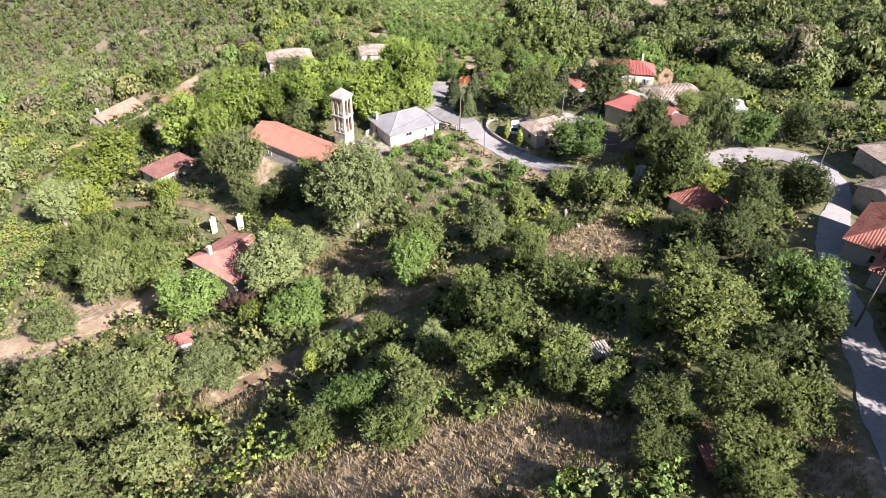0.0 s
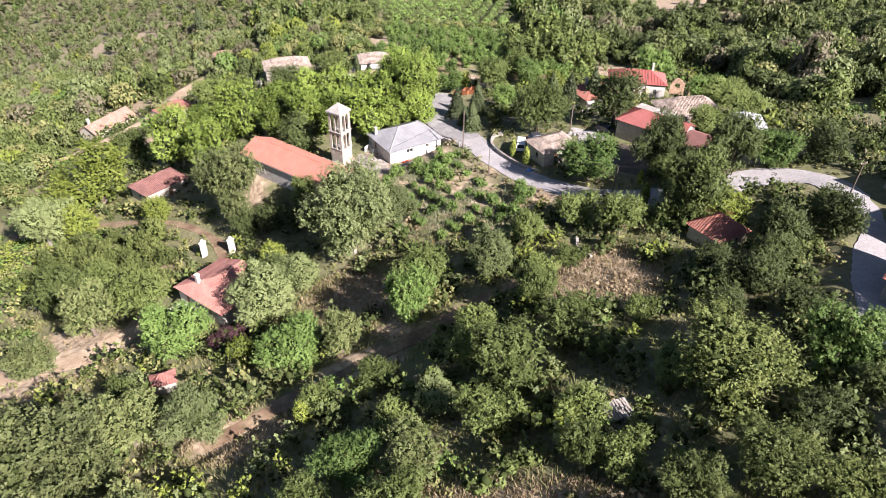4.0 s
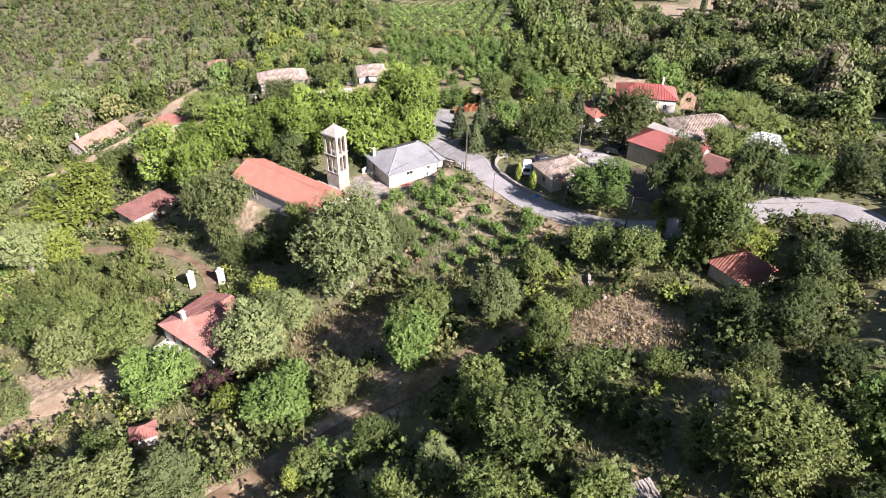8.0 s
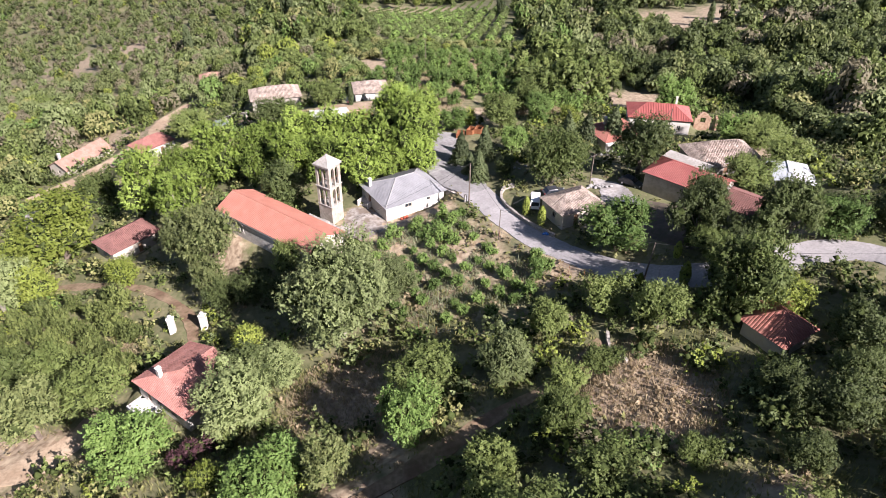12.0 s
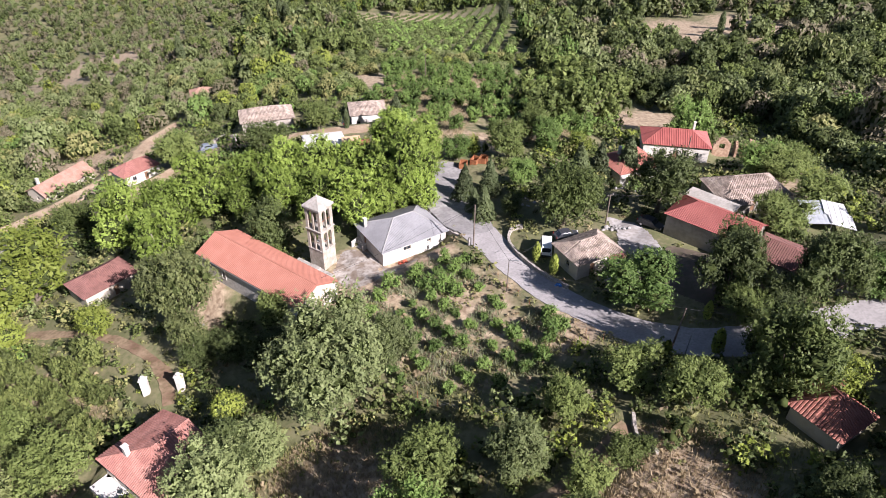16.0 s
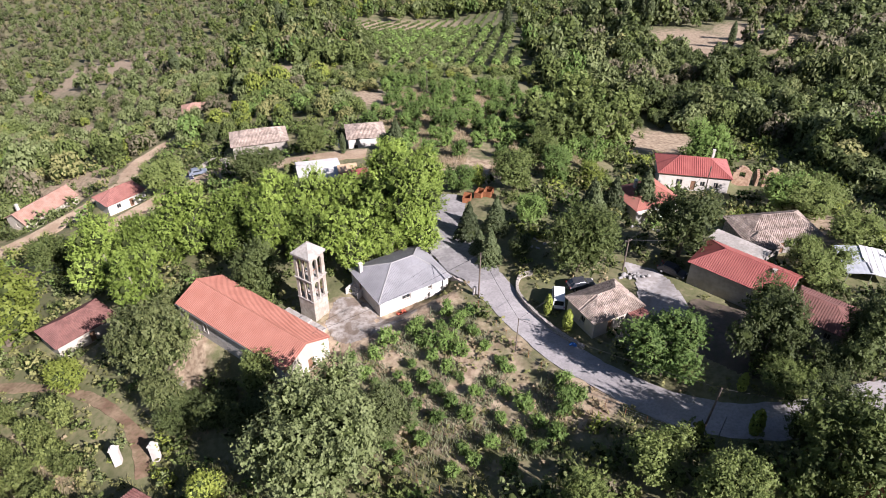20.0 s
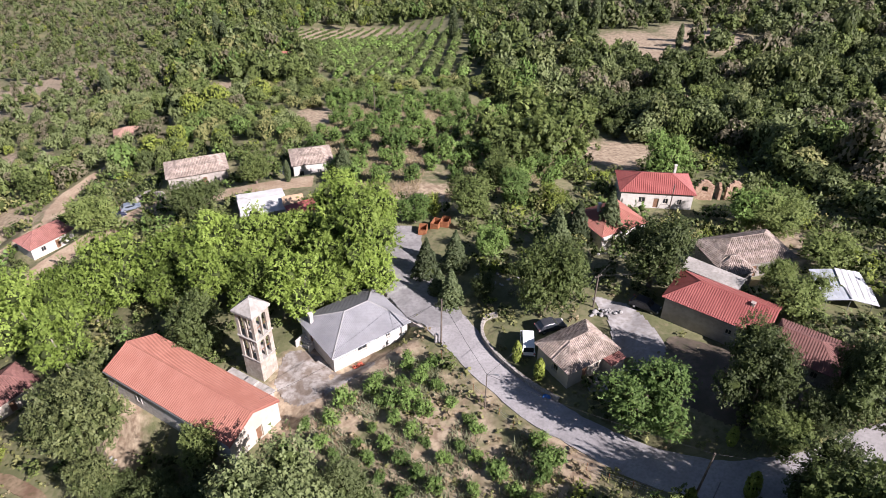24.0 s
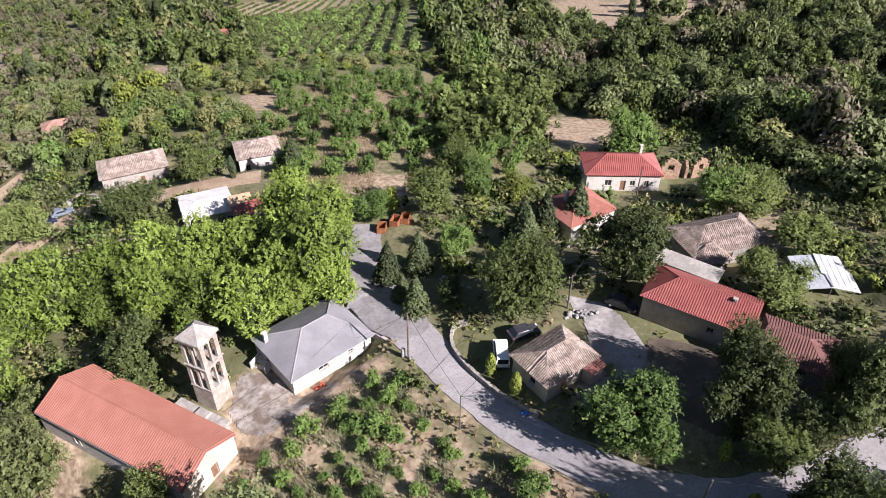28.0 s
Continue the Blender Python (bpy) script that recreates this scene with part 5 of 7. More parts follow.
def cable(a, b, sag, label="sagging black overhead cable"):
    bm = bmesh.new()
    a, b = Vector(a), Vector(b)
    pts = [a.lerp(b, k / 14) - Vector((0, 0, sag * 4 * (k / 14) * (1 - k / 14))) for k in range(15)]
    side = (b - a).cross(Vector((0, 0, 1))).normalized() * 0.022
    rings = [[bm.verts.new(p_ + o_) for o_ in (side, Vector((0, 0, 0.022)), -side, Vector((0, 0, -0.022)))] for p_ in pts]
    for r0, r1 in zip(rings[:-1], rings[1:]):
        for k in range(4):
            bm.faces.new((r0[k], r0[(k + 1) % 4], r1[(k + 1) % 4], r1[k]))
    me_ = bpy.data.meshes.new("cable")
    bm.to_mesh(me_)
    bm.free()
    me_.materials.append(M["cable"])
    tagged(new("overhead_cable", me_), label, "cable", "overhead cables")


for a, b, s in ((P1, P2, 0.3), (P2, P3, 0.5), (P3, P9, 1.0), (P4, P7, 0.9), (P4, P2, 0.5), (P6, P7, 0.7), (P10, P6, 0.4), (P1, (-3.4, 131.2, -1.6), 0.2), (P3, (36.0, 133.0, 5.0), 0.3), (P1, (-19.6, 119.0, -2.0), 0.6),
                (P10, (60, 38, 22), 0.5)):
    cable(a, b, s)

for x, y, w in ((-43.2, 106.2, 10), (-38.2, 106.4, -5)):
    t = thing("gate_post", x, y, ground_at(x, y), w, "tall whitewashed masonry gate post with a rounded cap", "gate post", "gate posts")
    part("shaft", box(-0.5, 0.5, -0.42, 0.42, -0.5, 2.7, 0.05), M["white"], t)
    part("cap", box(-0.58, 0.58, -0.5, 0.5, 2.7, 2.88, 0.04), M["white"], t)
    part("finial", box(-0.28, 0.28, -0.26, 0.26, 2.88, 3.4, 0.12), M["white"], t)


# ---- vehicles ----
def vehicle(name, x, y, turn, length, width, tall, paint, label, van=False, group=""):
    t = thing(name, x, y, ground_at(x, y) + 0.03, turn, label, "van" if van else "car", group)
    a, b = length / 2, width / 2
    belt = 0.95 if van else 0.82
    side = ([(-a, 0.35), (-a, belt), (-a + 0.08, tall - 0.08), (-a + 0.25, tall), (a * 0.42, tall), (a * 0.72, belt + 0.05), (a - 0.05, belt - 0.12), (a, 0.35)] if van else
            [(-a, 0.35), (-a, belt - 0.05), (-a + 0.25, belt + 0.02), (-a * 0.62, tall - 0.06), (-a * 0.4, tall), (a * 0.12, tall), (a * 0.5, belt + 0.03), (a - 0.12, belt - 0.18), (a, 0.35)])
    bm = bmesh.new()
    rows = []
    for k, f in enumerate((-1, -0.94, 0.94, 1)):
        rows.append([bm.verts.new((px, b * f * (0.86 if pz > belt + 0.1 else 1.0), pz if k in (1, 2) else pz - (0.05 if pz > belt else 0))) for px, pz in side])
    for p_, q_ in zip(rows[:-1], rows[1:]):
        for k in range(len(side)):
            j = (k + 1) % len(side)
            bm.faces.new((p_[k], p_[j], q_[j], q_[k]))
    bm.faces.new(rows[0][::-1])
    bm.faces.new(rows[-1])
    bmesh.ops.recalc_face_normals(bm, faces=bm.faces[:])
    part("body", bm, paint, t)
    top = [p_ for p_ in side if p_[1] > belt + 0.01 or p_ in side[1:3]]
    front = (side[4], side[5]) if van else (side[5], side[6])
    rear = (side[1], side[2]) if van else (side[2], side[3])
    for nm, (p0, p1) in (("windscreen", front), ("rear_window", rear)):
        d = Vector((p1[0] - p0[0], 0, p1[1] - p0[1]))
        nr = Vector((d.z, 0, -d.x)).normalized()
        if (nr.x > 0) != (nm == "windscreen"):
            nr = -nr
        q = [Vector((p0[0], s * b * 0.74, p0[1])) + d * f for f, s in ((0.12, -1), (0.12, 1), (0.9, 1), (0.9, -1))]
        v, f = strip_of([p_ + nr * 0.002 for p_ in q], nr, 0.012)
        mesh_part(nm, v, f, M["glass"], t)
    for s in (-1, 1):
        x0, x1 = (-a + 0.35, a * 0.5) if van else (-a * 0.5, a * 0.32)
        y0 = s * b * 0.935
        part("side_window", box(x0, x1, min(y0, y0 + s * 0.02), max(y0, y0 + s * 0.02), belt + 0.12, tall - 0.18), M["glass"], t)
        part("headlight", box(a - 0.12, a + 0.01, s * b * 0.72 - 0.16, s * b * 0.72 + 0.16, 0.52, 0.68, 0.02), M["lamp_clear"], t)
        part("tail_light", box(-a - 0.01, -a + 0.06, s * b * 0.85 - 0.08, s * b * 0.85 + 0.08, 0.6, 0.95, 0.02), M["lamp_red"], t)
        for wx in (-a * 0.62, a * 0.62):
            bm = bmesh.new()
            tube(bm, (0, -0.1, 0), (0, 0.1, 0), 0.3, 0.3, 16)
            wheel = part("wheel", bm, M["tyre"], t, m=pose(wx, s * (b - 0.1), 0.3))
            bm = bmesh.new()
            tube(bm, (0, -0.115, 0), (0, 0.115, 0), 0.18, 0.18, 12)
            part("rim", bm, M["rim"], wheel)
    part("bumper", box(a - 0.06, a + 0.05, -b * 0.92, b * 0.92, 0.32, 0.5, 0.03), M["car_dark"], t)
    part("bumper", box(-a - 0.05, -a + 0.06, -b * 0.92, b * 0.92, 0.32, 0.5, 0.03), M["car_dark"], t)
    return t


vehicle("delivery_van", 13.5, 124.4, 83, 4.3, 1.7, 1.9, M["car_white"], "white delivery van parked by the cottage", True)
vehicle("parked_car", 17.0, 127.4, 15, 4.0, 1.66, 1.42, M["car_dark"], "dark car parked in the shade behind the cottage")
vehicle("parked_car", 30.4, 130.2, -40, 4.0, 1.66, 1.42, M["car_dark"], "dark car parked beside the barn")
vehicle("parked_car", -62.3, 187.6, 40, 4.1, 1.7, 1.44, M["car_blue"], "dark blue car parked on the unpaved road", group="cars on the west road")
vehicle("parked_car", -59.9, 190.3, 25, 4.1, 1.7, 1.44, M["car_grey"], "pale blue-grey car parked on the unpaved road", group="cars on the west road")
vehicle("parked_car", -27.5, 196.6, 80, 4.0, 1.66, 1.42, M["car_dark"], "black car parked beside the white villa")


def heap(name, x, y, w, n_, mat, label, category, size=(0.25, 0.55), seed=1):
    t = thing(name, x, y, ground_at(x, y), 0, label, category)
    r = random.Random(seed)
    for k in range(n_):
        s = r.uniform(*size)
        bm = bmesh.new()
        bmesh.ops.create_icosphere(bm, subdivisions=1, radius=s)
        for v in bm.verts:
            v.co *= r.uniform(0.75, 1.15)
            v.co.z *= 0.7
        px, py = r.gauss(0, w), r.gauss(0, w * 0.6)
        part("stone" if mat is M["rock"] else "lump", bm, mat, t, m=pose(px, py, ground_at(x + px, y + py) - ground_at(x, y) + 0.25 * s + r.uniform(0, 0.25)))


heap("rubble_heap", 24.8, 129.6, 0.9, 26, M["rock"], "heap of pale limestone rubble in the yard", "rubble", (0.14, 0.36), 2)
heap("plastic_sheet", 14.4, 115.9, 0.25, 6, M["blue"], "crumpled blue plastic sheet by the wall", "plastic sheet", (0.2, 0.4), 3)
heap("rubble_heap", -39.5, 118.0, 0.8, 12, M["rock"], "scattered pale stones below the church", "rubble", (0.12, 0.3), 4)
heap("rubble_heap", 30.6, 148.0, 1.4, 16, M["rock"], "pale stones edging the bank by the firs", "rubble", (0.2, 0.4), 5)
heap("rubble_heap", 11.0, 140.0, 2.2, 14, M["rock"], "stones edging the planted bank", "rubble", (0.2, 0.38), 6)
for x, y, w in ((1.5, 157.1, 80), (3.8, 158.2, 65), (5.4, 158.6, 70)):
    t = thing("rusty_skip", x, y, ground_at(x, y), w, "rusty steel skip at the end of the square", "skip", "skips")
    bm = bmesh.new()
    lo_, hi_ = add_box(bm, -0.9, 0.9, -0.6, 0.6, 0.1, 0.2), []
    part("skip_floor", bm, M["rust"], t)
    for x0, x1, y0, y1 in ((-1.0, 1.0, -0.7, -0.62), (-1.0, 1.0, 0.62, 0.7), (-1.0, -0.92, -0.62, 0.62), (0.92, 1.0, -0.62, 0.62)):
        part("skip_side", box(x0, x1, y0, y1, 0.0, 1.2, 0.02), M["rust"], t)


# ---- trees and plants ----
ICO = np.array([(0, 0, 1), (0.894, 0, 0.447), (0.276, 0.851, 0.447), (-0.724, 0.526, 0.447), (-0.724, -0.526, 0.447), (0.276, -0.851, 0.447), (0.724, 0.526, -0.447), (-0.276, 0.851, -0.447), (-0.894, 0, -0.447), (-0.276, -0.851, -0.447), (0.724, -0.526, -0.447), (0, 0, -1)])
ICO_TRI = [(0, 1, 2), (0, 2, 3), (0, 3, 4), (0, 4, 5), (0, 5, 1), (1, 6, 2), (2, 7, 3), (3, 8, 4), (4, 9, 5), (5, 10, 1), (6, 7, 2), (7, 8, 3), (8, 9, 4), (9, 10, 5), (10, 6, 1), (11, 7, 6), (11, 8, 7), (11, 9, 8), (11, 10, 9), (11, 6, 10)]


OCT = np.array([(1, 0, 0), (0, 1, 0), (-1, 0, 0), (0, -1, 0), (0, 0, 1), (0, 0, -1)], float)
OCT_TRI = [(0, 1, 4), (1, 2, 4), (2, 3, 4), (3, 0, 4), (1, 0, 5), (2, 1, 5), (3, 2, 5), (0, 3, 5)]


def leaf_quads(pos, nrm, size, rng, long=1.5, corners=4):
    """Pointed leaf clumps: a rhombus at each place, facing roughly along nrm."""
    k = len(pos)
    nrm = nrm / np.linalg.norm(nrm, axis=1, keepdims=True)
    t = np.cross(nrm, rng.normal(size=(k, 3)))
    t /= np.linalg.norm(t, axis=1, keepdims=True)
    b = np.cross(nrm, t)
    s = (size * rng.uniform(0.55, 1.35, k))[:, None]
    bend = nrm * s * 0.25
    v = np.stack([pos - t * s * long / 2 - bend, pos - b * s * 0.5 + bend, pos + t * s * long / 2 - bend, pos + b * s * 0.5 + bend], 1).reshape(-1, 3)
    if corners == 3:
        v = np.stack([pos - t * s * long * 0.45 - b * s * 0.5, pos + b * s * 0.55, pos + t * s * long * 0.55 - b * s * 0.3], 1).reshape(-1, 3)
    return v, np.arange(corners * k).reshape(-1, corners)


def broad_crown(seed, lobes, leaves, leaf, flat=0.85, lump=0.42, core=0.62, lift=0.12, loose=0.12, corners=3):
    """A crown of unit radius round the origin: sprays of leaves over many lobes, with gaps and an uneven outline."""
    rng = np.random.default_rng(seed)
    d = rng.normal(size=(lobes, 3))
    d /= np.linalg.norm(d, axis=1, keepdims=True)
    d[:, 2] = d[:, 2] * 0.9 + lift
    c = d * rng.uniform(0.30, 0.86, (lobes, 1)) * np.array([1, 1, flat]) * rng.uniform(0.82, 1.12, 3)
    r = lump * (0.5 + 0.85 * rng.uniform(0, 1, lobes) ** 1.5)
    per = 9
    k = max(4, leaves // per)
    which = rng.choice(lobes, k * 2, p=r**2 / (r**2).sum())
    u = rng.normal(size=(k * 2, 3))
    u /= np.linalg.norm(u, axis=1, keepdims=True)
    foot = c[which] + u * (r[which] * rng.uniform(0.62, 0.95, k * 2))[:, None]
    depth = np.min(np.linalg.norm(foot[:, None] - c[None], axis=2) / r[None] + 10 * (np.arange(lobes)[None] == which[:, None]), axis=1)
    keep = np.where((depth > 0.82) & (foot[:, 2] > -0.85))[0][:k]
    foot, u = foot[keep], u[keep]
    m_ = len(keep)
    way = 0.8 * u + 0.42 * rng.normal(size=u.shape) + np.array([0, 0, 0.42])
    way /= np.linalg.norm(way, axis=1, keepdims=True)
    side = np.cross(way, rng.normal(size=u.shape))
    side /= np.linalg.norm(side, axis=1, keepdims=True)
    reach = rng.uniform(0.28, 0.6 + 1.5 * loose, m_) * lump
    step = np.linspace(0, 1, per)
    across = rng.uniform(-1, 1, (m_, per)) * (0.42 - 0.3 * step) * reach[:, None]
    pos = (foot[:, None] + way[:, None] * (reach[:, None] * step)[..., None] + side[:, None] * across[..., None] + rng.normal(0, leaf * 0.3, (m_, per, 3))).reshape(-1, 3)
    tuft = 0.75 * u + np.array([0, 0, 0.5]) + 0.5 * rng.normal(size=u.shape)
    tuft /= np.linalg.norm(tuft, axis=1, keepdims=True)
    nrm = np.repeat(tuft, per, 0) + 0.24 * rng.normal(size=pos.shape)
    v, q = leaf_quads(pos, nrm, leaf, rng, corners=corners)
    if not core:
        return v, [tuple(f) for f in q.tolist()], len(q)
    cv, cf = [], []
    for j in range(lobes):
        if lobes > 9 or core > 0.66:
            cf += [tuple(len(v) + 12 * j + i for i in f) for f in ICO_TRI]
            cv.append(c[j] + ICO * r[j] * core * rng.uniform(0.8, 1.1, (12, 1)))
        else:
            cf += [tuple(len(v) + 6 * j + i for i in f) for f in OCT_TRI]
            cv.append(c[j] + OCT * r[j] * (core + 0.08) * rng.uniform(0.85, 1.1, (6, 1)))
    return np.concatenate([v] + cv), [tuple(f) for f in q.tolist()] + cf, len(q)


def fir_crown(seed, leaves, leaf, tall=3.3):
    rng = np.random.default_rng(seed)
    h = rng.uniform(0, 1, leaves) ** 1.15
    tier = np.round(h * 11) / 11
    h = np.clip(tier + rng.normal(0, 0.018, leaves), 0, 1)
    w = rng.uniform(0, 2 * np.pi, leaves)
    arms = np.round(w / (2 * np.pi / 9)) * (2 * np.pi / 9) + tier * 5
    w = arms + rng.normal(0, 0.16, leaves)
    r = (1 - h) ** 0.85 * np.sqrt(rng.uniform(0.12, 1.05, leaves)) * (1 + 0.12 * np.sin(arms * 3 + tier * 20))
    pos = np.stack([r * np.cos(w), r * np.sin(w), (h - 0.45) * tall - 0.22 * r], -1)
    nrm = np.stack([np.cos(w) * 0.5, np.sin(w) * 0.5, np.full(leaves, 0.9)], -1) + 0.45 * rng.normal(size=(leaves, 3))
    v, q = leaf_quads(pos, nrm, leaf, rng, 2.4)
    ring = []
    cv = []
    for k in range(8):
        cv.append((0.62 * math.cos(k * math.pi / 4), 0.62 * math.sin(k * math.pi / 4), -0.42 * tall))
    cv.append((0, 0, 0.5 * tall))
    n0 = len(v)
    return np.concatenate([v, np.array(cv)]), [tuple(f) for f in q.tolist()] + [(n0 + k, n0 + (k + 1) % 8, n0 + 8) for k in range(8)], len(q)


def column_crown(seed, leaves, leaf, tall=7.0):
    rng = np.random.default_rng(seed)
    h = rng.uniform(0, 1, leaves)
    w = rng.uniform(0, 2 * np.pi, leaves)
    r = np.sin(np.pi * np.clip(h * 0.9 + 0.1, 0, 1)) ** 0.6 * rng.uniform(0.75, 1.05, leaves)
    pos = np.stack([r * np.cos(w), r * np.sin(w), (h - 0.45) * tall], -1)
    v, q = leaf_quads(pos, np.stack([np.cos(w), np.sin(w), np.full(leaves, 0.3)], -1) + 0.4 * rng.normal(size=(leaves, 3)), leaf, rng, 2.2)
    n0 = len(v)
    cv = [(0.6 * math.cos(k * math.pi / 3), 0.6 * math.sin(k * math.pi / 3), z) for z in (-0.4 * tall, 0.2 * tall) for k in range(6)] + [(0, 0, 0.5 * tall)]
    cf = [(n0 + k, n0 + (k + 1) % 6, n0 + 6 + (k + 1) % 6, n0 + 6 + k) for k in range(6)] + [(n0 + 6 + k, n0 + 6 + (k + 1) % 6, n0 + 12) for k in range(6)]
    return np.concatenate([v, np.array(cv)]), [tuple(f) for f in q.tolist()] + cf, len(q)


def trunk_mesh(seed, up, limbs, mat, thick=0.09):
    """A tapered, slightly bent trunk with limbs that reach into the crown; up: the crown's middle above the ground, in crown radii."""
    r = random.Random(seed)
    bm = bmesh.new()
    bend = Vector((r.uniform(-0.1, 0.1), r.uniform(-0.1, 0.1), 0))
    fork = Vector((0, 0, up * 0.55)) + bend
    tube(bm, (0, 0, -0.25), fork, thick, thick * 0.72, 7)
    tube(bm, fork, (bend.x * 2, bend.y * 2, up + 0.2), thick * 0.7, thick * 0.25, 6)
    for k in range(limbs):
        w = 2 * math.pi * (k + r.random() * 0.6) / max(1, limbs)
        reach = r.uniform(0.4, 0.65)
        mid = fork + Vector((math.cos(w) * reach * 0.5, math.sin(w) * reach * 0.5, r.uniform(0.1, 0.3)))
        tube(bm, fork - Vector((0, 0, r.uniform(0, 0.2) * up)), mid, thick * 0.5, thick * 0.33, 5)
        tube(bm, mid, mid + Vector((math.cos(w) * reach * 0.5, math.sin(w) * reach * 0.5, r.uniform(0.2, 0.45))), thick * 0.33, thick * 0.1, 5)
    me_ = bpy.data.meshes.new("trunk")
    bm.to_mesh(me_)
    bm.free()
    me_.materials.append(mat)
    return me_


def crown_mesh(data, mat, up):
    v, f, outer = data
    me_ = bpy.data.meshes.new("crown")
    me_.from_pydata((v + np.array([0, 0, up])).tolist(), [], f)
    me_.materials.append(mat)
    # the core faces carry the painted inner shade
    me_.materials.append(M["crown_shade"])
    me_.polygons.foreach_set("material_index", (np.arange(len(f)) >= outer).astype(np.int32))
    return me_


# kind: name, label, leaves, crown middle, makers
KINDS = {}


def kind(key, name, label, mat, up, makers, bark="bark", limbs=5, thick=0.09, category="tree"):
    KINDS[key] = (name, label, category, [(crown_mesh(mk, M[mat], up), trunk_mesh(31 * k + 7, up, limbs, M[bark], thick)) for k, mk in enumerate(makers)])


kind("P", "plane_tree", "tall plane tree with bright yellow-green leaves in full sun", "leaf_plane", 1.15, [broad_crown(s, 38, 15000, 0.038, 1.1, 0.29, loose=0.06) for s in (1, 2, 3, 4)], "pale_bark")
kind("O", "oak_tree", "dense dark olive-green oak", "leaf_oak", 1.0, [broad_crown(s, 56, 14000, 0.033, 1.05, 0.23, 0.5, loose=0.1) for s in (11, 12, 13)])
kind("G", "olive_tree", "broad grey-green tree with fine leaves", "leaf_olive", 0.95, [broad_crown(s, 40, 21000, 0.031, 0.98, 0.29, loose=0.10) for s in (21, 22, 23)], "pale_bark")
kind("W", "walnut_tree", "round fresh-green walnut tree", "leaf_walnut", 0.95, [broad_crown(s, 26, 12000, 0.042, 0.98, 0.33, loose=0.16) for s in (31, 32, 33)])
kind("S", "broadleaf_tree", "mid-green broadleaf tree with an uneven crown", "leaf_mid", 0.95, [broad_crown(s, 20, 9500, 0.046, 1.08, 0.35, loose=0.2) for s in (41, 42, 43, 44, 45)])
kind("D", "broadleaf_tree", "mid-green broadleaf tree on the far slope", "leaf_mid", 0.95, [broad_crown(s, 20, 3000, 0.080, 1.05, 0.33, loose=0.2) for s in (171, 172, 173)])
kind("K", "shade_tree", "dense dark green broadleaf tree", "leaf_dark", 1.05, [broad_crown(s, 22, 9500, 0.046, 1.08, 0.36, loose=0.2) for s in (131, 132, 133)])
kind("X", "mulberry_tree", "large spreading green tree with loose branches", "leaf_deep", 0.95, [broad_crown(s, 52, 17000, 0.030, 0.95, 0.25, 0.55, loose=0.2) for s in (51, 52, 53)])
kind("F", "fir_tree", "dark blue-green conical fir", "leaf_fir", 1.12, [fir_crown(s, 2600, 0.085, 2.25) for s in (61, 62, 63)], limbs=0, thick=0.07)
kind("C", "cypress_tree", "slim dark green cypress", "leaf_fir", 3.2, [column_crown(s, 900, 0.22) for s in (71, 72)], limbs=0, thick=0.12)
kind("Y", "acacia_tree", "small bright yellow-green tree", "leaf_yellow", 0.85, [broad_crown(s, 24, 6500, 0.056, 0.95, 0.38, loose=0.25) for s in (81, 82)])
kind("V", "thicket", "leafy dark green thicket of upright shoots", "leaf_deep", 0.6, [broad_crown(s, 30, 4200, 0.068, 0.8, 0.26, loose=0.42) for s in (91, 92, 93)], category="bush")
kind("J", "conical_shrub", "small upright yellow-green conical shrub", "leaf_yellow", 2.3, [column_crown(s, 500, 0.30, 5.0) for s in (141, 142)], limbs=0, thick=0.12, category="shrub")
kind("Z", "round_shrub", "small clipped round yellow-green shrub", "leaf_yellow", 0.75, [broad_crown(s, 10, 500, 0.20, 0.95, 0.5, loose=0.0) for s in (151, 152)], limbs=2, category="shrub")
kind("R", "dark_red_tree", "small tree with dark red leaves", "leaf_red", 0.9, [broad_crown(s, 16, 4000, 0.066, 0.95, 0.40, loose=0.25) for s in (101,)])
kind("B", "young_fruit_tree", "young bushy fruit tree in the orchard", "leaf_walnut", 0.8, [broad_crown(s, 12, 2500, 0.095, 1.15, 0.42, loose=0.36) for s in (111, 112, 113, 114)], limbs=3)
kind("Q", "fruit_tree", "round fruit tree of the old orchard", "leaf_walnut", 0.85, [broad_crown(s, 14, 2400, 0.090, 0.95, 0.42, loose=0.2) for s in (121, 122)], limbs=4)
planted = []
tree_rng = random.Random(9)


def plant(key, x, y, r, group="", tall=None):
    name, label, category, forms = KINDS[key]
    crown, trunk = forms[tree_rng.randrange(len(forms))]
    t = new(name)
    z = ground_at(x, y)
    squash = tree_rng.uniform(0.92, 1.1) if tall is None else tall
    t.matrix_basis = pose(x, y, z - 0.05, 0, 0, tree_rng.uniform(0, 360)) @ Matrix.Diagonal((r, r, r * squash, 1))
    tagged(t, label, category, group)
    for nm, me_ in (("trunk", trunk), ("crown", crown)):
        o = new(nm, me_)
        o.parent = t
    planted.append((x, y, r))
    return t


def plant_all(key, places, group=""):
    for x, y, r in places:
        plant(key, x, y, r, group)


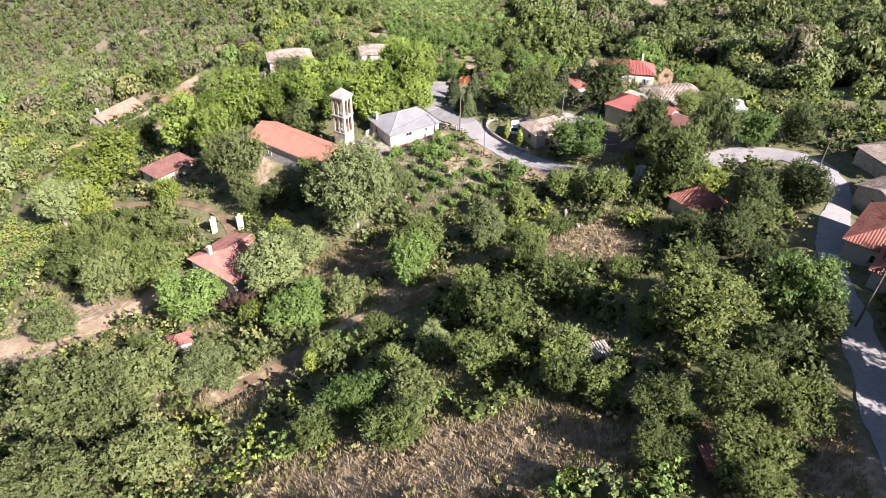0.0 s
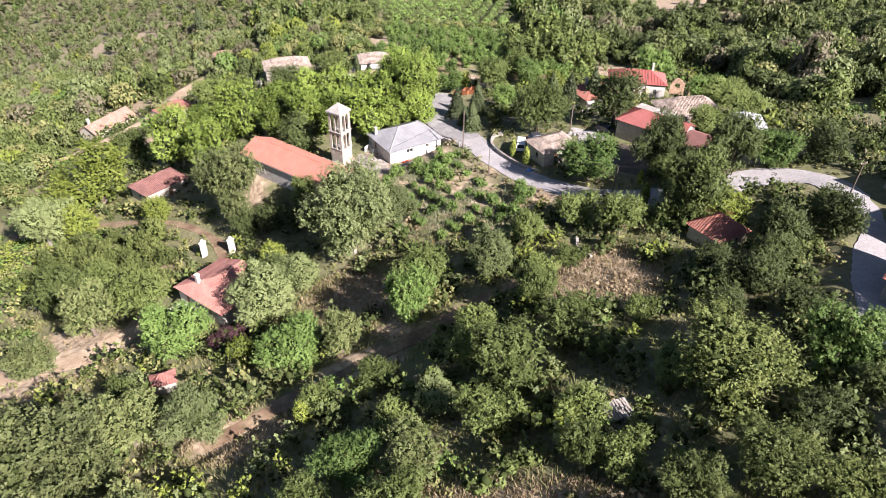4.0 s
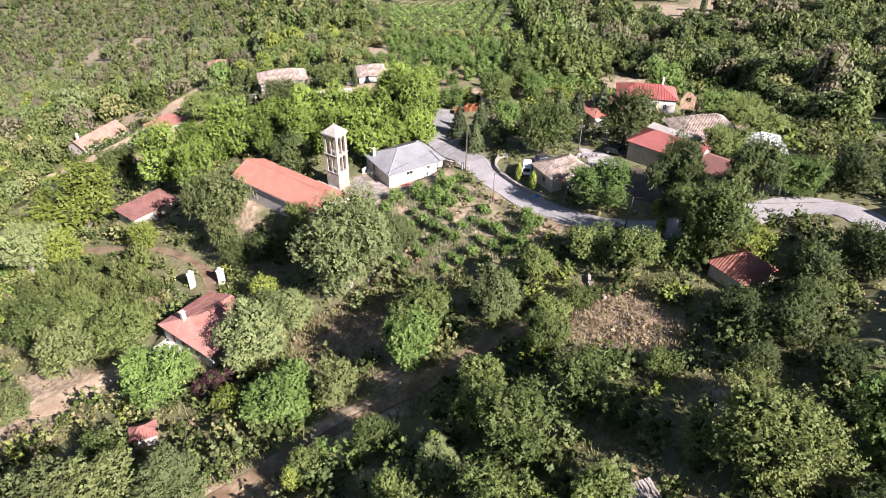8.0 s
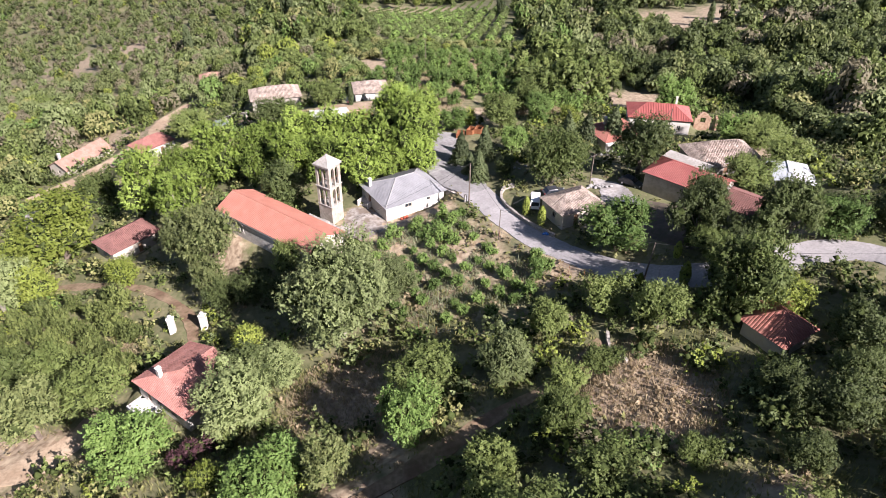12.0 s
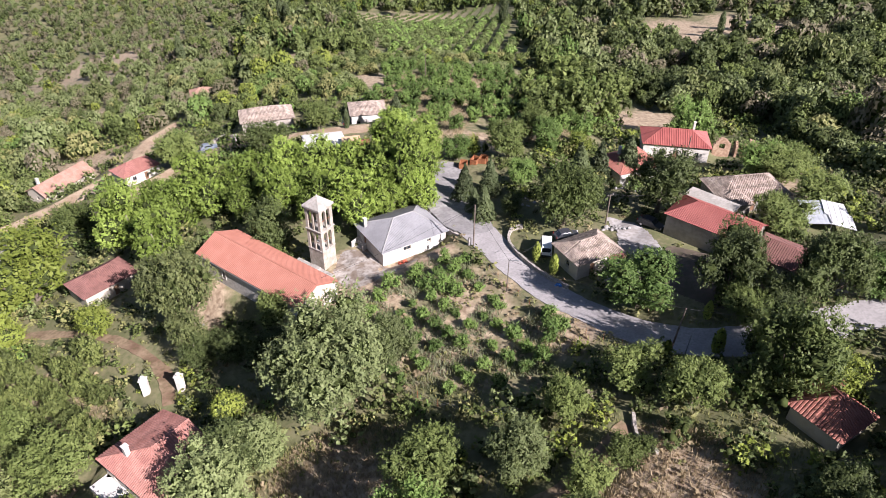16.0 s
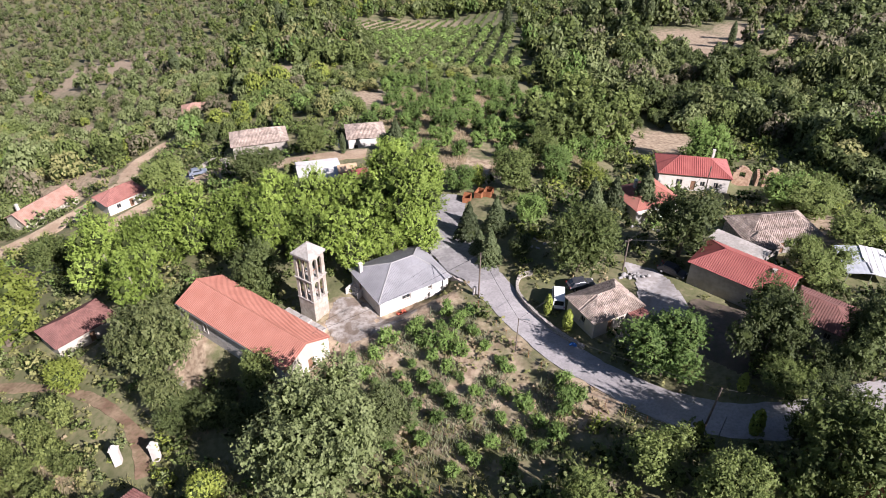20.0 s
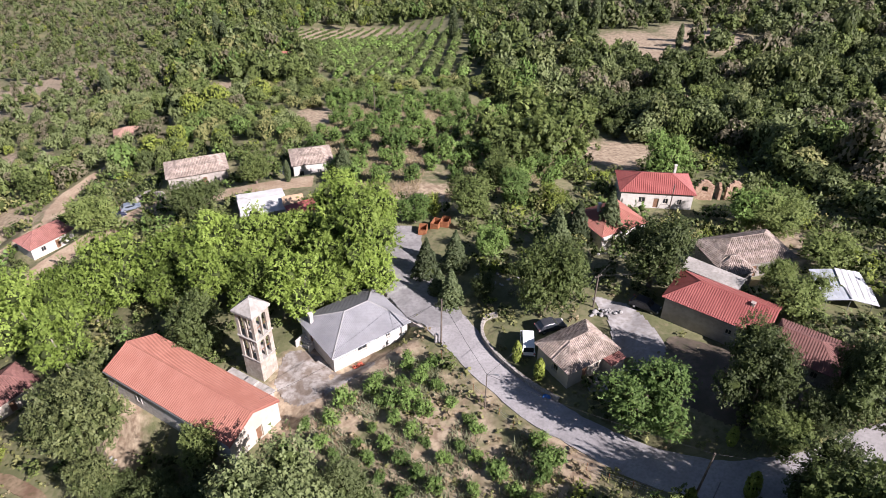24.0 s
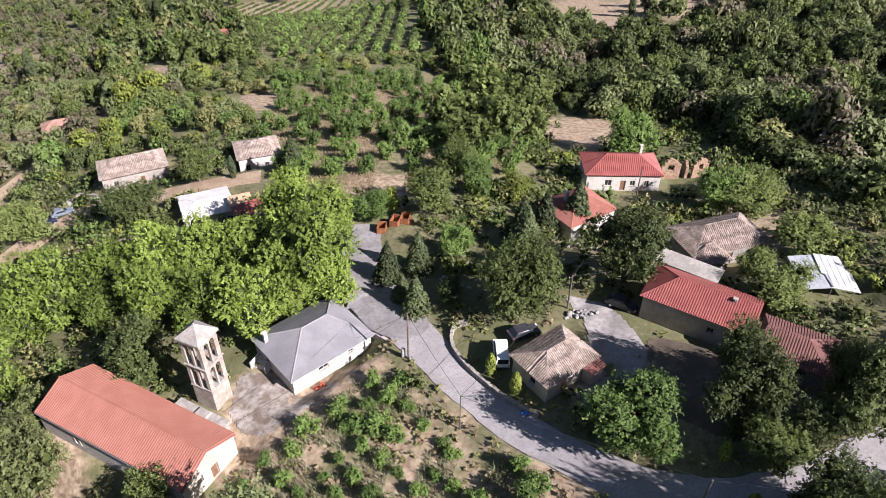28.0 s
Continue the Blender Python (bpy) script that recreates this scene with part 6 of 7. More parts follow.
plant_all("P", [(-59.6, 144.5, 6.0), (-54.6, 148.0, 4.9), (-51.4, 136.6, 4.5), (-51.2, 147.4, 4.9), (-46.2, 150.3, 5.5), (-37.5, 152.1, 5.0), (-30.4, 150.8, 5.2), (-24.9, 150.2, 5.0), (-30.7, 143.6, 4.7), (-38.8, 145.7, 3.5), (-24.4, 141.4, 4.2), (-17.8, 150.4, 4.5), (-16.3, 138.4, 4.9), (-11.0, 156.7, 5.6), (-9.2, 143.5, 6.0), (-5.9, 140.9, 3.7), (-6.8, 152.0, 5.2), (-11.6, 139.3, 3.7)])
plant_all("O", [(-43.2, 120.2, 5.7), (-42.8, 126.5, 4.2), (-36.6, 49.7, 4.6), (-28.9, 42.7, 4.2), (-36.3, 41.5, 4.2), (-42.8, 42.6, 3.8)])
plant_all("G", [(-9.3, 104.8, 3.6)])
plant_all("W", [(18.0, 167.4, 3.6), (56.3, 190.6, 5.5)])
plant_all("D", [(29.9, 217.3, 7.1), (32.1, 200.4, 7.1), (21.4, 190.2, 5.4), (38.9, 205.2, 4.0), (19.9, 206.1, 5.3), (-93.6, 216.5, 3.6)])
plant_all("S", [(66.5, 160.5, 4.0), (16.9, 174.9, 4.3), (-32.0, 188.5, 3.4), (-25.9, 113.6, 2.8), (-59.4, 99.2, 3.5)])
plant_all("S", [(11.4, 75.8, 2.3), (-76.3, 156.5, 4.7), (-66.8, 97.1, 4.6), (-40.2, 67.9, 2.7), (3.5, 68.3, 2.8), (21.9, 67.6, 1.7)])
plant_all("S", [(-5.3, 53.2, 2.3), (4.3, 51.5, 2.9), (12.0, 49.7, 2.3), (-4.3, 42.4, 2.9), (-12.9, 44.7, 2.3)])
plant_all("F", [(3.1, 138.6, 1.9), (21.7, 146.0, 3.4), (-13.4, 184.7, 3.2)])
plant_all("Y", [(25.3, 166.5, 2.9), (38.9, 91.5, 3.0), (-58.0, 121.6, 3.2), (-74.0, 122.9, 3.8), (10.5, 32.5, 1.2)])
plant_all("X", [(22.3, 29.1, 2.0)])
plant_all("C", [(-25.2, 187.0, 0.7), (-118, 330, 2.0), (-100, 445, 2.7), (-96, 442, 2.3), (27, 414, 2.5), (84, 395, 2.3), (90, 398, 2.6), (94, 392, 2.2), (98, 396, 2.4), (112, 330, 1.5)])
plant_all("R", [(-28.6, 81.5, 1.2)])
# (44.5, 45) to (39, 22): added, mostly out of view, to shade the lane
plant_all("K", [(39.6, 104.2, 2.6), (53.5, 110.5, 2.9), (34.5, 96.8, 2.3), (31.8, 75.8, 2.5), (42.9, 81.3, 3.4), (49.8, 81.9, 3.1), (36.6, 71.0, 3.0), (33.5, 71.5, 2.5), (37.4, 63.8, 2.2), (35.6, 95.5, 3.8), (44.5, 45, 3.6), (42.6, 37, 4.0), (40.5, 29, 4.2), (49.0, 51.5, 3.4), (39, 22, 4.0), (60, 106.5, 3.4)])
plant_all("J", [(30.9, 104.8, 0.55), (30.1, 98.6, 0.7), (24.4, 98.6, 0.55), (11.9, 122.6, 0.62), (14.0, 119.0, 0.66)])
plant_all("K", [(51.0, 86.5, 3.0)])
plant_all("Z", [(10.1, 142.5, 0.8), (11.2, 142.4, 0.8), (13.0, 142.1, 0.8), (9.9, 144.8, 0.8), (12.0, 143.5, 0.8)], "clipped shrubs by the square")
plant_all("D", [(-124.7, 431.4, 4.1), (-90.6, 359.5, 4.7), (-77.0, 356.7, 4.3), (-124.4, 374.4, 4.8), (-136.8, 371.3, 4.9), (-50.5, 286.7, 3.7), (-37.5, 342.3, 3.6), (-164.1, 526.9, 5.3), (-183.7, 521.4, 4.1), (-50.1, 324.3, 4.1), (-113.9, 455.7, 5.6), (-37.5, 290.9, 4.5), (-75.3, 400.7, 5.3), (82.3, 313.6, 4.6), (119.5, 285.7, 4.9), (34.2, 220.9, 3.9), (35.9, 204.7, 4.9), (48.1, 234.3, 5.3), (86.5, 245.8, 4.6), (103.5, 232.7, 5.1), (123.9, 234.2, 4.9), (119.5, 208.8, 3.7), (25.6, 206.1, 5.1)])
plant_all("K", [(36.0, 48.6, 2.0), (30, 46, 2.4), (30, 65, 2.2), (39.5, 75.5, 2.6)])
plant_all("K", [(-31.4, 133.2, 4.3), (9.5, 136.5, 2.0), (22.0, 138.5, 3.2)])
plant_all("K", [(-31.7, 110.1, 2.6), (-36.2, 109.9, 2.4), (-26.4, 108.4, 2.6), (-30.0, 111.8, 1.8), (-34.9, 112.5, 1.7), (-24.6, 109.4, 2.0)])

# trees that stand out one by one: kind, x, y, crown radius, height factor
SINGLE = {
    "G": [(-15.2, 98.4, 7.7, 1.18), (-26.5, 86.1, 5.5, 0.80), (-23.4, 92.5, 3.7, 0.78), (6.3, 84.2, 3.4, 1.14), (-81.0, 121.4, 6.0, 1.0), (-28.4, 59.3, 3.9, 0.78), (-1.0, 56.7, 2.3, 1.0)],
    "O": [(-40.2, 118.4, 5.6, 1.25), (-38.6, 112.6, 3.3, 1.3), (-13.5, 72.9, 2.9, 1.18), (-54.6, 86.5, 4.8, 1.11), (-36.1, 59.3, 5.0, 0.78), (-43.3, 53.8, 7.8, 0.78), (-3.0, 47.7, 3.2, 0.78), (-59.5, 77.1, 4.3, 0.87)],
    "W": [(58.5, 158.4, 5.2, 0.80), (-5.0, 76.8, 3.7, 1.33), (-38.2, 78.9, 5.4, 0.78), (-20.4, 71.8, 4.6, 0.78), (35.5, 53.1, 3.7, 1.13), (51.0, 105.5, 3.8, 1.0), (23.5, 109.1, 5.5, 0.78), (11.4, 146.5, 2.9, 1.0), (0.3, 160.9, 3.4, 0.78), (-9.4, 48.4, 3.3, 0.78)],
    "Y": [(-29.0, 98.6, 1.9, 1.41), (-75.6, 135.6, 8.8, 0.78), (-81.4, 131.1, 5.8, 0.78), (3.8, 163.2, 1.7, 1.4), (-27.1, 74.0, 1.8, 1.42), (-15.8, 59.0, 1.2, 1.44)],
    "S": [(11.2, 89.6, 2.3, 1.49), (10.9, 72.8, 2.4, 1.6), (33.2, 90.6, 4.5, 1.34), (24.6, 89.9, 3.3, 1.22), (18.9, 94.3, 3.1, 1.0), (-49.1, 91.6, 4.5, 0.88), (17.0, 131.8, 5.0, 1.18), (10.2, 161.8, 4.4, 0.94), (36.3, 104.5, 2.7, 0.78), (48.7, 126.5, 3.9, 0.78), (49.4, 133.4, 2.5, 1.0), (60.3, 139.1, 4.2, 0.78), (59.8, 154.9, 4.9, 0.78), (-63.9, 183.6, 5.2, 0.88), (6.9, 57.9, 4.4, 0.78), (2.7, 62.6, 2.5, 1.43), (14.0, 64.0, 3.5, 0.78), (11.4, 45.0, 1.9, 1.6), (14.4, 43.4, 2.3, 1.0), (-14.6, 60.1, 2.5, 0.78), (22.3, 55.4, 2.5, 0.79), (-4.0, 84.8, 4.1, 0.78), (12.3, 80.4, 2.4, 0.81), (16.7, 83.8, 2.2, 0.78), (35.0, 103.4, 2.9, 0.79), (-7.7, 63.0, 2.5, 0.89)],
    "X": [(25.6, 51.6, 6.2, 0.78), (18.9, 39.2, 3.3, 0.78), (24.8, 40.3, 4.1, 0.78), (28.9, 37.3, 3.1, 0.84), (23.4, 32.7, 3.6, 0.78), (17.0, 34.3, 2.6, 0.78)],
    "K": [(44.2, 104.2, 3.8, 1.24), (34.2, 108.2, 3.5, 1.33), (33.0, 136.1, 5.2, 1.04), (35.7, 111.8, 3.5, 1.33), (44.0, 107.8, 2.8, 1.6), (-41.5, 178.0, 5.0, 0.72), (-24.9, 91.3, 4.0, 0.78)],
    "F": [(1.5, 143.7, 2.5, 1.15), (5.9, 144.4, 2.5, 1.15), (4.6, 135.5, 2.3, 1.15), (22.2, 150.0, 2.9, 1.15), (32.3, 154.6, 3.4, 1.15), (26.8, 153.6, 2.8, 1.15)],
    "R": [(-31.2, 79.0, 1.8, 0.78)],
}
# unseen trees added east of the lane so that their shadows fall on it
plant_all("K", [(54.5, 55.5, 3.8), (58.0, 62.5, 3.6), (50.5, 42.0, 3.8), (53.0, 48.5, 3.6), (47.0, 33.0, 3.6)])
for key, places in SINGLE.items():
    for x, y, r, tall in places:
        plant(key, x, y, r, tall=tall)


# hazel rows below the path
HAZEL = [(-69, 119), (-57, 117), (-49, 107), (-46, 96), (-53, 91), (-74, 101), (-80, 111), (-75, 116)]
VINES = [(-98, 129), (-82, 129), (-68, 121), (-70, 117), (-77, 111), (-86, 106), (-100, 112)]


def inside(px, py, outline):
    hit = False
    for (x0, y0), (x1, y1) in zip(outline, outline[1:] + outline[:1]):
        if (y0 > py) != (y1 > py) and px < (x1 - x0) * (py - y0) / (y1 - y0) + x0:
            hit = not hit
    return hit


r_h = random.Random(14)
for i in range(-13, 14):
    for j in range(-5, 6):
        c = Vector((-63, 106)) + Vector((0.787, -0.617)) * (i * 2.1) + Vector((0.617, 0.787)) * (j * 3.9)
        if inside(c.x, c.y, HAZEL) and r_h.random() < 0.9:
            plant("V", c.x + r_h.uniform(-0.5, 0.5), c.y + r_h.uniform(-0.5, 0.5), r_h.uniform(1.5, 2.1), "hazel rows below the path", tall=r_h.uniform(1.25, 1.65))

# young orchard in front of the hall
row, across = Vector((0.835, 0.55)), Vector((-0.55, 0.835))
orchard = [(-18.5, 113.5), (-12.5, 119), (-3, 125.5), (1.6, 124.5), (6.5, 116), (15, 105.4), (9, 97), (0, 96.5), (-7, 100)]

r_o = random.Random(4)
for i in range(-9, 12):
    for j in range(-9, 10):
        c = Vector((0, 111)) + row * (i * 2.9) + across * (j * 2.9 + (i % 2) * 0.6)
        x, y = c.x + r_o.uniform(-0.5, 0.5), c.y + r_o.uniform(-0.5, 0.5)
        if inside(x, y, orchard) and r_o.random() < 0.86 and math.hypot(x + 13.7, y - 103.2) > 5.5:
            big = y > 117 or x > 7
            plant("B", x, y, r_o.uniform(0.8, 1.2) * (1.15 if big else 0.9), "young orchard by the hall")
for i in range(8):
    for j in range(13):
        x, y = -20 + i * 6.9 + (j % 2) * 3.2 + r_o.uniform(-1.2, 1.2), 180 + j * 6.6 + r_o.uniform(-1.2, 1.2)
        if r_o.random() < 0.88:
            plant("Q", x, y, r_o.uniform(1.7, 2.6), "old orchard behind the square", tall=r_o.uniform(0.85, 1.1))


# ---- undergrowth and woods ----
def clump_template(seed, lobes, leaves, leaf, flat, core=0.55, loose=0.1):
    v, f, outer = broad_crown(seed, lobes, leaves, leaf, flat, 0.5, core, 0.25, loose, 3)
    inner = np.arange(len(f)) >= outer
    return v, np.array(f), inner


def round_clump(seed, lobes, leaves, leaf, flat=1.05, lump=0.40):
    """A compact crown for woods: lobes thickly clad in leaves, over cores coloured dark to paint the inner shade."""
    rng = np.random.default_rng(seed)
    d = rng.normal(size=(lobes, 3))
    d /= np.linalg.norm(d, axis=1, keepdims=True)
    d[:, 2] = np.abs(d[:, 2]) * 1.15 - 0.35
    c = d * rng.uniform(0.42, 0.80, (lobes, 1)) * np.array([1, 1, flat]) * rng.uniform(0.85, 1.12, 3)
    r = lump * rng.uniform(0.6, 1.15, lobes)
    which = rng.choice(lobes, leaves * 3, p=r**2 / (r**2).sum())
    u = rng.normal(size=(leaves * 3, 3))
    u[:, 2] += 0.3
    u /= np.linalg.norm(u, axis=1, keepdims=True)
    pos = c[which] + u * (r[which] * (0.86 + 0.34 * rng.uniform(0, 1, leaves * 3) ** 2))[:, None]
    gap = np.linalg.norm(pos[:, None] - c[None], axis=2) / r[None] + 9 * (np.arange(lobes)[None] == which[:, None])
    keep = np.where((gap.min(1) > 0.85) & (pos[:, 2] > -0.75))[0][:leaves]
    v, q = leaf_quads(pos[keep], u[keep] + 0.42 * rng.normal(size=(len(keep), 3)) + np.array([0, 0, 0.2]), leaf, rng, corners=3)
    cv = [c[j] + OCT * r[j] * 0.82 * rng.uniform(0.8, 1.1, (6, 1)) for j in range(lobes)]
    cf = np.concatenate([np.array(OCT_TRI) + len(v) + 6 * j for j in range(lobes)])
    return np.concatenate([v] + cv), np.concatenate([q, cf]), np.arange(len(q) + len(cf)) >= len(q)


def thicket(name, label, category, rows, templates, mats):
    """One sheet of many plants: rows of x, y, radius, height factor, material number."""
    rng = np.random.default_rng(len(rows))
    rows = np.array(rows, float)
    zs = height(rows[:, 0], rows[:, 1])
    allv, tri, mt, base = [], [], [], 0
    for (x, y, r, hf, mat), z in zip(rows, zs):
        v, q, inner = templates[rng.integers(len(templates))]
        w = rng.uniform(0, 6.283)
        c, s = math.cos(w), math.sin(w)
        up = 0.55 * r * hf
        p_ = np.stack([x + r * (v[:, 0] * c - v[:, 1] * s), y + r * (v[:, 0] * s + v[:, 1] * c), z + up + r * hf * v[:, 2]], -1)
        allv.append(p_)
        tri.append(q + base)
        # cores get the last material, the painted inner shade
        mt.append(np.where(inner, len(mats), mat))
        base += len(v)
    v = np.concatenate(allv)
    t = np.concatenate(tri)
    me_ = bpy.data.meshes.new(name)
    me_.vertices.add(len(v))
    me_.vertices.foreach_set("co", v.astype(np.float32).ravel())
    me_.loops.add(3 * len(t))
    me_.loops.foreach_set("vertex_index", t.ravel().astype(np.int32))
    me_.polygons.add(len(t))
    me_.polygons.foreach_set("loop_start", (np.arange(len(t)) * 3).astype(np.int32))
    for m_ in mats + [M["crown_shade"]]:
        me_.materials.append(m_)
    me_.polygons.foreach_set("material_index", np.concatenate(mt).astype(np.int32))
    me_.update(calc_edges=True)
    return tagged(new(name, me_), label, category, kind="stuff")


def smooth_noise(x, y, scale, seed):
    return np.array([noise.noise(Vector((a * scale, b * scale, seed))) for a, b in zip(x, y)])


def free_places(x0, x1, y0, y1, step, seed, road_gap=1.0, pad_gap_m=0.8):
    rng = np.random.default_rng(seed)
    gx_, gy_ = np.meshgrid(np.arange(x0, x1, step), np.arange(y0, y1, step))
    x = gx_.ravel() + rng.uniform(-0.5, 0.5, gx_.size) * step
    y = gy_.ravel() + rng.uniform(-0.5, 0.5, gx_.size) * step
    gap, _ = near_road(x, y)
    ok = gap > road_gap
    for p_ in PADS:
        ok &= pad_gap(x, y, p_) > pad_gap_m
    return x[ok], y[ok], rng


def dryness(x, y):
    d = np.zeros(len(x))
    for cx, cy, a, b, s in DRY:
        d = np.maximum(d, s * np.clip(1.35 - np.hypot((x - cx) / a, (y - cy) / b), 0, 1))
    return d


YARDS = [(-15, 124, 6.5), (-8, 126, 5), (26, 121, 7), (27, 129, 5), (0, 142, 7), (1, 150, 5), (15, 126, 4), (4, 133, 4), (-38, 121, 5), (8, 128.5, 3.0), (-47, 90.5, 5), (36, 121, 3.5), (-71, 178, 4), (30, 114, 6.5), (38, 117.5, 5), (61, 173.5, 6), (-23, 191, 5), (-24, 178, 5), (-42.5, 87.5, 4), (0.5, 157.5, 6.5), (3.8, 158.2, 5), (5, 152, 3), (47, 166.5, 6), (41, 167, 4), (50, 208, 7), (57, 212, 7), (8, 139, 4.5), (-53, 372, 7), (-51, 358, 7), (-49, 345, 6), (-71, 291, 8), (-63, 302, 7), (-66, 283, 6), (-24.5, 241, 5), (-23, 234, 4), (-82, 251, 5), (-79, 245, 4), (-60, 80, 3.5), (-55, 80.5, 3.5), (-50, 84, 3.2)]


def cleared(x, y):
    c = np.zeros(len(x), bool)
    for cx, cy, r in YARDS:
        c |= np.hypot(x - cx, y - cy) < r
    return c


NEAR_T = [clump_template(s, 8, 330, 0.128, 0.9, 0.46) for s in range(6)]
LOW_T = [clump_template(20 + s, 5, 55, 0.34, 0.8, 0) for s in range(5)]
ROW_T = [round_clump(80 + s, 5, 110, 0.22, 1.0, 0.50) for s in range(4)]
DISTANT_T = [round_clump(60 + s, 7, 130, 0.205, 1.0, 0.44) for s in range(6)]
FAR_T = [round_clump(40 + s, 13, 660, 0.108) for s in range(8)]
MIXED = [M["leaf_mid"], M["leaf_olive"], M["leaf_oak"], M["leaf_weed"], M["leaf_dry"], M["leaf_yellow"], M["leaf_walnut"], M["leaf_dark"]]

OPEN = [(-10.5, 69, 4.2), (-6.5, 76, 3.2), (20.5, 78.5, 6.0), (24.5, 75.5, 3.6), (16.5, 80.5, 3.6), (-13.5, 87, 5.5), (-19, 84, 3.0), (-23, 58.5, 3.6), (-27, 55.5, 2.6), (-2, 38.5, 5), (6, 37.5, 5), (13, 37, 4), (-9, 40, 3)]


def open_ground(x, y):
    c = np.zeros(len(x), bool)
    for cx, cy, r in OPEN:
        c |= np.hypot(x - cx, y - cy) < r
    return c & (np.random.default_rng(77).uniform(0, 1, len(x)) < 0.9)


# bushes between the houses and below the flight path
x, y, rng = free_places(-108, 84, 22, 216, 2.65, 1, 1.3, 1.0)
d = dryness(x, y)
nz = smooth_noise(x, y, 0.09, 3.0)
keep = (rng.uniform(0, 1, len(x)) < np.clip(np.where((y > 150) | (x > 60) | (x < -75) | ((x > 24) & (y < 126)), 0.86, 0.66) + 0.9 * nz - 0.95 * d, 0.03, 0.95)) & ~cleared(x, y) & ~open_ground(x, y)
keep &= ~((x > -20) & (x < 33) & (y > 172))
keep &= ~np.array([inside(a, b, orchard) for a, b in zip(x, y)])
keep &= ~np.array([inside(a, b, HAZEL) or inside(a, b, VINES) for a, b in zip(x, y)])
x, y = x[keep], y[keep]
rows = []
for a, b in zip(x, y):
    small = rng.uniform(0.6, 1.6)
    if (b < 98 or b > 150 or a > 60 or a < -60) and rng.random() < 0.5:
        small = rng.uniform(1.3, 2.3)
    # eastern bushes more often take dark leaves: that corner's shade put into their colour
    rows.append((a, b, small, rng.uniform(0.75, 1.15), 7 if rng.random() < (0.5 if a > 22 and b < 126 else 0.12) else rng.choice(7, p=[0.32, 0.18, 0.12, 0.16, 0.03, 0.09, 0.10])))
thicket("undergrowth", "tangled green bushes and scrub between trees and paths", "bushes", rows, NEAR_T, MIXED)

# weeds and low plants
x, y, rng = free_places(-75, 60, 26, 135, 1.35, 2, 0.3, 0.3)
nz = smooth_noise(x, y, 0.15, 8.0)
keep = (rng.uniform(0, 1, len(x)) < np.clip(0.6 + 0.8 * nz, 0.1, 0.9)) & ~cleared(x, y)
x, y = x[keep], y[keep]
d = dryness(x, y)
rows = [(a, b, rng.uniform(0.3, 0.8), rng.uniform(0.5, 0.9), 1 if rng.random() < e_ else 0) for a, b, e_ in zip(x, y, np.clip(d * 1.1, 0.1, 0.9))]
thicket("weeds", "low weeds and dry grass tufts over the open ground", "weeds", rows, LOW_T, [M["leaf_weed"], M["leaf_grass"]])


# dry grass
def grass(name, label, places, rng, tall, mat="leaf_grass"):
    k = len(places)
    p_ = np.array(places)
    z = height(p_[:, 0], p_[:, 1])
    w = rng.uniform(0, 6.283, k)
    h = rng.uniform(0.5, 1.2, k) * tall
    lean = rng.normal(0, 0.3, (k, 2)) * h[:, None]
    wd = rng.uniform(0.04, 0.09, k)
    a = np.c_[p_[:, 0] - wd * np.cos(w), p_[:, 1] - wd * np.sin(w), z - 0.05]
    b = np.c_[p_[:, 0] + wd * np.cos(w), p_[:, 1] + wd * np.sin(w), z - 0.05]
    c = np.c_[p_[:, 0] + lean[:, 0], p_[:, 1] + lean[:, 1], z + h]
    me_ = bpy.data.meshes.new(name)
    v = np.stack([a, b, c], 1).reshape(-1, 3)
    me_.vertices.add(3 * k)
    me_.vertices.foreach_set("co", v.astype(np.float32).ravel())
    me_.loops.add(3 * k)
    me_.loops.foreach_set("vertex_index", np.arange(3 * k, dtype=np.int32))
    me_.polygons.add(k)
    me_.polygons.foreach_set("loop_start", np.arange(0, 3 * k, 3, dtype=np.int32))
    me_.materials.append(M[mat])
    me_.update(calc_edges=True)
    tagged(new(name, me_), label, "grass", kind="stuff")


rng = np.random.default_rng(12)
blades = []
for cx, cy, a, b, s in DRY[:5] + DRY[16:18]:
    k = int(a * b * 100 * s)
    u, w = np.sqrt(rng.uniform(0, 1, k)) * 1.15, rng.uniform(0, 6.283, k)
    blades.append(np.c_[cx + a * u * np.cos(w), cy + b * u * np.sin(w)])
blades = np.concatenate(blades)
gap, _ = near_road(blades[:, 0], blades[:, 1])
ok = (gap > 0.2) & ~cleared(blades[:, 0], blades[:, 1])
for p_ in PADS:
    ok &= pad_gap(blades[:, 0], blades[:, 1], p_) > 0.2
grass("dry_grass", "tall dry straw-coloured grass on the clearings", blades[ok], rng, 0.55)

k = 16000
tx_, ty_ = rng.uniform(-16, 14, k), rng.uniform(98, 125, k)
nz = smooth_noise(tx_, ty_, 0.22, 4.0)
ok = np.array([inside(a, b, orchard) for a, b in zip(tx_, ty_)]) & (nz > -0.08) & (near_road(tx_, ty_)[0] > 0.6)
grass("tall_grass", "tall grey-green grass between the young fruit trees", np.c_[tx_, ty_][ok], rng, 0.8, "leaf_tall_grass")

k = 60000
tx_, ty_ = rng.uniform(-70, 40, k), rng.uniform(26, 104, k)
nz = smooth_noise(tx_, ty_, 0.12, 7.0)
ok = (nz > -0.12) & (near_road(tx_, ty_)[0] > 0.3) & ~cleared(tx_, ty_) & (dryness(tx_, ty_) < 0.6)
for p_ in PADS:
    ok &= pad_gap(tx_, ty_, p_) > 0.3
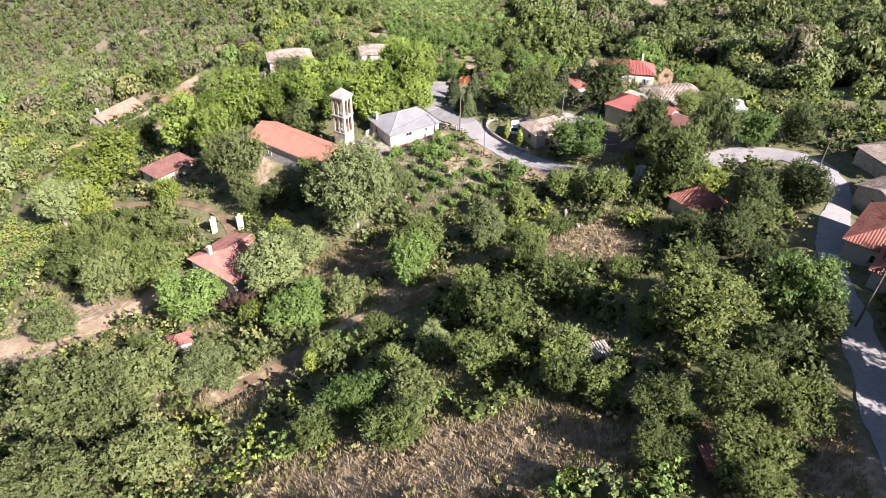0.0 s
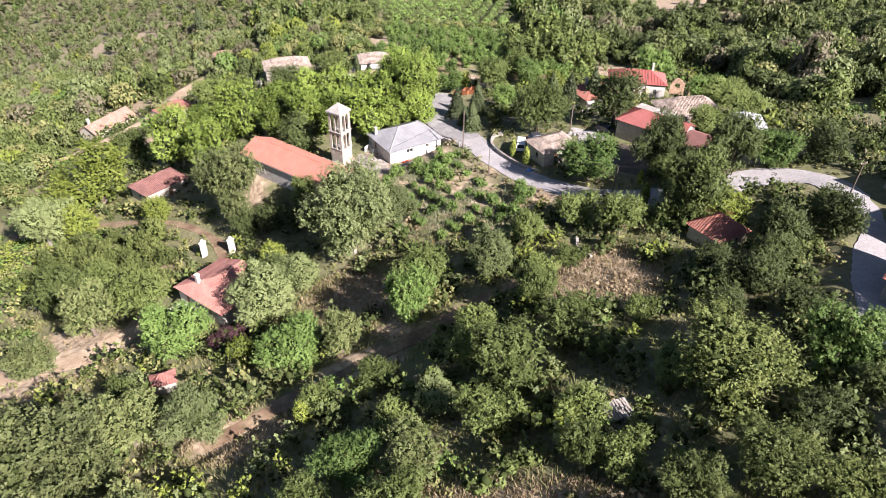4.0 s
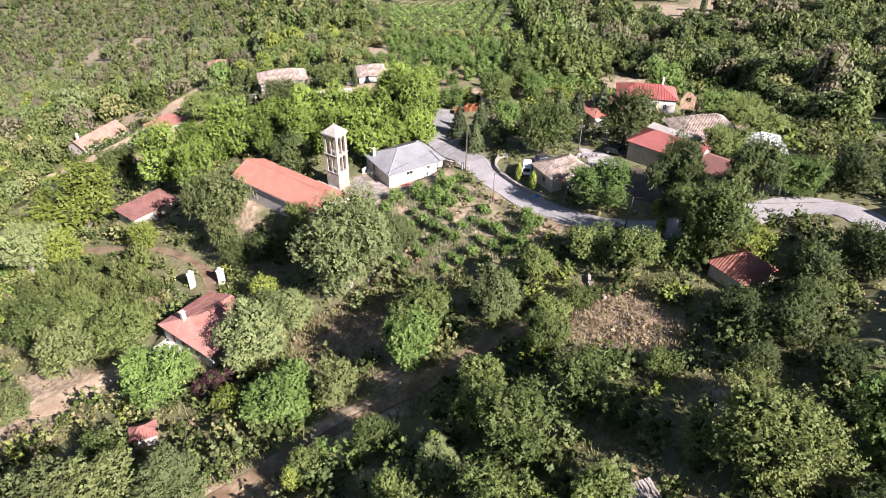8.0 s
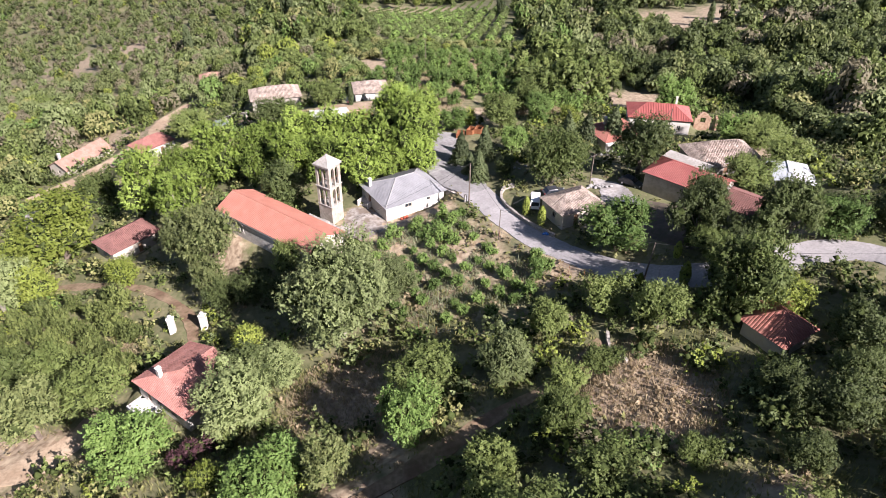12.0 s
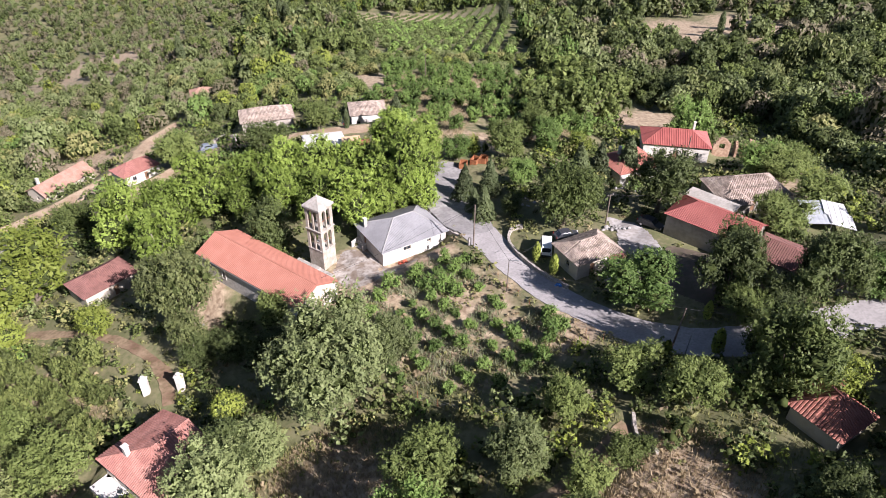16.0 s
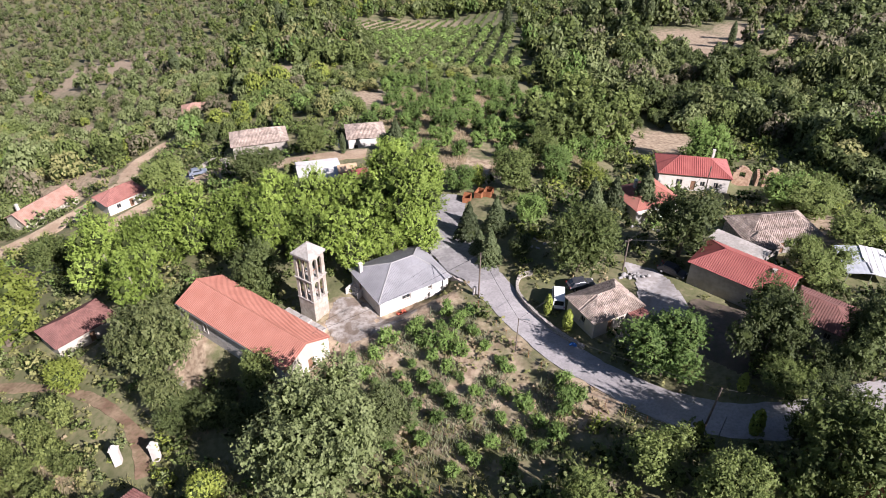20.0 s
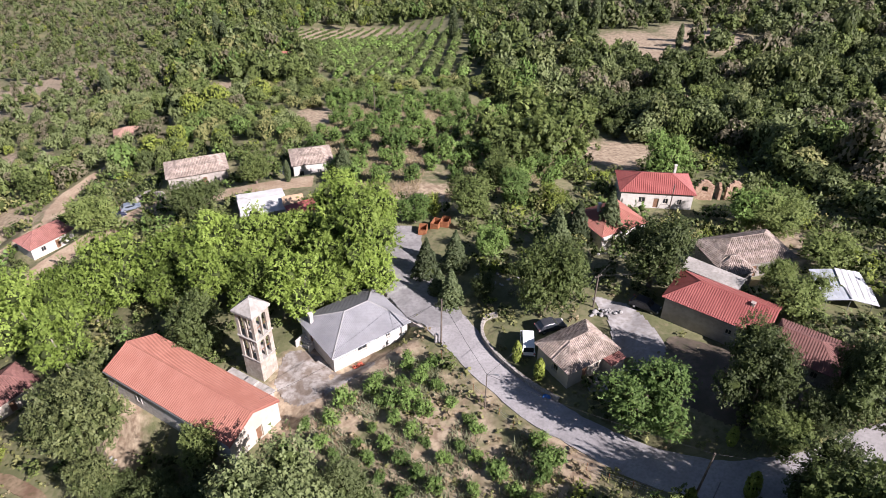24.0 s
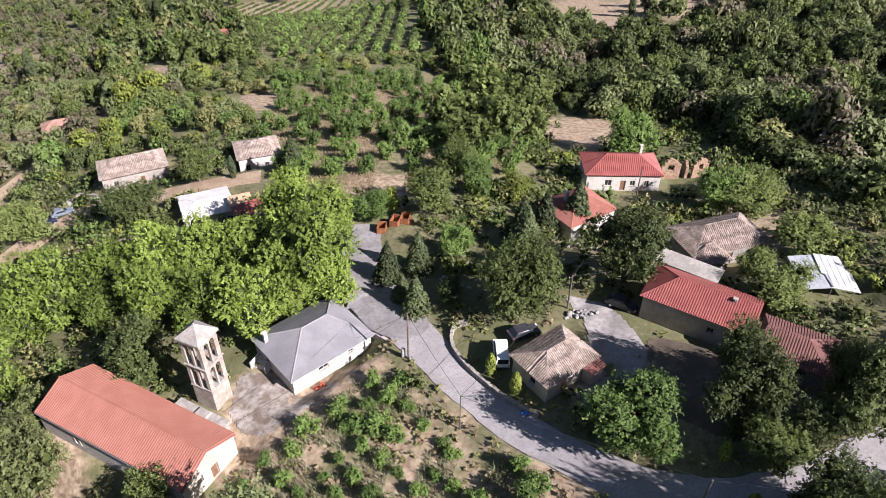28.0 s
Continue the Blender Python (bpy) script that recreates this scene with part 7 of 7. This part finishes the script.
grass("green_grass", "rank yellow-green grass between the trees", np.c_[tx_, ty_][ok], rng, 0.7, "leaf_weed")

# woods beyond the village
x, y, rng = free_places(-320, 240, 150, 330, 5.0, 5, 2.4, 2.0)
x2, y2, _ = free_places(-520, 340, 330, 760, 6.4, 6)
x, y = np.r_[x, x2], np.r_[y, y2]
wide = (x > -46 - 0.68 * y) & (x < 62 + 0.47 * y) & ((x < 60) | (y < 520))
outside = (y > 214) | (x < -104) | (x > 80)
mid_orchard = (x > -24) & (x < 30) & (y > 172) & (y < 262)
far_rows = (x > -38 - (y - 340) * 0.21) & (x < 30 + (y - 340) * 0.05) & (y > 296) & (y < 515)
d = dryness(x, y)
nz = smooth_noise(x, y, 0.035, 1.0)
scrub = (x < -70 - 0.28 * (y - 260)) & (y > 230)
prob = np.clip(np.where(scrub, 0.86, np.where(x > 36 + 0.1 * (y - 200), 0.66, 0.88)) + 0.6 * nz - 1.0 * d, 0.02, 0.98)
keep = wide & outside & ~mid_orchard & ~far_rows & ~cleared(x, y) & (rng.uniform(0, 1, len(x)) < prob)
x, y, scrub, nz = x[keep], y[keep], scrub[keep], nz[keep]
tone = smooth_noise(x, y, 0.02, 6.0)
hue = smooth_noise(x, y, 0.06, 11.0)
rows = []
for a, b, sc, t_, u_ in zip(x, y, scrub, tone, hue):
    east = a > 36 + 0.1 * (b - 200)
    r = rng.uniform(1.8, 3.8) if sc else rng.uniform(3.2, 5.8) if east else rng.uniform(2.8, 5.2)
    tall = rng.uniform(0.95, 1.5)
    if b < 240 and -66 < a < 60:
        r = rng.uniform(1.6, 3.2)
    elif 240 <= b < 300 and -46 < a < 32:
        r, tall = rng.uniform(1.8, 3.1), rng.uniform(0.8, 1.0)
    elif not sc and rng.random() < 0.12:
        r, tall = r * 1.25, tall * 1.15
    if sc:
        pr = [0.10, 0.42, 0.12, 0.06, 0.27, 0.02, 0.01]
        dark = 0.05
    elif east:
        pr = [0.14, 0.26, 0.30, 0.02, 0.26, 0.0, 0.02] if u_ > 0.02 else [0.42, 0.12, 0.32, 0.02, 0.06, 0.02, 0.04]
        dark = 0.46 if u_ < 0.08 else 0.12
    else:
        pr = [0.38, 0.18, 0.08, 0.14, 0.03, 0.10, 0.09]
        dark = min(0.25, max(0.0, 0.04 + 0.6 * t_))
    rows.append((a, b, r, tall, 7 if rng.random() < dark else rng.choice(7, p=pr)))
thicket("far_woods", "mixed woods and scrub on the slopes beyond the village", "woods", [q for q in rows if q[1] < 310], FAR_T, MIXED)
thicket("distant_woods", "grey-green woods on the distant slopes", "woods", [q for q in rows if q[1] >= 310], DISTANT_T, MIXED)
rows = []
for i in range(60):
    for j in range(67):
        a, b = -170 + i * 6.6 + j * 0.42 + rng.uniform(-0.3, 0.3), 302 + j * 3.2 + rng.uniform(-0.3, 0.3)
        if -34 - (b - 340) * 0.21 < a < 27 + (b - 340) * 0.05 and rng.random() < 0.94:
            near = b < 432 + 0.25 * a
            rows.append((a, b, rng.uniform(2.1, 2.6) if near else rng.uniform(0.8, 1.2), rng.uniform(0.9, 1.15), 6 if rng.random() < 0.35 else 7))
thicket("far_orchard", "even rows of round dark green orchard trees on the far slope", "orchard", rows, ROW_T, MIXED)

x, y, rng = free_places(-102, -64, 104, 132, 1.7, 15)
rows = [(a, b, rng.uniform(0.8, 1.5), rng.uniform(0.55, 0.9), rng.choice([5, 5, 3, 6])) for a, b in zip(x, y) if inside(a, b, VINES)]
thicket("vine_patch", "bright yellow-green patch of low vines", "vines", rows, NEAR_T[:3], MIXED)
